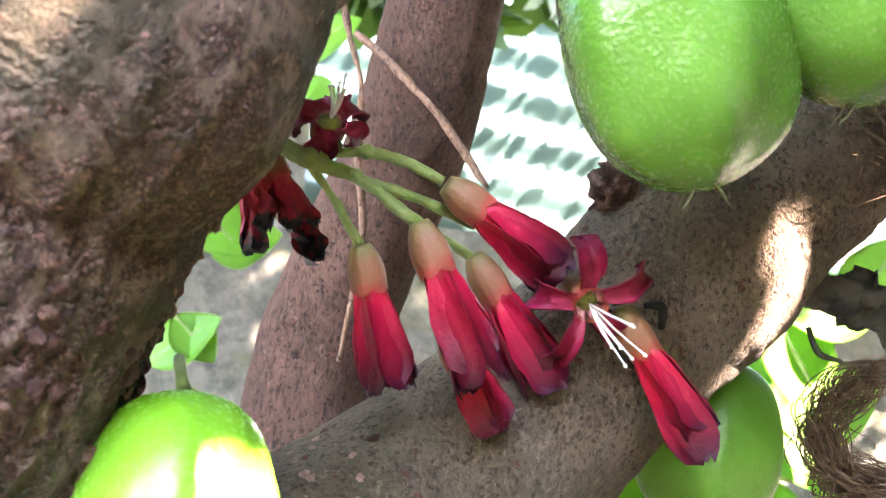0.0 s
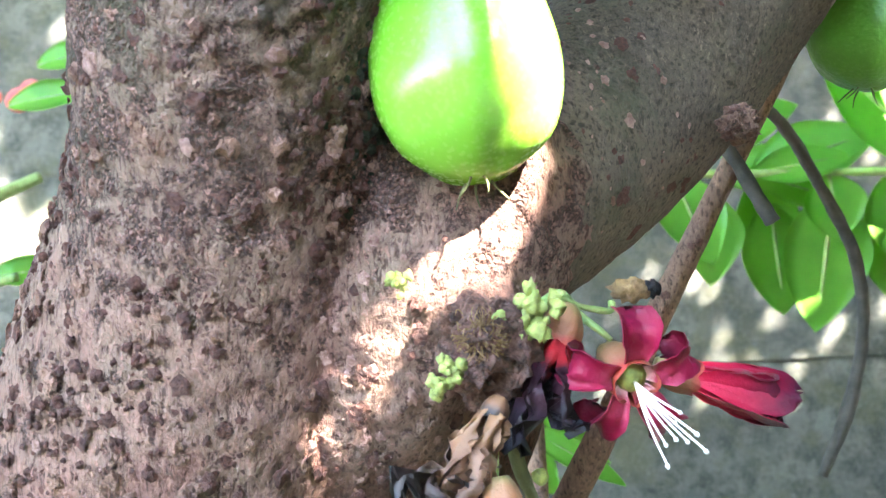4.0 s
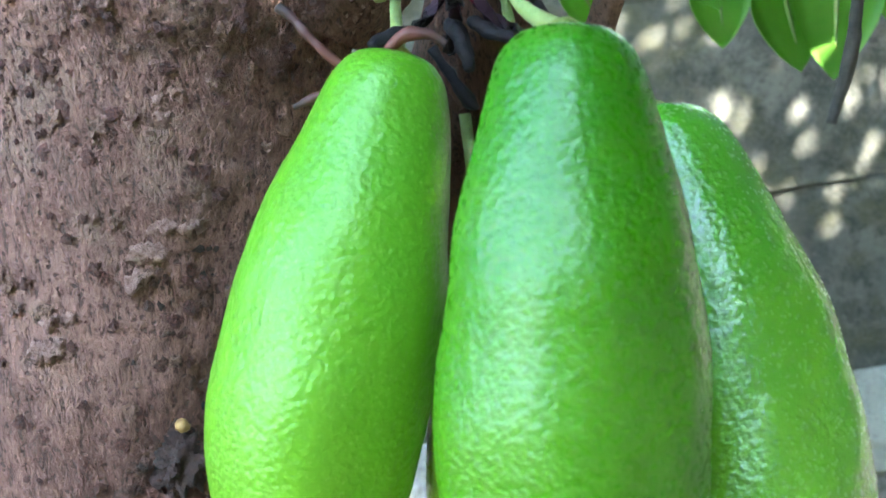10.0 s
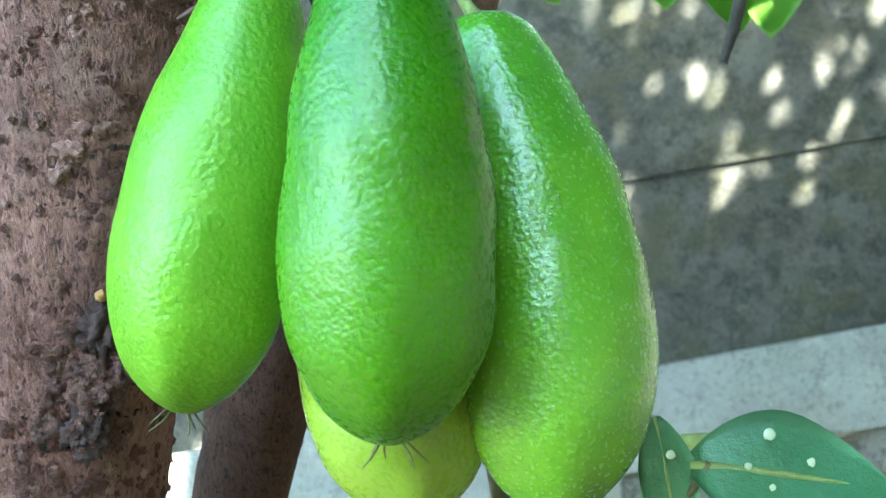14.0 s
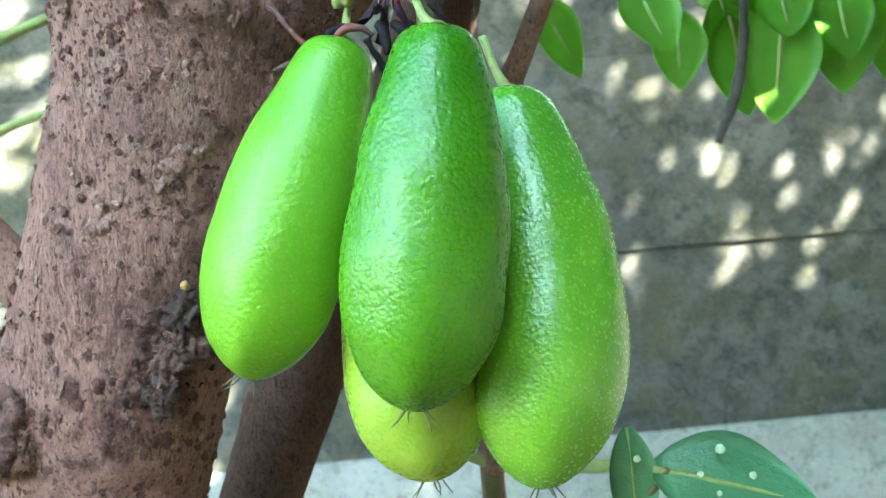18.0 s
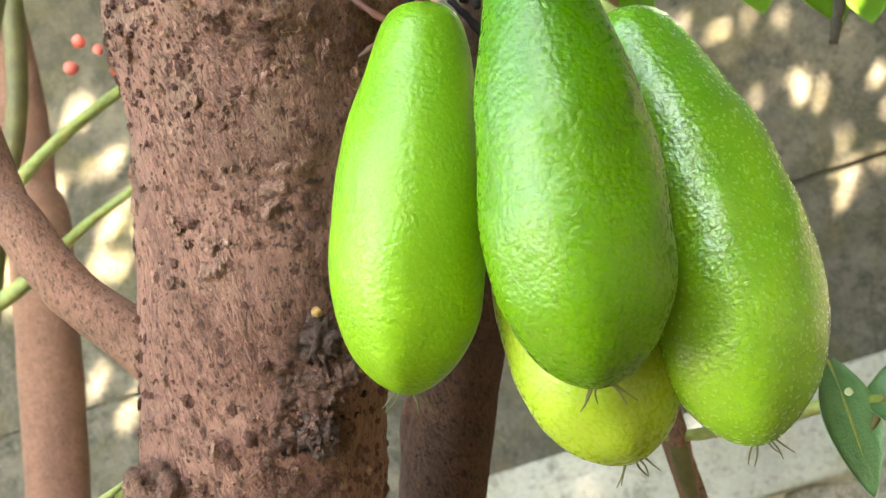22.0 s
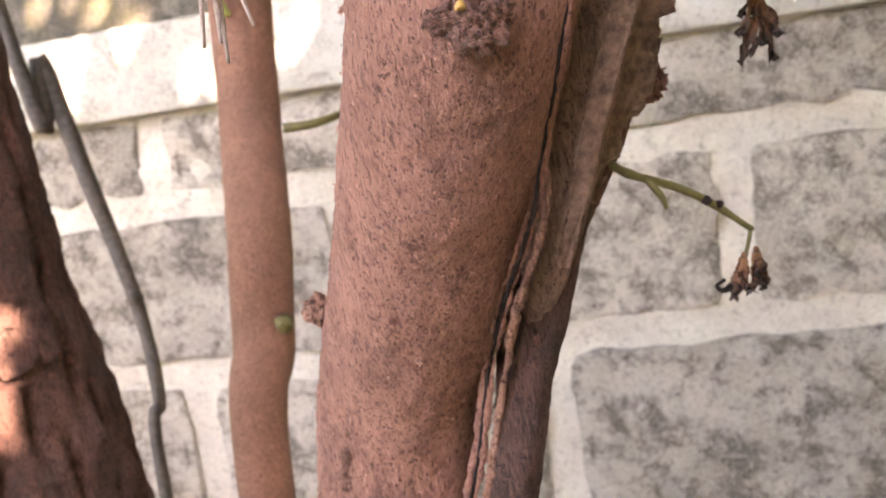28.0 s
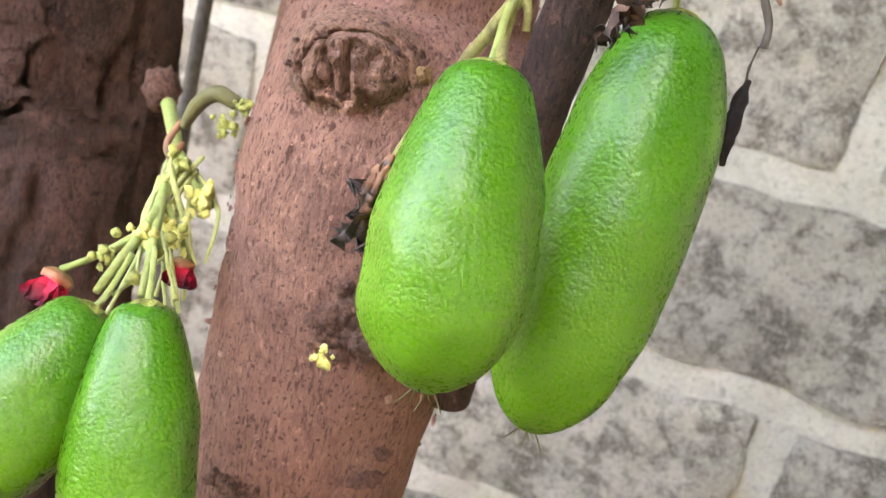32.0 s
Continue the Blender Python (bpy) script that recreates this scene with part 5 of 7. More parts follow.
# ---- the crown overhead and added leaf screens, out of sight, through which the sun comes ----
def crown():
    """Leaflets above and on the sunny side, with unseen screens added to block light; the sun comes down through the
    gaps between them.
    """
    rnd = np.random.RandomState(11)
    sun_way = np.array(SUN)
    right = np.array(SUN.cross(Vector((0, 0, 1))).normalized())
    up = np.cross(right, sun_way)
    mid = np.array((0.0, 0.4, 1.05))
    n0, nf, n1, n2, n3, n4, n5 = 36000, 105000, 175000, 2500, 6000, 62000, 3600
    a, b = rnd.uniform(-1.25, 0.5, n1), rnd.uniform(-0.65, 1.3, n1)
    a[n0 + nf:], b[n0 + nf:] = rnd.uniform(-1.25, 0.36, n1 - n0 - nf), rnd.uniform(-0.65, 0.2, n1 - n0 - nf)
    a[:n0], b[:n0] = rnd.uniform(-0.24, 0.36, n0), rnd.uniform(-0.4, 0.2, n0)
    a[n0:n0 + nf], b[n0:n0 + nf] = rnd.uniform(-1.25, 0.5, nf), rnd.uniform(0.2, 1.3, nf)
    near = (a > -0.24) & (a < 0.36) & (b > -0.4) & (b < 0.2)
    near[n0 + nf:] = False
    near[n0:n0 + nf] = True
    far = np.where(b > 0.2, rnd.uniform(1.45, 1.7, n1), rnd.uniform(0.65, 0.95, n1))
    sunny = mid + far[:, None] * sun_way + np.outer(a, right) + np.outer(b, up)
    aside = rnd.uniform((-1.0, -1.7, 0.6), (1.0, -1.3, 2.0), (n2, 3))
    above = rnd.uniform((-0.5, -0.5, 1.95), (1.2, 0.9, 2.4), (n3, 3))
    # small leaf screen added to keep the sun off the roof sheet
    spread = rnd.uniform(-0.5, 0.5, (n5, 2))
    behind = np.array((0.64, 2.68, 2.25)) + 1.2 * sun_way + spread[:, :1] * right + spread[:, 1:] * up
    # unseen leaves added all round to block the sky, with three openings left
    way = rnd.normal(0, 1, (n4, 3))
    way /= np.linalg.norm(way, axis=1, keepdims=True)
    sky_screen = np.array((0.0, 0.3, 1.0)) + way * rnd.uniform(2.0, 2.6, (n4, 1))
    keep = (way[:, 2] > -0.35) & ~((way[:, 1] > 0.1) & (way[:, 2] < 0.60) & (way[:, 0] < 0.95 * way[:, 1]) & (way[:, 0] > -1.25 * way[:, 1]))
    for c, cone in (((-0.10, -0.80, 0.60), 0.40), ((0.90, 0.0, 0.42), 0.20), ((-0.82, -0.50, 0.30), 0.43)):
        c = np.array(c) / np.linalg.norm(c)
        keep &= way @ c < math.cos(cone)
    ra, rb = (sky_screen - mid) @ right, (sky_screen - mid) @ up
    keep &= ~((ra > -1.25) & (ra < 0.5) & (rb > -0.65) & (rb < 1.3) & ((sky_screen - mid) @ sun_way > 0))
    sky_screen = sky_screen[keep]
    p = np.concatenate([sunny, aside, above, behind, sky_screen])
    size = np.concatenate([np.where(near, np.where(b > 0.2, rnd.uniform(0.011, 0.021, n1), rnd.uniform(0.008, 0.014, n1)), rnd.uniform(0.022, 0.040, n1)), rnd.uniform(0.04, 0.07, n2 + n3), rnd.uniform(0.025, 0.05, n5), rnd.uniform(0.10, 0.16, len(sky_screen))])
    gaps, rnd2 = list(SUNLIT), np.random.RandomState(5)
    for x0, x1, z0, z1, n, r0, r1 in ((-1.0, -0.12, 1.02, 1.6, 165, 0.0015, 0.010), (-1.0, -0.12, 0.90, 1.02, 60, 0.002, 0.009), (0.03, 0.75, 1.14, 1.5, 120, -0.001, 0.0036)):
        gaps += [((rnd2.uniform(x0, x1), WALL_Y, rnd2.uniform(z0, z1)), rnd2.uniform(r0, r1)) for _ in range(n)]
    a, b = (p - mid) @ right, (p - mid) @ up
    lit = (p - mid) @ sun_way > 0
    shut = np.ones(len(p), bool)
    for c, r in gaps:
        w = np.array(c) - mid
        shut &= (np.hypot(a - w @ right, b - w @ up) > r + size * 0.33) | ~lit
    p, size = p[shut], size[shut][:, None]
    n = len(p)
    face = sun_way + rnd.normal(0, 0.3, (n, 3))
    loose = np.arange(n) >= shut[:n1].sum()
    face[loose] = rnd.normal(0, 1.0, (loose.sum(), 3))
    face /= np.linalg.norm(face, axis=1, keepdims=True)
    d = np.cross(face, rnd.normal(0, 1, (n, 3)))
    d /= np.linalg.norm(d, axis=1, keepdims=True)
    s = np.cross(d, face)
    ring = [p - d * size * 0.5, p - d * size * 0.2 + s * size * 0.27, p + d * size * 0.25 + s * size * 0.23, p + d * size * 0.55, p + d * size * 0.25 - s * size * 0.23, p - d * size * 0.2 - s * size * 0.27]
    verts = np.stack(ring, 1).reshape(-1, 3)
    faces = np.arange(6 * n).reshape(-1, 6)
    me = bpy.data.meshes.new("crown")
    me.vertices.add(6 * n)
    me.vertices.foreach_set("co", verts.ravel())
    me.loops.add(6 * n)
    me.loops.foreach_set("vertex_index", faces.ravel())
    me.polygons.add(n)
    me.polygons.foreach_set("loop_start", faces[:, 0].copy())
    me.update(calc_edges=True)
    return tagged(put("crown", me, LEAF_CROWN, tree, "unseen leaflets: dense crown and added screens against sun and sky", smooth=False), kind="stuff")


# places that the sun reaches through gaps cleared for them in the leaves
SUNLIT = [
    ((0.0572, 0.1290, 1.1425), 0.0036), ((0.0577, 0.1285, 1.1365), 0.0040), ((0.0578, 0.1290, 1.1300), 0.0030),
    ((0.0522, 0.1385, 1.1225), 0.0000), ((0.0555, 0.1395, 1.1225), -0.0010), ((0.0508, 0.1385, 1.1190), -0.0002), ((0.0545, 0.1390, 1.1190), -0.0012), ((0.0490, 0.1390, 1.1150), -0.0006), ((0.0518, 0.1395, 1.1150), -0.0010),
    ((0.0462, 0.1395, 1.1112), -0.0003), ((0.0442, 0.1400, 1.1096), -0.0003), ((0.0422, 0.1407, 1.1081), -0.0003), ((0.0396, 0.1412, 1.1059), -0.0003), ((0.0375, 0.1430, 1.1028), -0.0003), ((0.0364, 0.1446, 1.1002), -0.0003),
    ((0.0458, 0.1292, 1.0680), -0.0018), ((0.0451, 0.1292, 1.0655), -0.0017), ((0.0443, 0.1292, 1.0630), -0.0018), ((0.0420, 0.1280, 1.0605), -0.0022),
    ((0.0245, 0.2220, 1.0425), -0.0004), ((0.0285, 0.2215, 1.0470), -0.0004),
    ((0.1165, 0.1505, 1.1822), 0.0002), ((0.1190, 0.1515, 1.1820), -0.0002), ((0.1222, 0.1530, 1.1798), 0.0010), ((0.1238, 0.1540, 1.1768), 0.0008), ((0.1215, 0.1554, 1.1738), -0.0004),
    ((0.0340, 0.1070, 1.1750), -0.0012), ((0.0300, 0.1080, 1.1690), -0.0014),
    ((-0.2150, 0.3050, 0.8640), 0.003), ((-0.2230, 0.3050, 0.8480), 0.004), ((-0.2260, 0.3050, 0.8330), 0.003), ((-0.2250, 0.3050, 0.8190), 0.002),
    ((0.2424, 0.4293, 1.1988), 0.014), ((0.0363, 0.4871, 1.3232), 0.004), ((0.2111, 0.4395, 1.1773), 0.02), ((0.2570, 0.4056, 1.2382), 0.006),
]
crown()

# ---- fruits ----
fruit("bright green young fruit hanging beside the trunk", (0.0487, 0.1365, 1.1520), (0.0503, 0.1350, 1.1230), 0.0103, FRUIT_YOUNG,
      [((0.0472, 0.1420, 1.1565), 0.0006), ((0.0482, 0.1350, 1.1532), 0.0006)], lobes=0.05, shape=EGG)
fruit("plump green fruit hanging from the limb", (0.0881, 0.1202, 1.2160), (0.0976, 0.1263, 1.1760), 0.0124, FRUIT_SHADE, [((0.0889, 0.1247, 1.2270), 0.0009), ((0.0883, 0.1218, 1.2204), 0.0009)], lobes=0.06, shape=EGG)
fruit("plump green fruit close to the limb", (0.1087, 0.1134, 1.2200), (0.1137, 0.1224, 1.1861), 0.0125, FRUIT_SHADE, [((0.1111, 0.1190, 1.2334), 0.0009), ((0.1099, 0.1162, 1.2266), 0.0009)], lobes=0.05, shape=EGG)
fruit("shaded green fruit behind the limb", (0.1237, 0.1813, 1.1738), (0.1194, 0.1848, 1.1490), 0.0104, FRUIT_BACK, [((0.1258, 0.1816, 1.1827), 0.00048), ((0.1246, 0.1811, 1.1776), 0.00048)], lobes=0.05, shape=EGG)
fruit("green fruit leaning outwards in a cluster of four", (0.0440, 0.1341, 1.0778), (0.0252, 0.1418, 1.0284), 0.0107, FRUIT_LIGHT,
      [((0.0451, 0.1450, 1.0880), 0.00065), ((0.0444, 0.1390, 1.0815), 0.00065)], group="cluster of four fruits", bend=(-0.0006, 0, 0))
fruit("dark green fruit at the front of the cluster", (0.0576, 0.1190, 1.0733), (0.0497, 0.1272, 1.0209), 0.0114, FRUIT,
      [((0.0551, 0.1365, 1.0865), 0.00065), ((0.0561, 0.1300, 1.0790), 0.00065)], group="cluster of four fruits", bend=(0.0004, 0, 0))
fruit("green fruit with a slight bend in the cluster", (0.0688, 0.1389, 1.0696), (0.0683, 0.1414, 1.0080), 0.0122, FRUIT_LIT,
      [((0.0656, 0.1393, 1.0783), 0.00065), ((0.0672, 0.1393, 1.0726), 0.00065)], bend=(0.0026, 0, 0.0003), group="cluster of four fruits")
fruit("yellow-green fruit behind the others in the cluster", (0.0495, 0.1454, 1.0536), (0.0518, 0.1438, 1.0106), 0.0110, FRUIT_YELLOW,
      [((0.0501, 0.1423, 1.0727), 0.00065), ((0.0496, 0.1441, 1.0589), 0.00065)], group="cluster of four fruits")
fruit("plump green fruit hanging in front of the trunk", (-0.0572, 0.2065, 0.7695), (-0.0520, 0.1939, 0.7247), 0.0120, FRUIT_DEEP,
      [((-0.0606, 0.2246, 0.7807), 0.00065), ((-0.0586, 0.2126, 0.7764), 0.00065), ((-0.0580, 0.2092, 0.7717), 0.00065)], group="pair of fruits", cap=3.0)
fruit("long green fruit hanging beside a plump one", (-0.0380, 0.2359, 0.7809), (-0.0416, 0.2196, 0.7128), 0.0123, FRUIT_DEEP,
      [((-0.0431, 0.2493, 0.7949), 0.00065), ((-0.0405, 0.2411, 0.7821), 0.00065)], group="pair of fruits", cap=3.0, bend=(0.0012, 0, -0.0006), shape=LONG)
fruit("green fruit hanging low between two trunks", (-0.1006, 0.1990, 0.7202), (-0.0922, 0.1896, 0.6763), 0.0108, FRUIT_DEEP,
      [((-0.1058, 0.2069, 0.7259), 0.00055), ((-0.1021, 0.2015, 0.7225), 0.00055)], group="low pair of fruits", cap=2.4)
fruit("green fruit tilted sideways between two trunks", (-0.1101, 0.1991, 0.7159), (-0.1197, 0.1820, 0.6848), 0.0108, FRUIT_DEEP,
      [((-0.1099, 0.2070, 0.7235), 0.00055), ((-0.1100, 0.2018, 0.7177), 0.00055)], group="low pair of fruits", cap=2.4)

# ---- flower cluster above the limb ----
c0 = thing("flower_cluster", (0.0507, 0.1501, 1.1872), "drooping crimson flowers on branched green stalks", "flowers", "flower clusters")
stalk(c0, (0.0477, 0.1549, 1.1902, 0.00117), (0.0536, 0.1483, 1.1851, 0.00117), (0.0580, 0.1455, 1.1819, 0.00104), (0.0642, 0.1442, 1.1797, 0.00078), (0.0682, 0.1435, 1.1768, 0.00078), (0.0710, 0.1428, 1.1747, 0.00078))
stalk(c0, (0.0580, 0.1463, 1.1825, 0.00078), (0.0614, 0.1456, 1.1832, 0.00065), (0.0649, 0.1449, 1.1835, 0.00065), (0.0692, 0.1445, 1.1827, 0.00065), (0.0736, 0.1445, 1.1809, 0.00065))
stalk(c0, (0.0585, 0.1457, 1.1811, 0.00065), (0.0613, 0.1454, 1.1776, 0.00052), (0.0648, 0.1456, 1.1724, 0.00065))
stalk(c0, (0.0643, 0.1451, 1.1801, 0.00065), (0.0711, 0.1465, 1.1792, 0.00065), (0.0783, 0.1481, 1.1775, 0.00065))
stalk(c0, (0.0710, 0.1464, 1.1765, 0.00052), (0.0752, 0.1493, 1.1756, 0.00052), (0.0789, 0.1503, 1.1741, 0.00065))
stalk(c0, (0.0535, 0.1492, 1.1855, 0.00065), (0.0518, 0.1511, 1.1871, 0.00065), (0.0504, 0.1518, 1.1858, 0.00065))
stalk(c0, (0.0590, 0.1463, 1.1822, 0.00052), (0.0614, 0.1463, 1.1842, 0.00052), (0.0600, 0.1470, 1.1859, 0.00065))
lumps("stalk_node", [((0.0580, 0.1450, 1.1818), 0.0012), ((0.0646, 0.1445, 1.1834), 0.0009), ((0.0636, 0.1437, 1.1799), 0.0008)], STEM_GREEN, c0, sub=2, rough=0.4)
flower(c0, (0.0649, 0.1456, 1.1725), (0.0707, 0.1513, 1.1567), 0.00235, 0.3)
flower(c0, (0.0708, 0.1418, 1.1746), (0.0798, 0.1453, 1.1574), 0.00245, 1.1)
flower(c0, (0.0786, 0.1493, 1.1741), (0.0899, 0.1545, 1.1603), 0.0024, 2.2)
flower(c0, (0.0739, 0.1445, 1.1807), (0.0895, 0.1471, 1.1723), 0.0025, 3.0)
flower(c0, (0.0761, 0.1498, 1.1645), (0.0834, 0.1534, 1.1541), 0.0022, 3.7)
flower(c0, (0.0964, 0.1491, 1.1697), (0.1086, 0.1517, 1.1539), 0.0023, 4.4)
flower(c0, (0.0908, 0.1530, 1.1734), (0.0937, 0.1370, 1.1626), 0.0022, 5.0, "open")
flower(c0, (0.0500, 0.1524, 1.1872), (0.0544, 0.1551, 1.1745), 0.0021, 0.9, "tipped")
flower(c0, (0.0524, 0.1534, 1.1864), (0.0605, 0.1562, 1.1746), 0.0020, 1.9, "tipped")
flower(c0, (0.0597, 0.1493, 1.1857), (0.0604, 0.1404, 1.1892), 0.0023, 2.9, "open")

# ---- flower cluster below the young fruit ----
c1 = thing("flower_cluster", (0.0528, 0.1403, 1.1031), "withering crimson flowers above the fruits", "flowers", "flower clusters")
stalk(c1, (0.0547, 0.1413, 1.1082, 0.0005), (0.0586, 0.1405, 1.1113, 0.0006), (0.0609, 0.1415, 1.1104, 0.0004), (0.0651, 0.1433, 1.1097, 0.0003), (0.0658, 0.1441, 1.1108, 0.0003))
stalk(c1, (0.0603, 0.1416, 1.1101, 0.0004), (0.0630, 0.1417, 1.1080, 0.0004), (0.0649, 0.1419, 1.1063, 0.0004))
stalk(c1, (0.0528, 0.1432, 1.0985, 0.0007), (0.0540, 0.1440, 1.0934, 0.0009), (0.0563, 0.1457, 1.0884, 0.0006), (0.0598, 0.1483, 1.0837, 0.0004), (0.0628, 0.1508, 1.0797, 0.0004), material=STEM_OLIVE)
stalk(c1, (0.0511, 0.1403, 1.0982, 0.0004), (0.0509, 0.1389, 1.0950, 0.0004), (0.0505, 0.1374, 1.0919, 0.0004))
stalk(c1, (0.0556, 0.1425, 1.0895, 0.0005), (0.0561, 0.1413, 1.0846, 0.0005), (0.0563, 0.1412, 1.0792, 0.0005))
stalk(c1, (0.0471, 0.1430, 1.0908, 0.0004), (0.0452, 0.1429, 1.0860, 0.0004), (0.0436, 0.1429, 1.0808, 0.0004))
stalk(c1, (0.0598, 0.1483, 1.0837, 0.0003), (0.0605, 0.1469, 1.0799, 0.0004), (0.0615, 0.1444, 1.0763, 0.0004))
flower(c1, (0.0603, 0.1416, 1.1103), (0.0548, 0.1395, 1.0954), 0.0026, 0.4, "black")
flower(c1, (0.0651, 0.1451, 1.1053), (0.0677, 0.1283, 1.0956), 0.0029, 1.0, "open")
flower(c1, (0.0711, 0.1480, 1.1037), (0.0869, 0.1477, 1.0986), 0.0024, 2.0, "closed")
flower(c1, (0.0507, 0.1373, 1.0922), (0.0517, 0.1367, 1.0778), 0.0025, 2.6, "splayed")
flower(c1, (0.0518, 0.1389, 1.1004), (0.0444, 0.1375, 1.0865), 0.0029, 3.3, "dry")
flower(c1, (0.0560, 0.1404, 1.1070), (0.0543, 0.1404, 1.1023), 0.0014, 3.9, "dry")
for rows in (((0.0405, 0.1365, 1.0762, 0.0003), (0.0388, 0.1352, 1.0772, 0.0003), (0.0362, 0.1346, 1.0800, 0.0004), (0.0345, 0.1344, 1.0826, 0.0003), (0.0331, 0.1344, 1.0842, 0.0003)),
             ((0.0402, 0.1370, 1.0758, 0.0002), (0.0380, 0.1366, 1.0758, 0.0004), (0.0350, 0.1368, 1.0752, 0.0003), (0.0330, 0.1372, 1.0748, 0.0002)),
             ((0.0425, 0.1335, 1.0775, 0.0002), (0.0445, 0.1322, 1.0786, 0.0004), (0.0470, 0.1318, 1.0784, 0.0004), (0.0485, 0.1320, 1.0772, 0.0002))):
    tube("dry_petal", rows, PETAL_RUST, c1, "curled dry red-brown petal", sides=8, rough=bark_rough(0.0003, 2.0))
lump("dry_bud", (0.0680, 0.1437, 1.1121), 0.0016, FUZZ, c1, "dry brown bud", flat=(1.3, 0.8, 0.8), rough=0.6)
lump("dry_tip", (0.0704, 0.1435, 1.1121), 0.0009, BLACK, c1, "black shrivelled tip", rough=0.8)
lumps("small_bud", [((0.0473, 0.1402, 1.0891), 0.0011), ((0.0449, 0.1408, 1.0865), 0.0009), ((0.0563, 0.1441, 1.0919), 0.0010), ((0.0621, 0.1476, 1.0810), 0.0007), ((0.0434, 0.1422, 1.0869), 0.0010)], BUD, c1, "pale green bud", sub=2, rough=0.25)
for k, (a, b, c) in enumerate([((0.0473, 0.1381, 1.0806), (0.0442, 0.1363, 1.0804), (0.0414, 0.1357, 1.0791)), ((0.0495, 0.1368, 1.0811), (0.0504, 0.1344, 1.0776), (0.0506, 0.1339, 1.0748)),
                               ((0.0517, 0.1368, 1.0808), (0.0537, 0.1350, 1.0784), (0.0563, 0.1341, 1.0771)), ((0.0577, 0.1416, 1.0854), (0.0597, 0.1420, 1.0830), (0.0602, 0.1424, 1.0806)),
                               ((0.0474, 0.1374, 1.0787), (0.0496, 0.1381, 1.0745), (0.0511, 0.1384, 1.0720))]):
    tube("black_petal", [(*a, 0.0003), (*b, 0.0006), (*c, 0.0003)], BLACK, c1, "black shrivelled petal", sides=8, rough=bark_rough(0.0006, 2.0))
silk = thing("spider_thread", (0.0577, 0.1409, 1.1209), "fine white spider thread from bud to limb", "thread")
tube("strand", [(0.0575, 0.1409, 1.1210, 0.0000), (0.0625, 0.1433, 1.1168, 0.0000), (0.0671, 0.1437, 1.1126, 0.0000)], THREAD, silk, sides=4)

# ---- flowers on the trunk's far edge ----
c2 = thing("flower_cluster", (-0.0389, 0.2058, 1.0305), "dark red withering flowers on the trunk", "flowers", "flower clusters")
stalk(c2, (-0.0355, 0.2089, 1.0334, 0.0011), (-0.0398, 0.2064, 1.0322, 0.0010), (-0.0431, 0.2047, 1.0273, 0.0008), (-0.0448, 0.2038, 1.0248, 0.0007))
stalk(c2, (-0.0387, 0.2064, 1.0335, 0.0007), (-0.0431, 0.2040, 1.0317, 0.0007), (-0.0461, 0.2028, 1.0301, 0.0011))
flower(c2, (-0.0433, 0.2038, 1.0265), (-0.0552, 0.1988, 1.0154), 0.0029, 0.5, "black")
flower(c2, (-0.0436, 0.2031, 1.0242), (-0.0507, 0.1970, 1.0112), 0.0024, 1.5, "closed")
flower(c2, (-0.0387, 0.2081, 1.0163), (-0.0495, 0.2036, 1.0157), 0.0024, 2.5, "black")
lump("dry_bud", (-0.0426, 0.2059, 1.0077), 0.0034, CRUST, c2, "dry crusted bud", rough=0.6, flat=(0.8, 0.8, 1.3))

# ---- flowers over the dead bark ----
c3 = thing("flower_cluster", (-0.0014, 0.2284, 0.9394), "red flowers with white stamens on green stalks", "flowers", "flower clusters")
stalk(c3, (0.0037, 0.2416, 0.9572, 0.0006), (0.0072, 0.2428, 0.9492, 0.0007), (0.0108, 0.2440, 0.9412, 0.0007), (0.0165, 0.2455, 0.9367, 0.0008), (0.0220, 0.2448, 0.9323, 0.0006))
stalk(c3, (-0.0042, 0.2276, 0.9430, 0.0006), (-0.0008, 0.2261, 0.9452, 0.0004), (0.0042, 0.2262, 0.9438, 0.0004))
stalk(c3, (0.0056, 0.2431, 0.9562, 0.0007), (0.0115, 0.2454, 0.9547, 0.0006))
stalk(c3, (0.0093, 0.2445, 0.9463, 0.0008), (0.0122, 0.2459, 0.9486, 0.0008), (0.0147, 0.2464, 0.9491, 0.0007))
flower(c3, (0.0040, 0.2262, 0.9439), (0.0112, 0.2265, 0.9281), 0.0032, 0.3)
flower(c3, (0.0191, 0.2543, 0.9351), (0.0315, 0.2430, 0.9268), 0.0040, 1.4, "open")
flower(c3, (0.0205, 0.2505, 0.9340), (0.0195, 0.2411, 0.9175), 0.0038, 2.4, "open")
flower(c3, (0.0264, 0.2600, 0.9326), (0.0327, 0.2622, 0.9180), 0.0030, 3.2)
flower(c3, (0.0227, 0.2611, 0.9362), (0.0142, 0.2598, 0.9297), 0.0030, 3.9)
flower(c3, (0.0175, 0.2550, 0.9180), (0.0155, 0.2557, 0.8997), 0.0013, 4.6, "dry")
flower(c3, (0.0196, 0.2516, 0.9307), (0.0165, 0.2448, 0.9140), 0.0034, 0.9, "closed")
flower(c3, (0.0241, 0.2557, 0.9295), (0.0253, 0.2507, 0.9137), 0.0032, 1.9, "open")
flower(c3, (0.0170, 0.2568, 0.9204), (0.0180, 0.2562, 0.9002), 0.0012, 5.4, "dry")
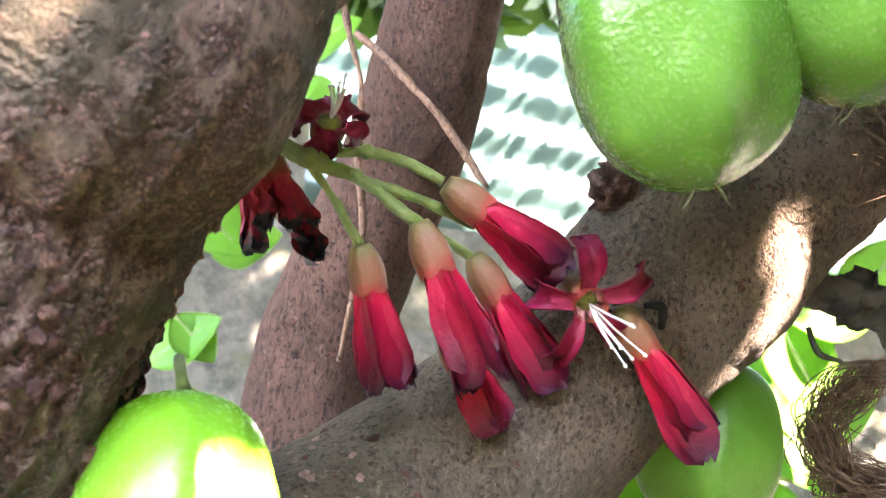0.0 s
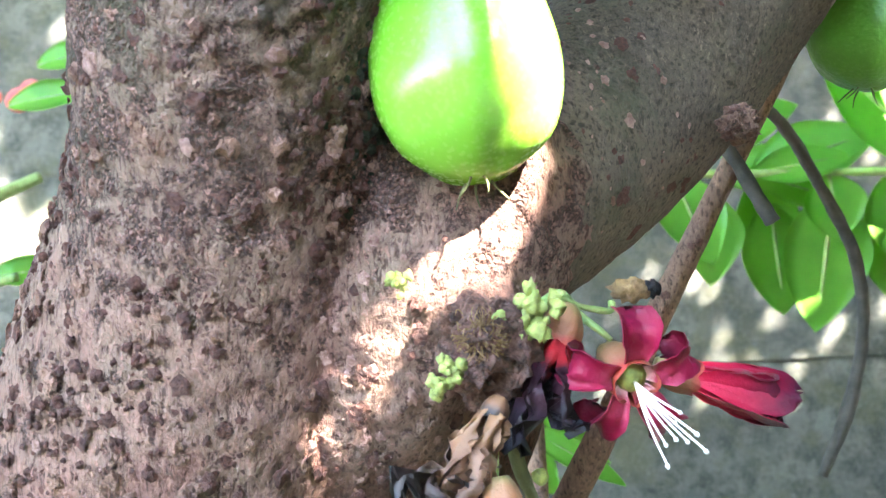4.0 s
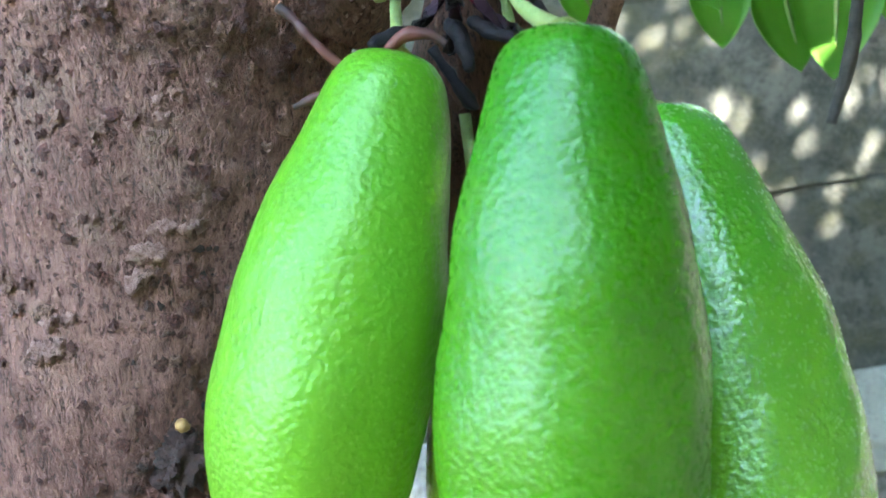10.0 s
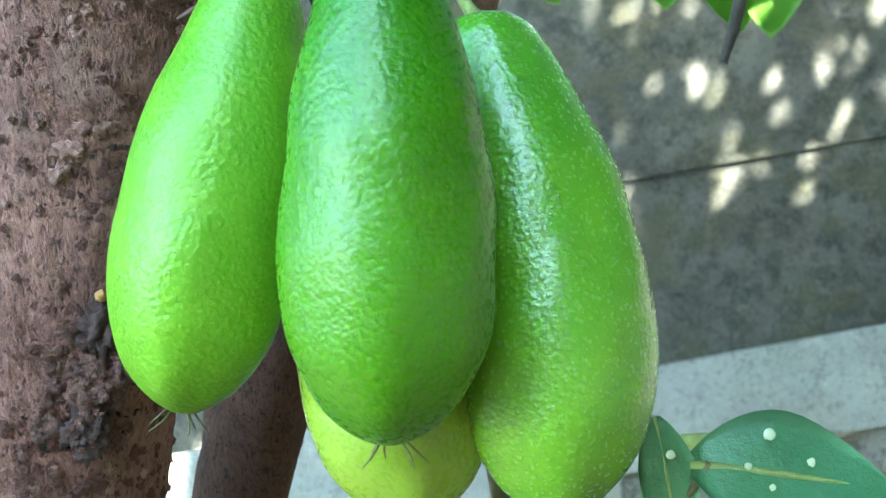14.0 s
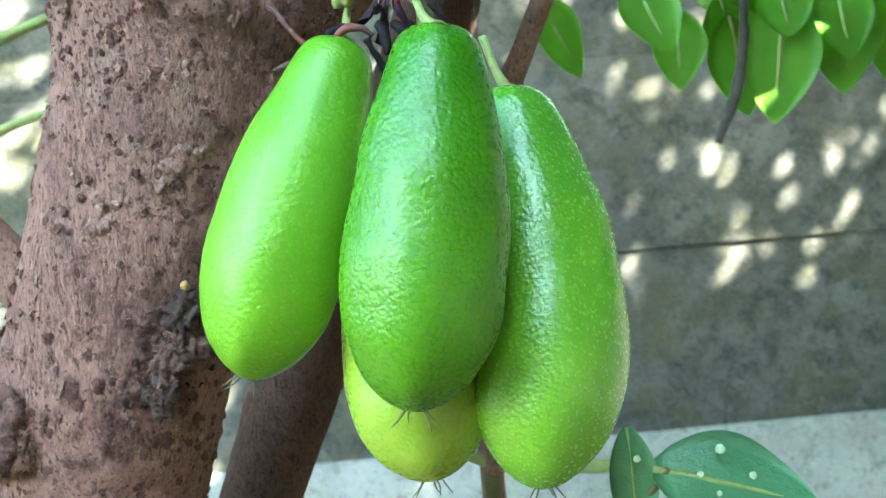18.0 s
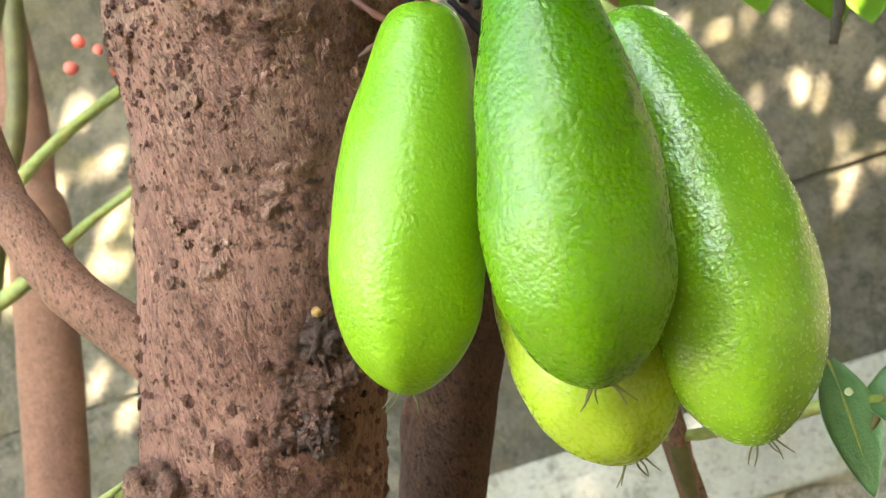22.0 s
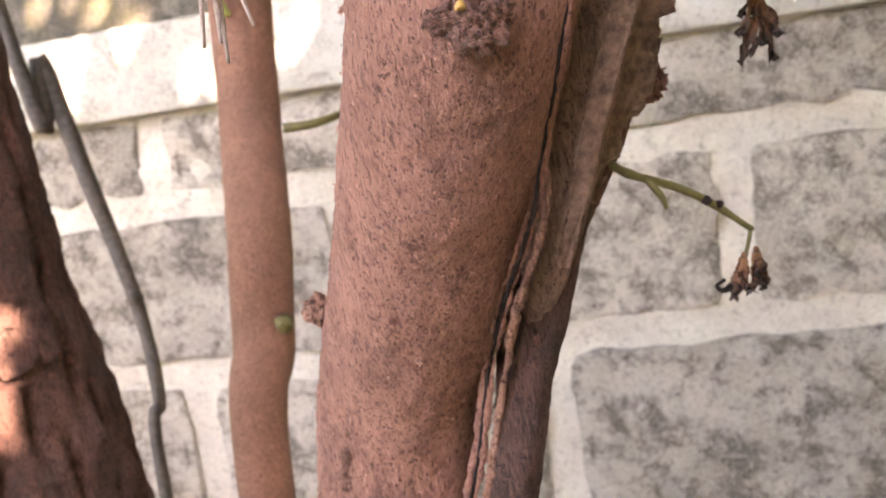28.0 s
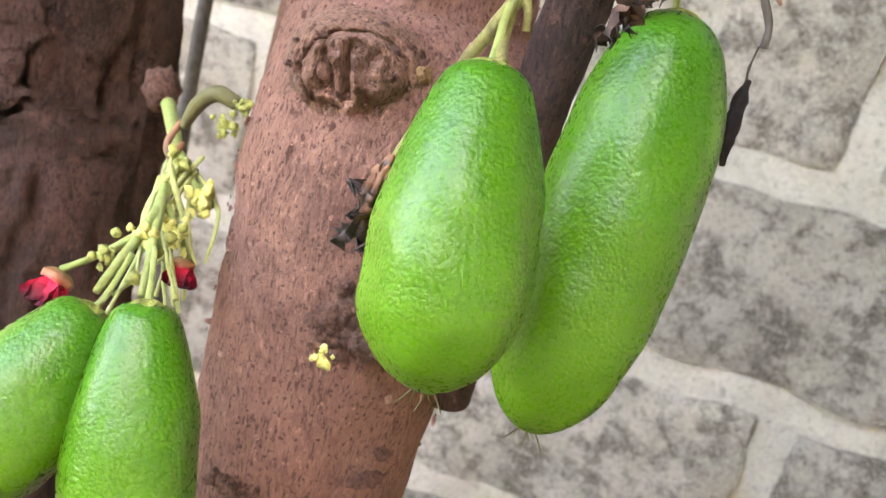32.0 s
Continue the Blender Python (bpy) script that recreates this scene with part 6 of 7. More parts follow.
lumps("black_bud", [((0.0078, 0.2410, 0.9477), 0.0016), ((0.0161, 0.2432, 0.9399), 0.0013), ((0.0147, 0.2454, 0.9492), 0.0009), ((0.0101, 0.2426, 0.9462), 0.0008)], BLACK, c3, "black dried bud", sub=2, rough=0.5)

# ---- hanging twig with shrivelled flowers ----
c4 = thing("dry_flower_twig", (-0.0192, 0.2543, 0.8826), "thin yellow-green twig with two shrivelled flowers", "twig")
stalk(c4, (-0.0205, 0.2490, 0.8844, 0.0010), (-0.0139, 0.2518, 0.8789, 0.0010), (-0.0046, 0.2565, 0.8741, 0.0009), (0.0024, 0.2606, 0.8692, 0.0009), (0.0112, 0.2655, 0.8608, 0.0006), material=STEM_OLIVE)
stalk(c4, (-0.0110, 0.2534, 0.8778, 0.0008), (-0.0077, 0.2523, 0.8731, 0.0007), (-0.0068, 0.2520, 0.8701, 0.0005), material=STEM_OLIVE)
stalk(c4, (0.0108, 0.2654, 0.8608, 0.0005), (0.0097, 0.2644, 0.8571, 0.0004), (0.0090, 0.2639, 0.8553, 0.0005), material=STEM_OLIVE)
flower(c4, (0.0088, 0.2639, 0.8560), (0.0063, 0.2613, 0.8461), 0.0015, 0.3, "dry")
flower(c4, (0.0115, 0.2669, 0.8566), (0.0118, 0.2649, 0.8462), 0.0014, 1.3, "dry")
tube("black_hook", [(0.0067, 0.2622, 0.8499, 0.0005), (0.0036, 0.2610, 0.8481, 0.0006), (0.0018, 0.2608, 0.8494, 0.0005), (0.0038, 0.2615, 0.8506, 0.0004)], BLACK, c4, "black curled petal", sides=6)
lumps("dry_node", [((0.0018, 0.2595, 0.8698), 0.0011), ((0.0046, 0.2610, 0.8684), 0.0009), ((-0.0183, 0.2505, 0.8834), 0.0012), ((-0.0172, 0.2504, 0.8869), 0.0010)], BLACK, c4, "dark dry node", sub=2, rough=0.7)

# ---- stalks and dry remains over the low fruits ----
c5 = thing("fruit_stalk", (-0.0530, 0.2320, 0.7996), "branched green fruit stalk with dry brown remains", "stalk")
stalk(c5, (-0.0531, 0.2332, 0.8005, 0.0012), (-0.0563, 0.2252, 0.7898, 0.0013), (-0.0589, 0.2171, 0.7782, 0.0012), (-0.0668, 0.2174, 0.7635, 0.0009), (-0.0716, 0.2145, 0.7497, 0.0007), material=STEM_YELLOW)
stalk(c5, (-0.0578, 0.2174, 0.7781, 0.0008), (-0.0566, 0.2161, 0.7761, 0.0007), (-0.0562, 0.2156, 0.7739, 0.0006), material=STEM_YELLOW)
stalk(c5, (-0.0593, 0.2167, 0.7772, 0.0009), (-0.0573, 0.2094, 0.7718, 0.0008), (-0.0553, 0.2052, 0.7700, 0.0008), material=STEM_YELLOW)
stalk(c5, (-0.0386, 0.2404, 0.7958, 0.0006), (-0.0314, 0.2411, 0.7908, 0.0008), (-0.0261, 0.2406, 0.7832, 0.0007), (-0.0253, 0.2396, 0.7785, 0.0007), material=TWIG_DARK)
stalk(c5, (-0.0288, 0.2411, 0.7876, 0.0006), (-0.0265, 0.2415, 0.7869, 0.0006), (-0.0248, 0.2416, 0.7853, 0.0004), material=TWIG)
stalk(c5, (-0.0260, 0.2395, 0.7786, 0.0002), (-0.0264, 0.2384, 0.7752, 0.0002), (-0.0261, 0.2377, 0.7723, 0.0004), material=TWIG_DARK)
tube("black_pod", [(-0.0260, 0.2381, 0.7734, 0.0005), (-0.0261, 0.2370, 0.7694, 0.0012), (-0.0260, 0.2355, 0.7636, 0.0012), (-0.0257, 0.2346, 0.7599, 0.0005)], BLACK, c5, "black dried bud", sides=10, rough=bark_rough(0.0004, 2.0))
for k, (a, b) in enumerate([((-0.0495, 0.2364, 0.8007), (-0.0473, 0.2329, 0.7930)), ((-0.0459, 0.2393, 0.7997), (-0.0511, 0.2342, 0.7940)), ((-0.0414, 0.2402, 0.7979), (-0.0398, 0.2364, 0.7902)),
                            ((-0.0515, 0.2347, 0.7963), (-0.0539, 0.2294, 0.7870)), ((-0.0399, 0.2350, 0.7931), (-0.0418, 0.2270, 0.7812)), ((-0.0385, 0.2377, 0.7935), (-0.0448, 0.2288, 0.7831))]):
    flower(c5, a, b, 0.0021, k * 1.1, "dry")
flower(c5, (-0.0399, 0.2183, 0.7865), (-0.0439, 0.2122, 0.7761), 0.0018, 1.1, "dry")
flower(c5, (-0.0711, 0.2128, 0.7512), (-0.0732, 0.2060, 0.7378), 0.0018, 2.1, "dry", label="dry brown flower against the trunk")
lump("dry_bud", (-0.0709, 0.2179, 0.7634), 0.0012, FUZZ, c5, "dry brown bud", rough=0.7)

# ---- flower stalks between the two trunks ----
c6 = thing("flower_cluster", (-0.1618, 0.2915, 0.7328), "pale green branched flower stalks with a few red buds", "flowers", "flower clusters")
lump("stub", (-0.1741, 0.3072, 0.7263), 0.0055, CRUST, c6, "orange-brown stub", rough=0.4, flat=(0.8, 1, 1))
stalk(c6, (-0.1605, 0.2897, 0.7276, 0.00180), (-0.1346, 0.2541, 0.7286, 0.00150), (-0.1179, 0.2257, 0.7266, 0.00120), (-0.1140, 0.2155, 0.7248, 0.00105), (-0.1127, 0.2026, 0.7169, 0.00075))
stalk(c6, (-0.1268, 0.2402, 0.7292, 0.00090), (-0.1120, 0.2161, 0.7251, 0.00090), (-0.1056, 0.2049, 0.7180, 0.00075))
stalk(c6, (-0.1282, 0.2456, 0.7302, 0.00120), (-0.1173, 0.2370, 0.7275, 0.00105), (-0.1137, 0.2373, 0.7250, 0.00090))
stalk(c6, (-0.1135, 0.2156, 0.7248, 0.00090), (-0.1180, 0.2107, 0.7201, 0.00075), (-0.1233, 0.2070, 0.7163, 0.00060))
stalk(c6, (-0.1169, 0.2260, 0.7267, 0.00075), (-0.1121, 0.2256, 0.7206, 0.00075), (-0.1106, 0.2252, 0.7180, 0.00060))
stalk(c6, (-0.1179, 0.2470, 0.7431, 0.00150), (-0.1223, 0.2461, 0.7441, 0.00165), (-0.1267, 0.2469, 0.7404, 0.00150), (-0.1288, 0.2470, 0.7355, 0.00105), material=STEM_OLIVE)
flower(c6, (-0.1228, 0.2070, 0.7160), (-0.1238, 0.2027, 0.7101), 0.0032, 0.3)
flower(c6, (-0.1109, 0.2252, 0.7184), (-0.1106, 0.2237, 0.7131), 0.0024, 1.3)
flower(c6, (-0.1006, 0.2024, 0.7191), (-0.0967, 0.1978, 0.7147), 0.0012, 0.6, "dry", petals=3)
flower(c6, (-0.1071, 0.1980, 0.7108), (-0.1096, 0.1942, 0.7078), 0.0014, 0.9, "dry", petals=3)
for k, (a, b, c) in enumerate([((-0.1296, 0.2471, 0.7364), (-0.1297, 0.2433, 0.7314), (-0.1237, 0.2417, 0.7274)), ((-0.1281, 0.2463, 0.7324), (-0.1269, 0.2409, 0.7280), (-0.1220, 0.2379, 0.7208))]):
    tube("dry_tendril", [(*a, 0.0007), (*b, 0.0008), (*c, 0.0004)], PETAL_DRY, c6, "dry brown tendril", sides=6)
lumps("pale_bud", [((-0.1182, 0.2138, 0.7232), 0.0009), ((-0.1093, 0.2167, 0.7246), 0.0011), ((-0.1105, 0.2155, 0.7216), 0.0010), ((-0.1191, 0.2092, 0.7197), 0.0008), ((-0.1104, 0.2220, 0.7250), 0.0010), ((-0.1094, 0.2075, 0.7192), 0.0012)], BUD, c6, "pale green bud", sub=2, rough=0.4)

rnd = random.Random(19)
for k in range(18):
    a = Vector((-0.1215 + rnd.uniform(-0.004, 0.004), 0.2370 + rnd.uniform(-0.005, 0.005), 0.7300 + rnd.uniform(-0.003, 0.003)))
    b = Vector((-0.1125 + rnd.gauss(0, 0.005), 0.2200 + rnd.gauss(0, 0.007), 0.7130 + rnd.gauss(0, 0.004)))
    c = (a + b) / 2 + Vector((rnd.gauss(0, 0.002), rnd.gauss(0, 0.002), rnd.gauss(0.001, 0.002)))
    stalk(c6, (*a, 0.0006), (*c, 0.0005), (*b, 0.0004), material=STEM_PALE)
for k, (at, r) in enumerate([((-0.1148, 0.2340, 0.7260), 0.0024), ((-0.1217, 0.2365, 0.7299), 0.0022), ((-0.1126, 0.2135, 0.7241), 0.0020), ((-0.1167, 0.2102, 0.7207), 0.0018), ((-0.1119, 0.2230, 0.7229), 0.0022), ((-0.1130, 0.2412, 0.7443), 0.0016)]):
    bud_tuft(at, r, 14, BUD if k % 2 else YELLOWBUD, "tuft of pale green buds on branched stalks", 30 + k)

# ---- neighbouring stems ----
big = thing("dark_tree", (-0.2460, 0.3641, 0.0000), "old dark red-brown tree trunk with peeling bark", "tree")
tube("trunk", [(-0.2292, 0.3401, 0.0000, 0.0500), (-0.2450, 0.3414, 0.5979, 0.0420), (-0.2525, 0.3577, 0.6917, 0.0430), (-0.2525, 0.3433, 0.7893, 0.0430), (-0.2661, 0.3412, 0.8570, 0.0450), (-0.2781, 0.3486, 0.9381, 0.0450), (-0.3106, 0.3792, 1.1387, 0.0400)],
     BARK_OLD, big, "dark red-brown trunk", steps=40, sides=130, rough=bark_rough(0.002, 0.8, 2.6))


def plates(parent, rows, count, seed, material, label):
    """Ragged plates of peeling bark that lie on a trunk."""
    rnd = random.Random(seed)
    pts = spline([(*r,) for r in rows], 30)
    for k in range(count):
        i = rnd.randrange(0, len(pts) - 12)
        long = rnd.randrange(5, 12)
        a0, wide = rnd.uniform(-1.3, 1.3), rnd.uniform(0.12, 0.35)
        grid = []
        for u in range(long + 1):
            p, q = pts[i + u], pts[i + u + 1]
            d = (Vector(q[:3]) - Vector(p[:3])).normalized()
            front = Vector((0, -1, 0))
            front = (front - d * front.dot(d)).normalized()
            side = d.cross(front)
            row = []
            for j in range(7):
                w = wide * (0.35 + 0.65 * math.sin(math.pi * (u + 0.6) / (long + 1.2))) * (1 + 0.5 * noise.noise(Vector((k, u * 0.8, j))))
                a = a0 + w * (j / 3 - 1) + 0.08 * noise.noise(Vector((u * 0.6, k, 0)))
                row.append(Vector(p[:3]) + (front * math.cos(a) + side * math.sin(a)) * (p[3] + 0.0016 + 0.0022 * noise.noise(Vector((u * 0.7, j * 0.6, k)))))
            grid.append(row)
        v, f, run = sheet_data(grid, 0.0012)
        put("bark_plate", mesh_of("bark_plate", v, f, run), material, parent, label)


DARK_ROWS = [(-0.2450, 0.3414, 0.5979, 0.0420), (-0.2525, 0.3577, 0.6917, 0.0430), (-0.2525, 0.3433, 0.7893, 0.0430), (-0.2661, 0.3412, 0.8570, 0.0450)]
plates(big, DARK_ROWS, 60, 3, BARK_OLD, "peeling plate of red-brown bark")
pale = thing("young_tree", (-0.1999, 0.4685, 0.0000), "slender young tree with smooth tan bark", "tree")
tube("trunk", [(-0.2027, 0.4355, 0.0000, 0.0160), (-0.2048, 0.4413, 0.6803, 0.0124), (-0.2041, 0.4722, 0.8009, 0.0144), (-0.1999, 0.4785, 0.8489, 0.0147), (-0.2139, 0.5285, 0.9095, 0.0153), (-0.2082, 0.5443, 1.0195, 0.0158), (-0.2053, 0.5683, 1.0802, 0.0164), (-0.1860, 0.5715, 1.2049, 0.0169), (-0.1933, 0.5840, 1.2261, 0.0165), (-0.1838, 0.5867, 1.3084, 0.0135), (-0.1817, 0.5815, 1.5684, 0.0121)],
     BARK_PALE, pale, "smooth tan stem", steps=10, sides=28, rough=bark_rough(0.0005))
stalk(pale, (-0.2134, 0.5203, 0.9484, 0.0021), (-0.2188, 0.5101, 0.9738, 0.0016), (-0.2193, 0.5012, 1.0026, 0.0015), (-0.2201, 0.4927, 1.0405, 0.0015), label="thin green shoot")
stalk(pale, (-0.1843, 0.4912, 0.8923, 0.0023), (-0.1704, 0.4949, 0.8922, 0.0021), (-0.1606, 0.5085, 0.8945, 0.0018), material=STEM_OLIVE, label="thin green shoot")
lump("bud_scar", (-0.1873, 0.4582, 0.8085), 0.004, STEM_OLIVE, pale, "small green bud", rough=0.5)
bent = thing("bent_stem", (-0.2974, 0.5220, 0.0000), "thin bent grey-brown stem", "stem")
tube("stem", [(-0.2959, 0.5223, 0.0000, 0.0080), (-0.2992, 0.5226, 0.6719, 0.0037), (-0.3003, 0.5391, 0.7576, 0.0037), (-0.3072, 0.5476, 0.8102, 0.0040), (-0.3270, 0.5565, 0.8830, 0.0049), (-0.3447, 0.5642, 0.9463, 0.0049), (-0.3427, 0.5513, 0.9094, 0.0048), (-0.3570, 0.5525, 0.9939, 0.0042), (-0.3796, 0.5576, 1.1950, 0.0042)], TWIG_DARK, bent, steps=8, sides=12, rough=bark_rough(0.0004, 1.5))
lump("node", (-0.3066, 0.5460, 0.8121), 0.0046, TWIG_DARK, bent, "swollen node", rough=0.4)
dry = thing("dry_stick", (-0.0706, 0.1677, 0.9554), "hanging grey dry stick with a frayed end", "stick")
tube("stick", [(-0.0483, 0.1728, 1.0837, 0.0009), (-0.0482, 0.1674, 1.0603, 0.0008), (-0.0522, 0.1654, 1.0350, 0.0009), (-0.0583, 0.1641, 0.9992, 0.0009), (-0.0672, 0.1651, 0.9688, 0.0009), (-0.0684, 0.1637, 0.9544, 0.0012)], TWIG_GREY, dry, "grey stick", steps=8, sides=12, rough=bark_rough(0.0002, 1.5))
for a, b in [((-0.0645, 0.1648, 0.9330), (-0.0612, 0.1653, 0.9194)), ((-0.0681, 0.1652, 0.9322), (-0.0701, 0.1657, 0.9173)), ((-0.0668, 0.1656, 0.9293), (-0.0674, 0.1662, 0.9175)), ((-0.0667, 0.1667, 0.9282), (-0.0677, 0.1684, 0.9145))]:
    tube("splinter", [(-0.0684, 0.1637, 0.9544, 0.0007), (-0.0679, 0.1647, 0.9406, 0.0007), (*a, 0.0006), (*b, 0.0003)], TWIG_GREY, dry, "frayed splinter", sides=6)
green = thing("green_shoot", (-0.1908, 0.3684, 1.0639), "dark green upright shoot with side stems", "stem")
tube("stem", [(-0.2172, 0.3706, 1.0273, 0.0032), (-0.1901, 0.3682, 1.0658, 0.0034), (-0.1671, 0.3671, 1.0932, 0.0036), (-0.1407, 0.3649, 1.1298, 0.0036), (-0.1257, 0.3731, 1.1793, 0.0035), (-0.0967, 0.3641, 1.2343, 0.0033), (-0.0656, 0.3531, 1.2995, 0.0031)], STEM_OLIVE, green, "olive-green stem", steps=8, sides=12)
stalk(green, (-0.1331, 0.3774, 1.1557, 0.0029), (-0.1177, 0.3774, 1.1608, 0.0027), (-0.0926, 0.3857, 1.1789, 0.0023), (-0.0650, 0.4041, 1.1989, 0.0020))
stalk(green, (-0.1679, 0.4351, 1.1342, 0.0035), (-0.1453, 0.4346, 1.1405, 0.0035), (-0.1185, 0.4519, 1.1623, 0.0023), (-0.0844, 0.4508, 1.1736, 0.0018))
stalk(green, (-0.1632, 0.4362, 1.1291, 0.0045), (-0.1465, 0.4298, 1.1675, 0.0045), (-0.1245, 0.4228, 1.2105, 0.0045), (-0.1093, 0.4130, 1.2686, 0.0045), material=STEM_OLIVE)
leaf(green, (-0.0947, 0.4505, 1.1740), (-0.0631, 0.4607, 1.1785), 0.013, (0, -1, 0.3))
leaf(green, (-0.0941, 0.4680, 1.2470), (-0.0583, 0.4679, 1.2536), 0.014, (0, -1, 0.3))
leaf(green, (-0.0824, 0.4656, 1.2627), (-0.0548, 0.4652, 1.2695), 0.014, (0, -1, 0.4))
lumps("red_bud", [((-0.1207, 0.5134, 1.2733), 0.0032), ((-0.1284, 0.5152, 1.2619), 0.0034), ((-0.1127, 0.5149, 1.2665), 0.0028), ((-0.1335, 0.6248, 1.3028), 0.007), ((-0.1269, 0.6233, 1.3084), 0.006)], PINKBLUR, green, "small red flower bud", sub=2)

# ---- twigs at the limb ----
twig = thing("brown_twig", (0.1097, 0.1993, 1.1538), "slanting brown twig with dark side twigs and leaflets", "twig")
tube("twig", [(0.1228, 0.2048, 1.1764, 0.0022), (0.1105, 0.2010, 1.1555, 0.0021), (0.0997, 0.2064, 1.1354, 0.0022), (0.0901, 0.2124, 1.1172, 0.0024), (0.0793, 0.2200, 1.0957, 0.0027), (0.0719, 0.2260, 1.0824, 0.0029), (0.0652, 0.2026, 1.0810, 0.0032), (0.0604, 0.2081, 1.0722, 0.0030)], TWIG, twig, "brown twig", steps=8, sides=18, rough=bark_rough(0.0003))
tube("side_twig", [(0.1094, 0.2044, 1.1538, 0.0012), (0.1203, 0.2190, 1.1533, 0.0012), (0.1337, 0.2348, 1.1440, 0.0013), (0.1440, 0.2463, 1.1320, 0.0013), (0.1470, 0.2538, 1.1174, 0.0013), (0.1450, 0.2618, 1.1012, 0.0015), (0.1389, 0.2646, 1.0880, 0.0012)], TWIG_DARK, twig, "dark drooping side twig", steps=8, sides=10, rough=bark_rough(0.0003, 2.0))
tube("side_twig", [(0.0976, 0.1981, 1.1494, 0.0012), (0.1031, 0.1997, 1.1414, 0.0014), (0.1087, 0.2016, 1.1316, 0.0014)], TWIG_DARK, twig, "short dark stub", steps=6, sides=10, rough=bark_rough(0.0003, 2.0))
thin = thing("slender_sapling", (0.0681, 0.2581, 0.0000), "thin grey-brown stem with peeling green bark", "stem")
tube("stem", [(0.0713, 0.2695, 0.0000, 0.0050), (0.0689, 0.2571, 0.9595, 0.0030), (0.0687, 0.2501, 0.9843, 0.0027), (0.0681, 0.2428, 1.0049, 0.0024), (0.0692, 0.2379, 1.0195, 0.0020), (0.0761, 0.2670, 1.0896, 0.0025), (0.0759, 0.2756, 1.1295, 0.0026), (0.0736, 0.2838, 1.1807, 0.0023)], TWIG, thin, "grey-brown stem", steps=8, sides=14, rough=bark_rough(0.0004, 1.5))
stalk(thin, (0.0629, 0.2390, 1.0119, 0.0013), (0.0703, 0.2370, 1.0090, 0.0013), (0.0815, 0.2330, 1.0076, 0.0014), (0.0958, 0.2290, 1.0069, 0.0016), (0.1139, 0.2203, 1.0057, 0.0013), label="green side shoot")
tube("green_bark", [(0.0688, 0.2365, 1.0187, 0.0012), (0.0682, 0.2378, 1.0120, 0.0018), (0.0674, 0.2409, 1.0016, 0.0019), (0.0675, 0.2430, 0.9960, 0.0011)], STEM_OLIVE, thin, "patch of bare green bark", steps=6, sides=12, rough=bark_rough(0.0004, 1.5))

vine = thing("thin_vine", (0.0683, 0.1964, 1.2001), "thin pale dry vine hanging behind the flowers", "vine")
tube("stem", [(0.0605, 0.1903, 1.2363, 0.0007), (0.0635, 0.1935, 1.2258, 0.0007), (0.0664, 0.1931, 1.2165, 0.0006), (0.0668, 0.1946, 1.2061, 0.0006), (0.0693, 0.1990, 1.1923, 0.0006), (0.0684, 0.2109, 1.1742, 0.0006)], TWIG, vine, "pale dry vine", steps=8, sides=8, rough=bark_rough(0.0003, 1.5))
tube("side_stem", [(0.0646, 0.1933, 1.2259, 0.0008), (0.0705, 0.1911, 1.2203, 0.0008), (0.0793, 0.1889, 1.2104, 0.0007), (0.0874, 0.1883, 1.1993, 0.0005)], TWIG, vine, "pale dry side vine", steps=8, sides=8, rough=bark_rough(0.0003, 1.5))

# ---- leaves ----
spray = thing("leaf_spray", (0.1456, 0.4318, 1.2027), "spray of bright green leaflets beside the wall", "leaves")
stalk(spray, (0.1307, 0.4313, 1.2033, 0.0015), (0.1629, 0.4326, 1.2012, 0.0017), (0.2001, 0.4338, 1.2004, 0.0017), (0.2621, 0.4356, 1.2002, 0.0015))
LEAFLETS = [
    ((0.1236, 0.4511, 1.2054), (0.1457, 0.4774, 1.1750), 0.025), ((0.1582, 0.4133, 1.1950), (0.1695, 0.4094, 1.1612), 0.027), ((0.2136, 0.4733, 1.2091), (0.2235, 0.4912, 1.1668), 0.032),
    ((0.1609, 0.4309, 1.2106), (0.2163, 0.4294, 1.2278), 0.026), ((0.1976, 0.4337, 1.2005), (0.2376, 0.4336, 1.2074), 0.017), ((0.1607, 0.4315, 1.2070), (0.1257, 0.4314, 1.2023), 0.016),
    ((0.2273, 0.4348, 1.1992), (0.2310, 0.4394, 1.1734), 0.026), ((0.2521, 0.4356, 1.1982), (0.2578, 0.4421, 1.1625), 0.03),
    ((0.2303, 0.3925, 1.2590), (0.2661, 0.4027, 1.2075), 0.035), ((0.2010, 0.4534, 1.2063), (0.2563, 0.4517, 1.1874), 0.02), ((0.2249, 0.4195, 1.2405), (0.2790, 0.4262, 1.1931), 0.04),
    ((0.2410, 0.3934, 1.2512), (0.2757, 0.3865, 1.2598), 0.03), ((0.2091, 0.4927, 1.2119), (0.2428, 0.4848, 1.2244), 0.022),
    ((0.0484, 0.5678, 1.4177), (0.0868, 0.5538, 1.4401), 0.03), ((0.0450, 0.4856, 1.3483), (0.0654, 0.4777, 1.3615), 0.022), ((0.0121, 0.4793, 1.2288), (0.0384, 0.4685, 1.2476), 0.022), ((0.0209, 0.4717, 1.2464), (0.0384, 0.4745, 1.2306), 0.02),
    ((0.0840, 0.3263, 1.1037), (0.1106, 0.3259, 1.0873), 0.008), ((0.0910, 0.3647, 1.1140), (0.1171, 0.3691, 1.0933), 0.008), ((0.0882, 0.3672, 1.0997), (0.1000, 0.3701, 1.0848), 0.012), ((0.0645, 0.3620, 1.1254), (0.0787, 0.3636, 1.1186), 0.012),
    ((0.0892, 0.4064, 1.0702), (0.0965, 0.4105, 1.0509), 0.012),
]
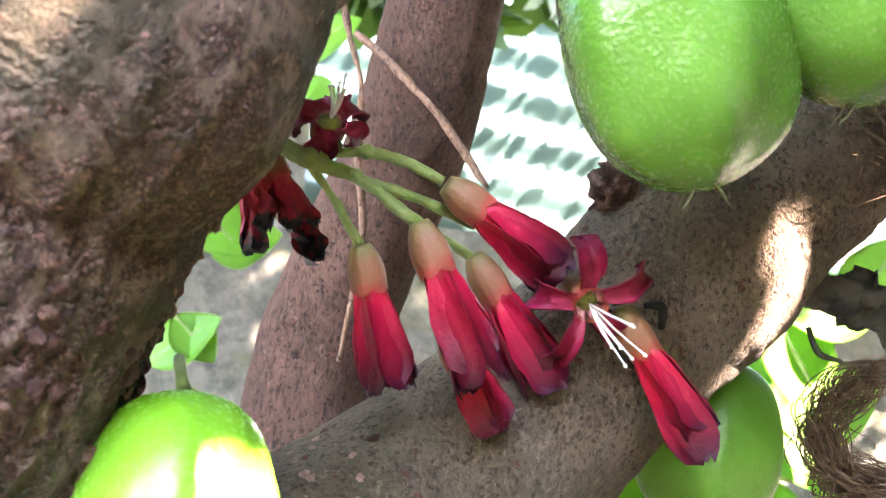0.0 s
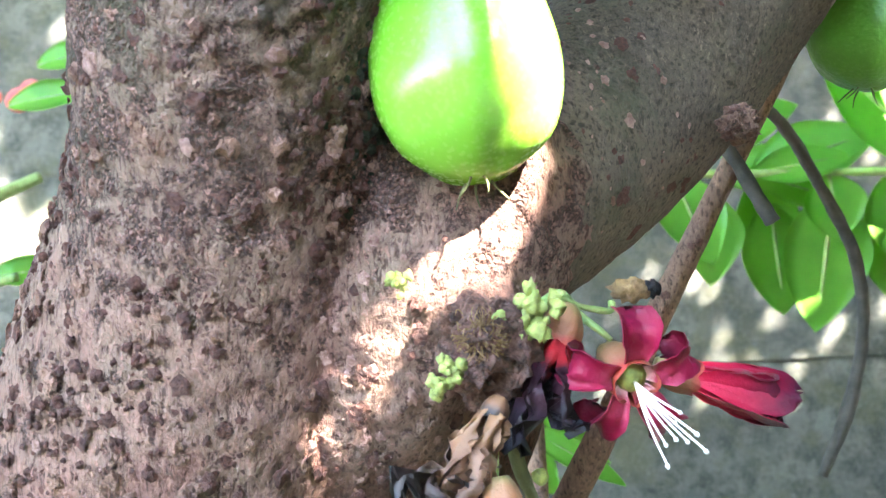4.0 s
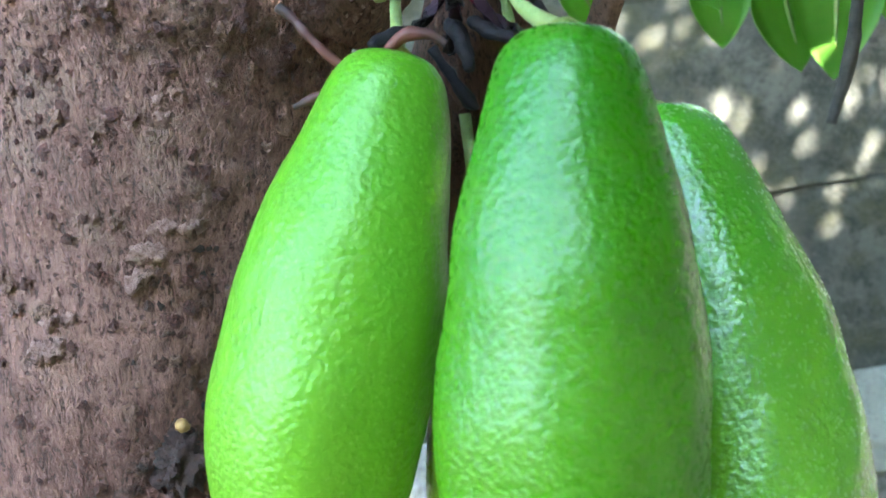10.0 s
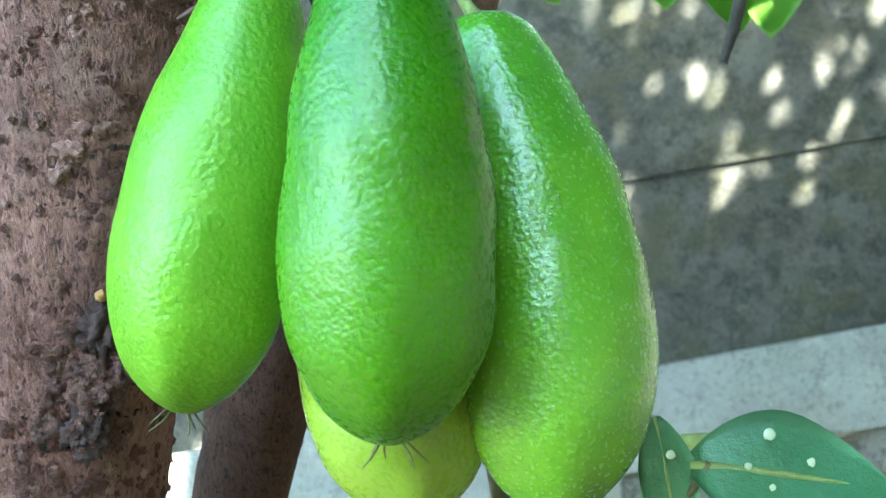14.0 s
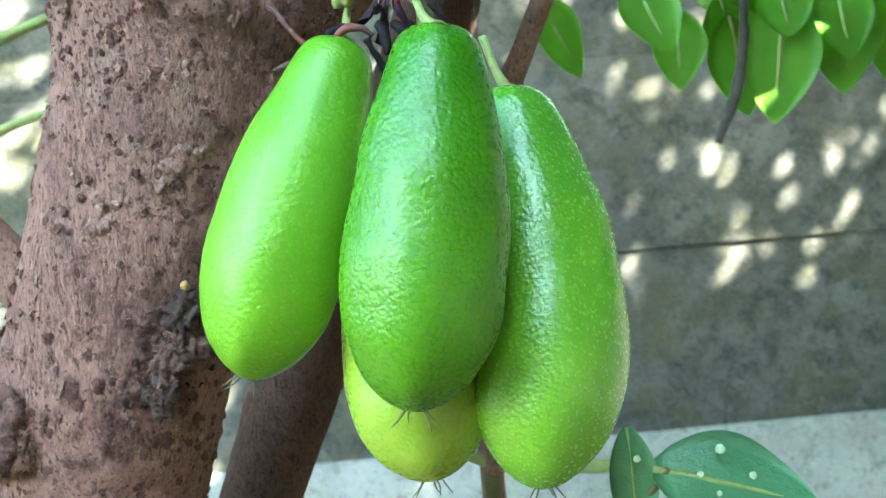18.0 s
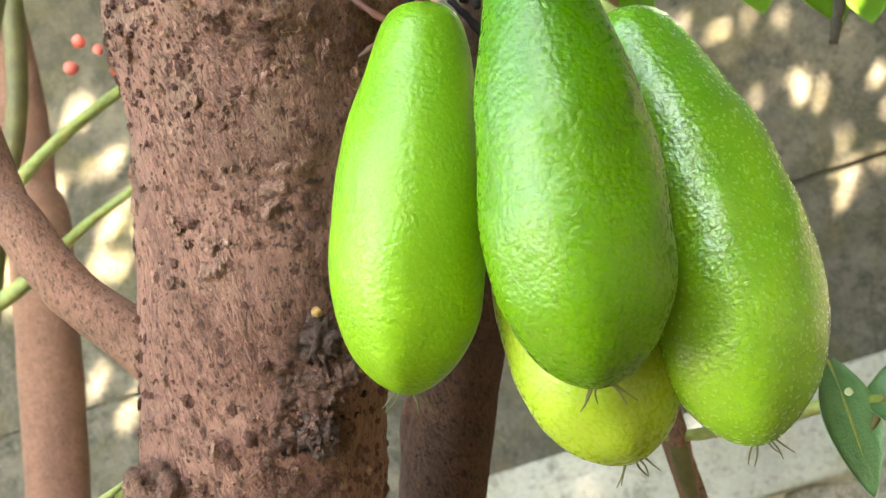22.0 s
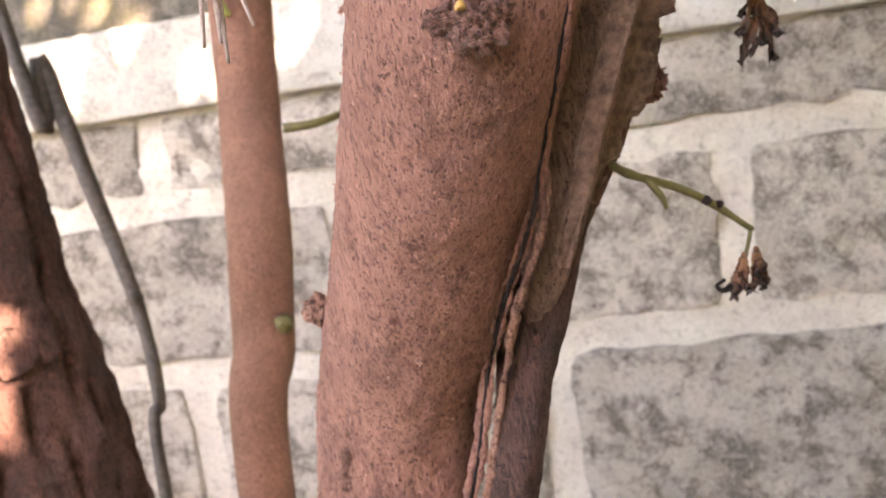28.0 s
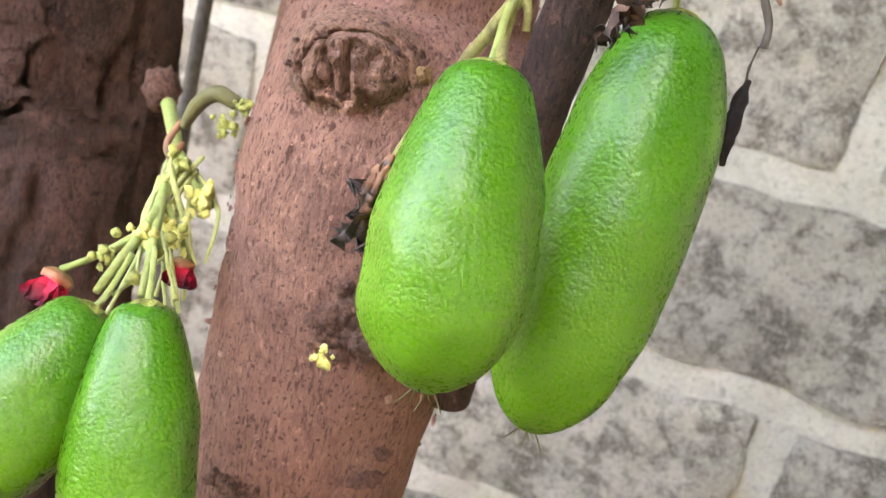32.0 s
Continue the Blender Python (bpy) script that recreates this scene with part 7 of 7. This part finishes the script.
LEAFLETS += [
    ((0.0231, 0.4854, 1.3346), (0.0565, 0.4864, 1.3167), 0.034), ((0.0165, 0.5138, 1.3135), (0.0440, 0.5174, 1.2897), 0.034), ((0.0536, 0.5206, 1.3787), (0.0791, 0.5217, 1.3638), 0.03), ((0.0272, 0.5483, 1.2993), (0.0588, 0.5406, 1.3108), 0.03),
    ((0.1879, 0.4577, 1.1973), (0.1875, 0.4679, 1.1621), 0.026), ((0.2142, 0.4655, 1.1950), (0.2212, 0.4774, 1.1502), 0.034), ((0.2315, 0.4425, 1.1941), (0.2256, 0.4588, 1.1403), 0.036),
    ((0.2603, 0.4480, 1.1985), (0.2605, 0.4613, 1.1524), 0.034), ((0.2879, 0.4543, 1.2007), (0.2954, 0.4688, 1.1470), 0.036), ((0.2121, 0.4718, 1.2104), (0.2633, 0.4610, 1.2250), 0.03),
    ((0.2592, 0.4530, 1.2182), (0.3039, 0.4393, 1.2458), 0.036), ((0.3073, 0.4392, 1.2080), (0.3215, 0.4531, 1.1534), 0.036), ((0.3068, 0.4686, 1.2788), (0.3270, 0.4533, 1.3132), 0.03),
]
for k, (a, b, w) in enumerate(LEAFLETS):
    leaf(spray, a, b, w, (0.1 * math.sin(k), -1, 0.35), droop=0.1, fold=0.1)
broad = thing("broad_leaf", (0.0901, 0.1695, 1.0027), "two dark glossy leaves with pale flecks", "leaves")
leaf(broad, (0.0912, 0.1713, 1.0083), (0.1207, 0.1705, 0.9992), 0.019, (0, -1, 0.5), LEAF_GLOSSY, "leaf", fold=0.1)
leaf(broad, (0.0873, 0.1711, 1.0158), (0.0873, 0.1719, 0.9936), 0.0095, (0.3, -1, 0.2), LEAF_GLOSSY, "leaf", fold=0.1)
stalk(broad, (0.0852, 0.1748, 1.0001, 0.0007), (0.0904, 0.1724, 1.0042, 0.0007), (0.0938, 0.1712, 1.0079, 0.0006), material=STEM_OLIVE)
lumps("pale_fleck", [((0.1028, 0.1692, 1.0105), 0.0009), ((0.0989, 0.1695, 1.0066), 0.0006), ((0.1080, 0.1692, 1.0055), 0.0007), ((0.0882, 0.1698, 1.0102), 0.0007), ((0.1018, 0.1696, 1.0030), 0.0005)], LEAF_SPOT, broad, "pale fleck", sub=2, flat=(1, 0.25, 1))


# ---- coconut fibre caught on the limb ----
def fibre(rows, count, spread, label, seed):
    rnd = random.Random(seed)
    pts = spline(rows, 6)
    many = []
    for _ in range(count):
        i0 = rnd.randrange(0, max(1, len(pts) - 8))
        n = rnd.randrange(6, 12)
        off = Vector((rnd.gauss(0, 1), rnd.gauss(0, 1), rnd.gauss(0, 1))) * spread
        ph = rnd.random() * 6
        line = []
        for i in range(i0, min(i0 + n, len(pts))):
            w = Vector((math.sin(i * 0.9 + ph), math.cos(i * 0.7 + ph), math.sin(i * 0.6 + 2 * ph))) * spread * 0.7
            line.append((*(Vector(pts[i][:3]) + off + w), 0.00011))
        if len(line) > 2:
            many.append(line)
    e = thing("coconut_fibre", rows[0], label, "fibre")
    for k in range(8):
        tubes("strand", many[k::8], COIR, e, "bundle of brown fibres", sides=4, steps=2)


fibre([(0.1235, 0.1511, 1.2005), (0.1285, 0.1494, 1.2020), (0.1340, 0.1492, 1.1990), (0.1400, 0.1484, 1.2015), (0.1460, 0.1486, 1.1965)], 200, 0.0034, "tangled brown coconut fibre lying on the limb", 1)
fibre([(0.1310, 0.1520, 1.1965), (0.1345, 0.1494, 1.1955), (0.1395, 0.1482, 1.1945), (0.1470, 0.1487, 1.1915)], 90, 0.0024, "loose brown coconut fibre on the limb", 2)
fibre([(0.1483, 0.1768, 1.1743), (0.1421, 0.1790, 1.1706), (0.1386, 0.1816, 1.1648), (0.1419, 0.1833, 1.1586), (0.1489, 0.1829, 1.1567), (0.1569, 0.1831, 1.1524)], 420, 0.0017, "hanging loop of twisted brown fibre", 3)
debris = thing("dark_debris", (0.1362, 0.1704, 1.1825), "dark dry leaf debris hanging under the limb", "plant debris")
for k, (a, b) in enumerate([((0.1326, 0.1700, 1.1853), (0.1482, 0.1731, 1.1786)), ((0.1315, 0.1716, 1.1814), (0.1424, 0.1688, 1.1844)), ((0.1371, 0.1724, 1.1797), (0.1510, 0.1712, 1.1827))]):
    v, f, run = petal_data(Vector(a), (Vector(b) - Vector(a)).normalized(), Vector((0, -1, 0.2)), (Vector(b) - Vector(a)).length, 0.0028, 0.2, 0.2, 0.003, k)
    put("scrap", mesh_of("scrap", v, f, run), TWIG_DARK, debris)
tube("dry_stalk", [(0.1328, 0.1727, 1.1776, 0.0004), (0.1348, 0.1736, 1.1742, 0.0005), (0.1382, 0.1734, 1.1733, 0.0003)], TWIG_DARK, debris, sides=6)
tube("dry_hook", [(0.0996, 0.1493, 1.1705, 0.0004), (0.1014, 0.1482, 1.1701, 0.0006), (0.1016, 0.1490, 1.1676, 0.0004)], BLACK, debris, sides=6)

# ---- wall blocks ----
BLOCK_SEED = random.Random(4)

for c in range(len(JOINTS)):
    low = JOINTS[c]
    high = JOINTS[c + 1] if c + 1 < len(JOINTS) else LEDGE_LOW + 0.012
    shift = 0.018 if c % 2 else 0.218
    me = box_mesh("block", (-0.181, -0.003, 0.017 - (high - low) / 2), (0.181, 0.03, (high - low) / 2 - 0.017), 0.004, 11, 0.010)
    me.materials.append(BLOCK)
    me.shade_smooth()
    for k in range(-6, 7):
        x = 0.4 * k + shift - 0.2
        if abs(x) > 2.4:
            continue
        ob = new("block", me)
        ob.location = (x + BLOCK_SEED.uniform(-0.004, 0.004), WALL_Y + BLOCK_SEED.uniform(-0.002, 0.002), (low + high) / 2)
        ob.rotation_euler = (0, BLOCK_SEED.choice((0, math.pi)), 0)
        ob.parent = wall
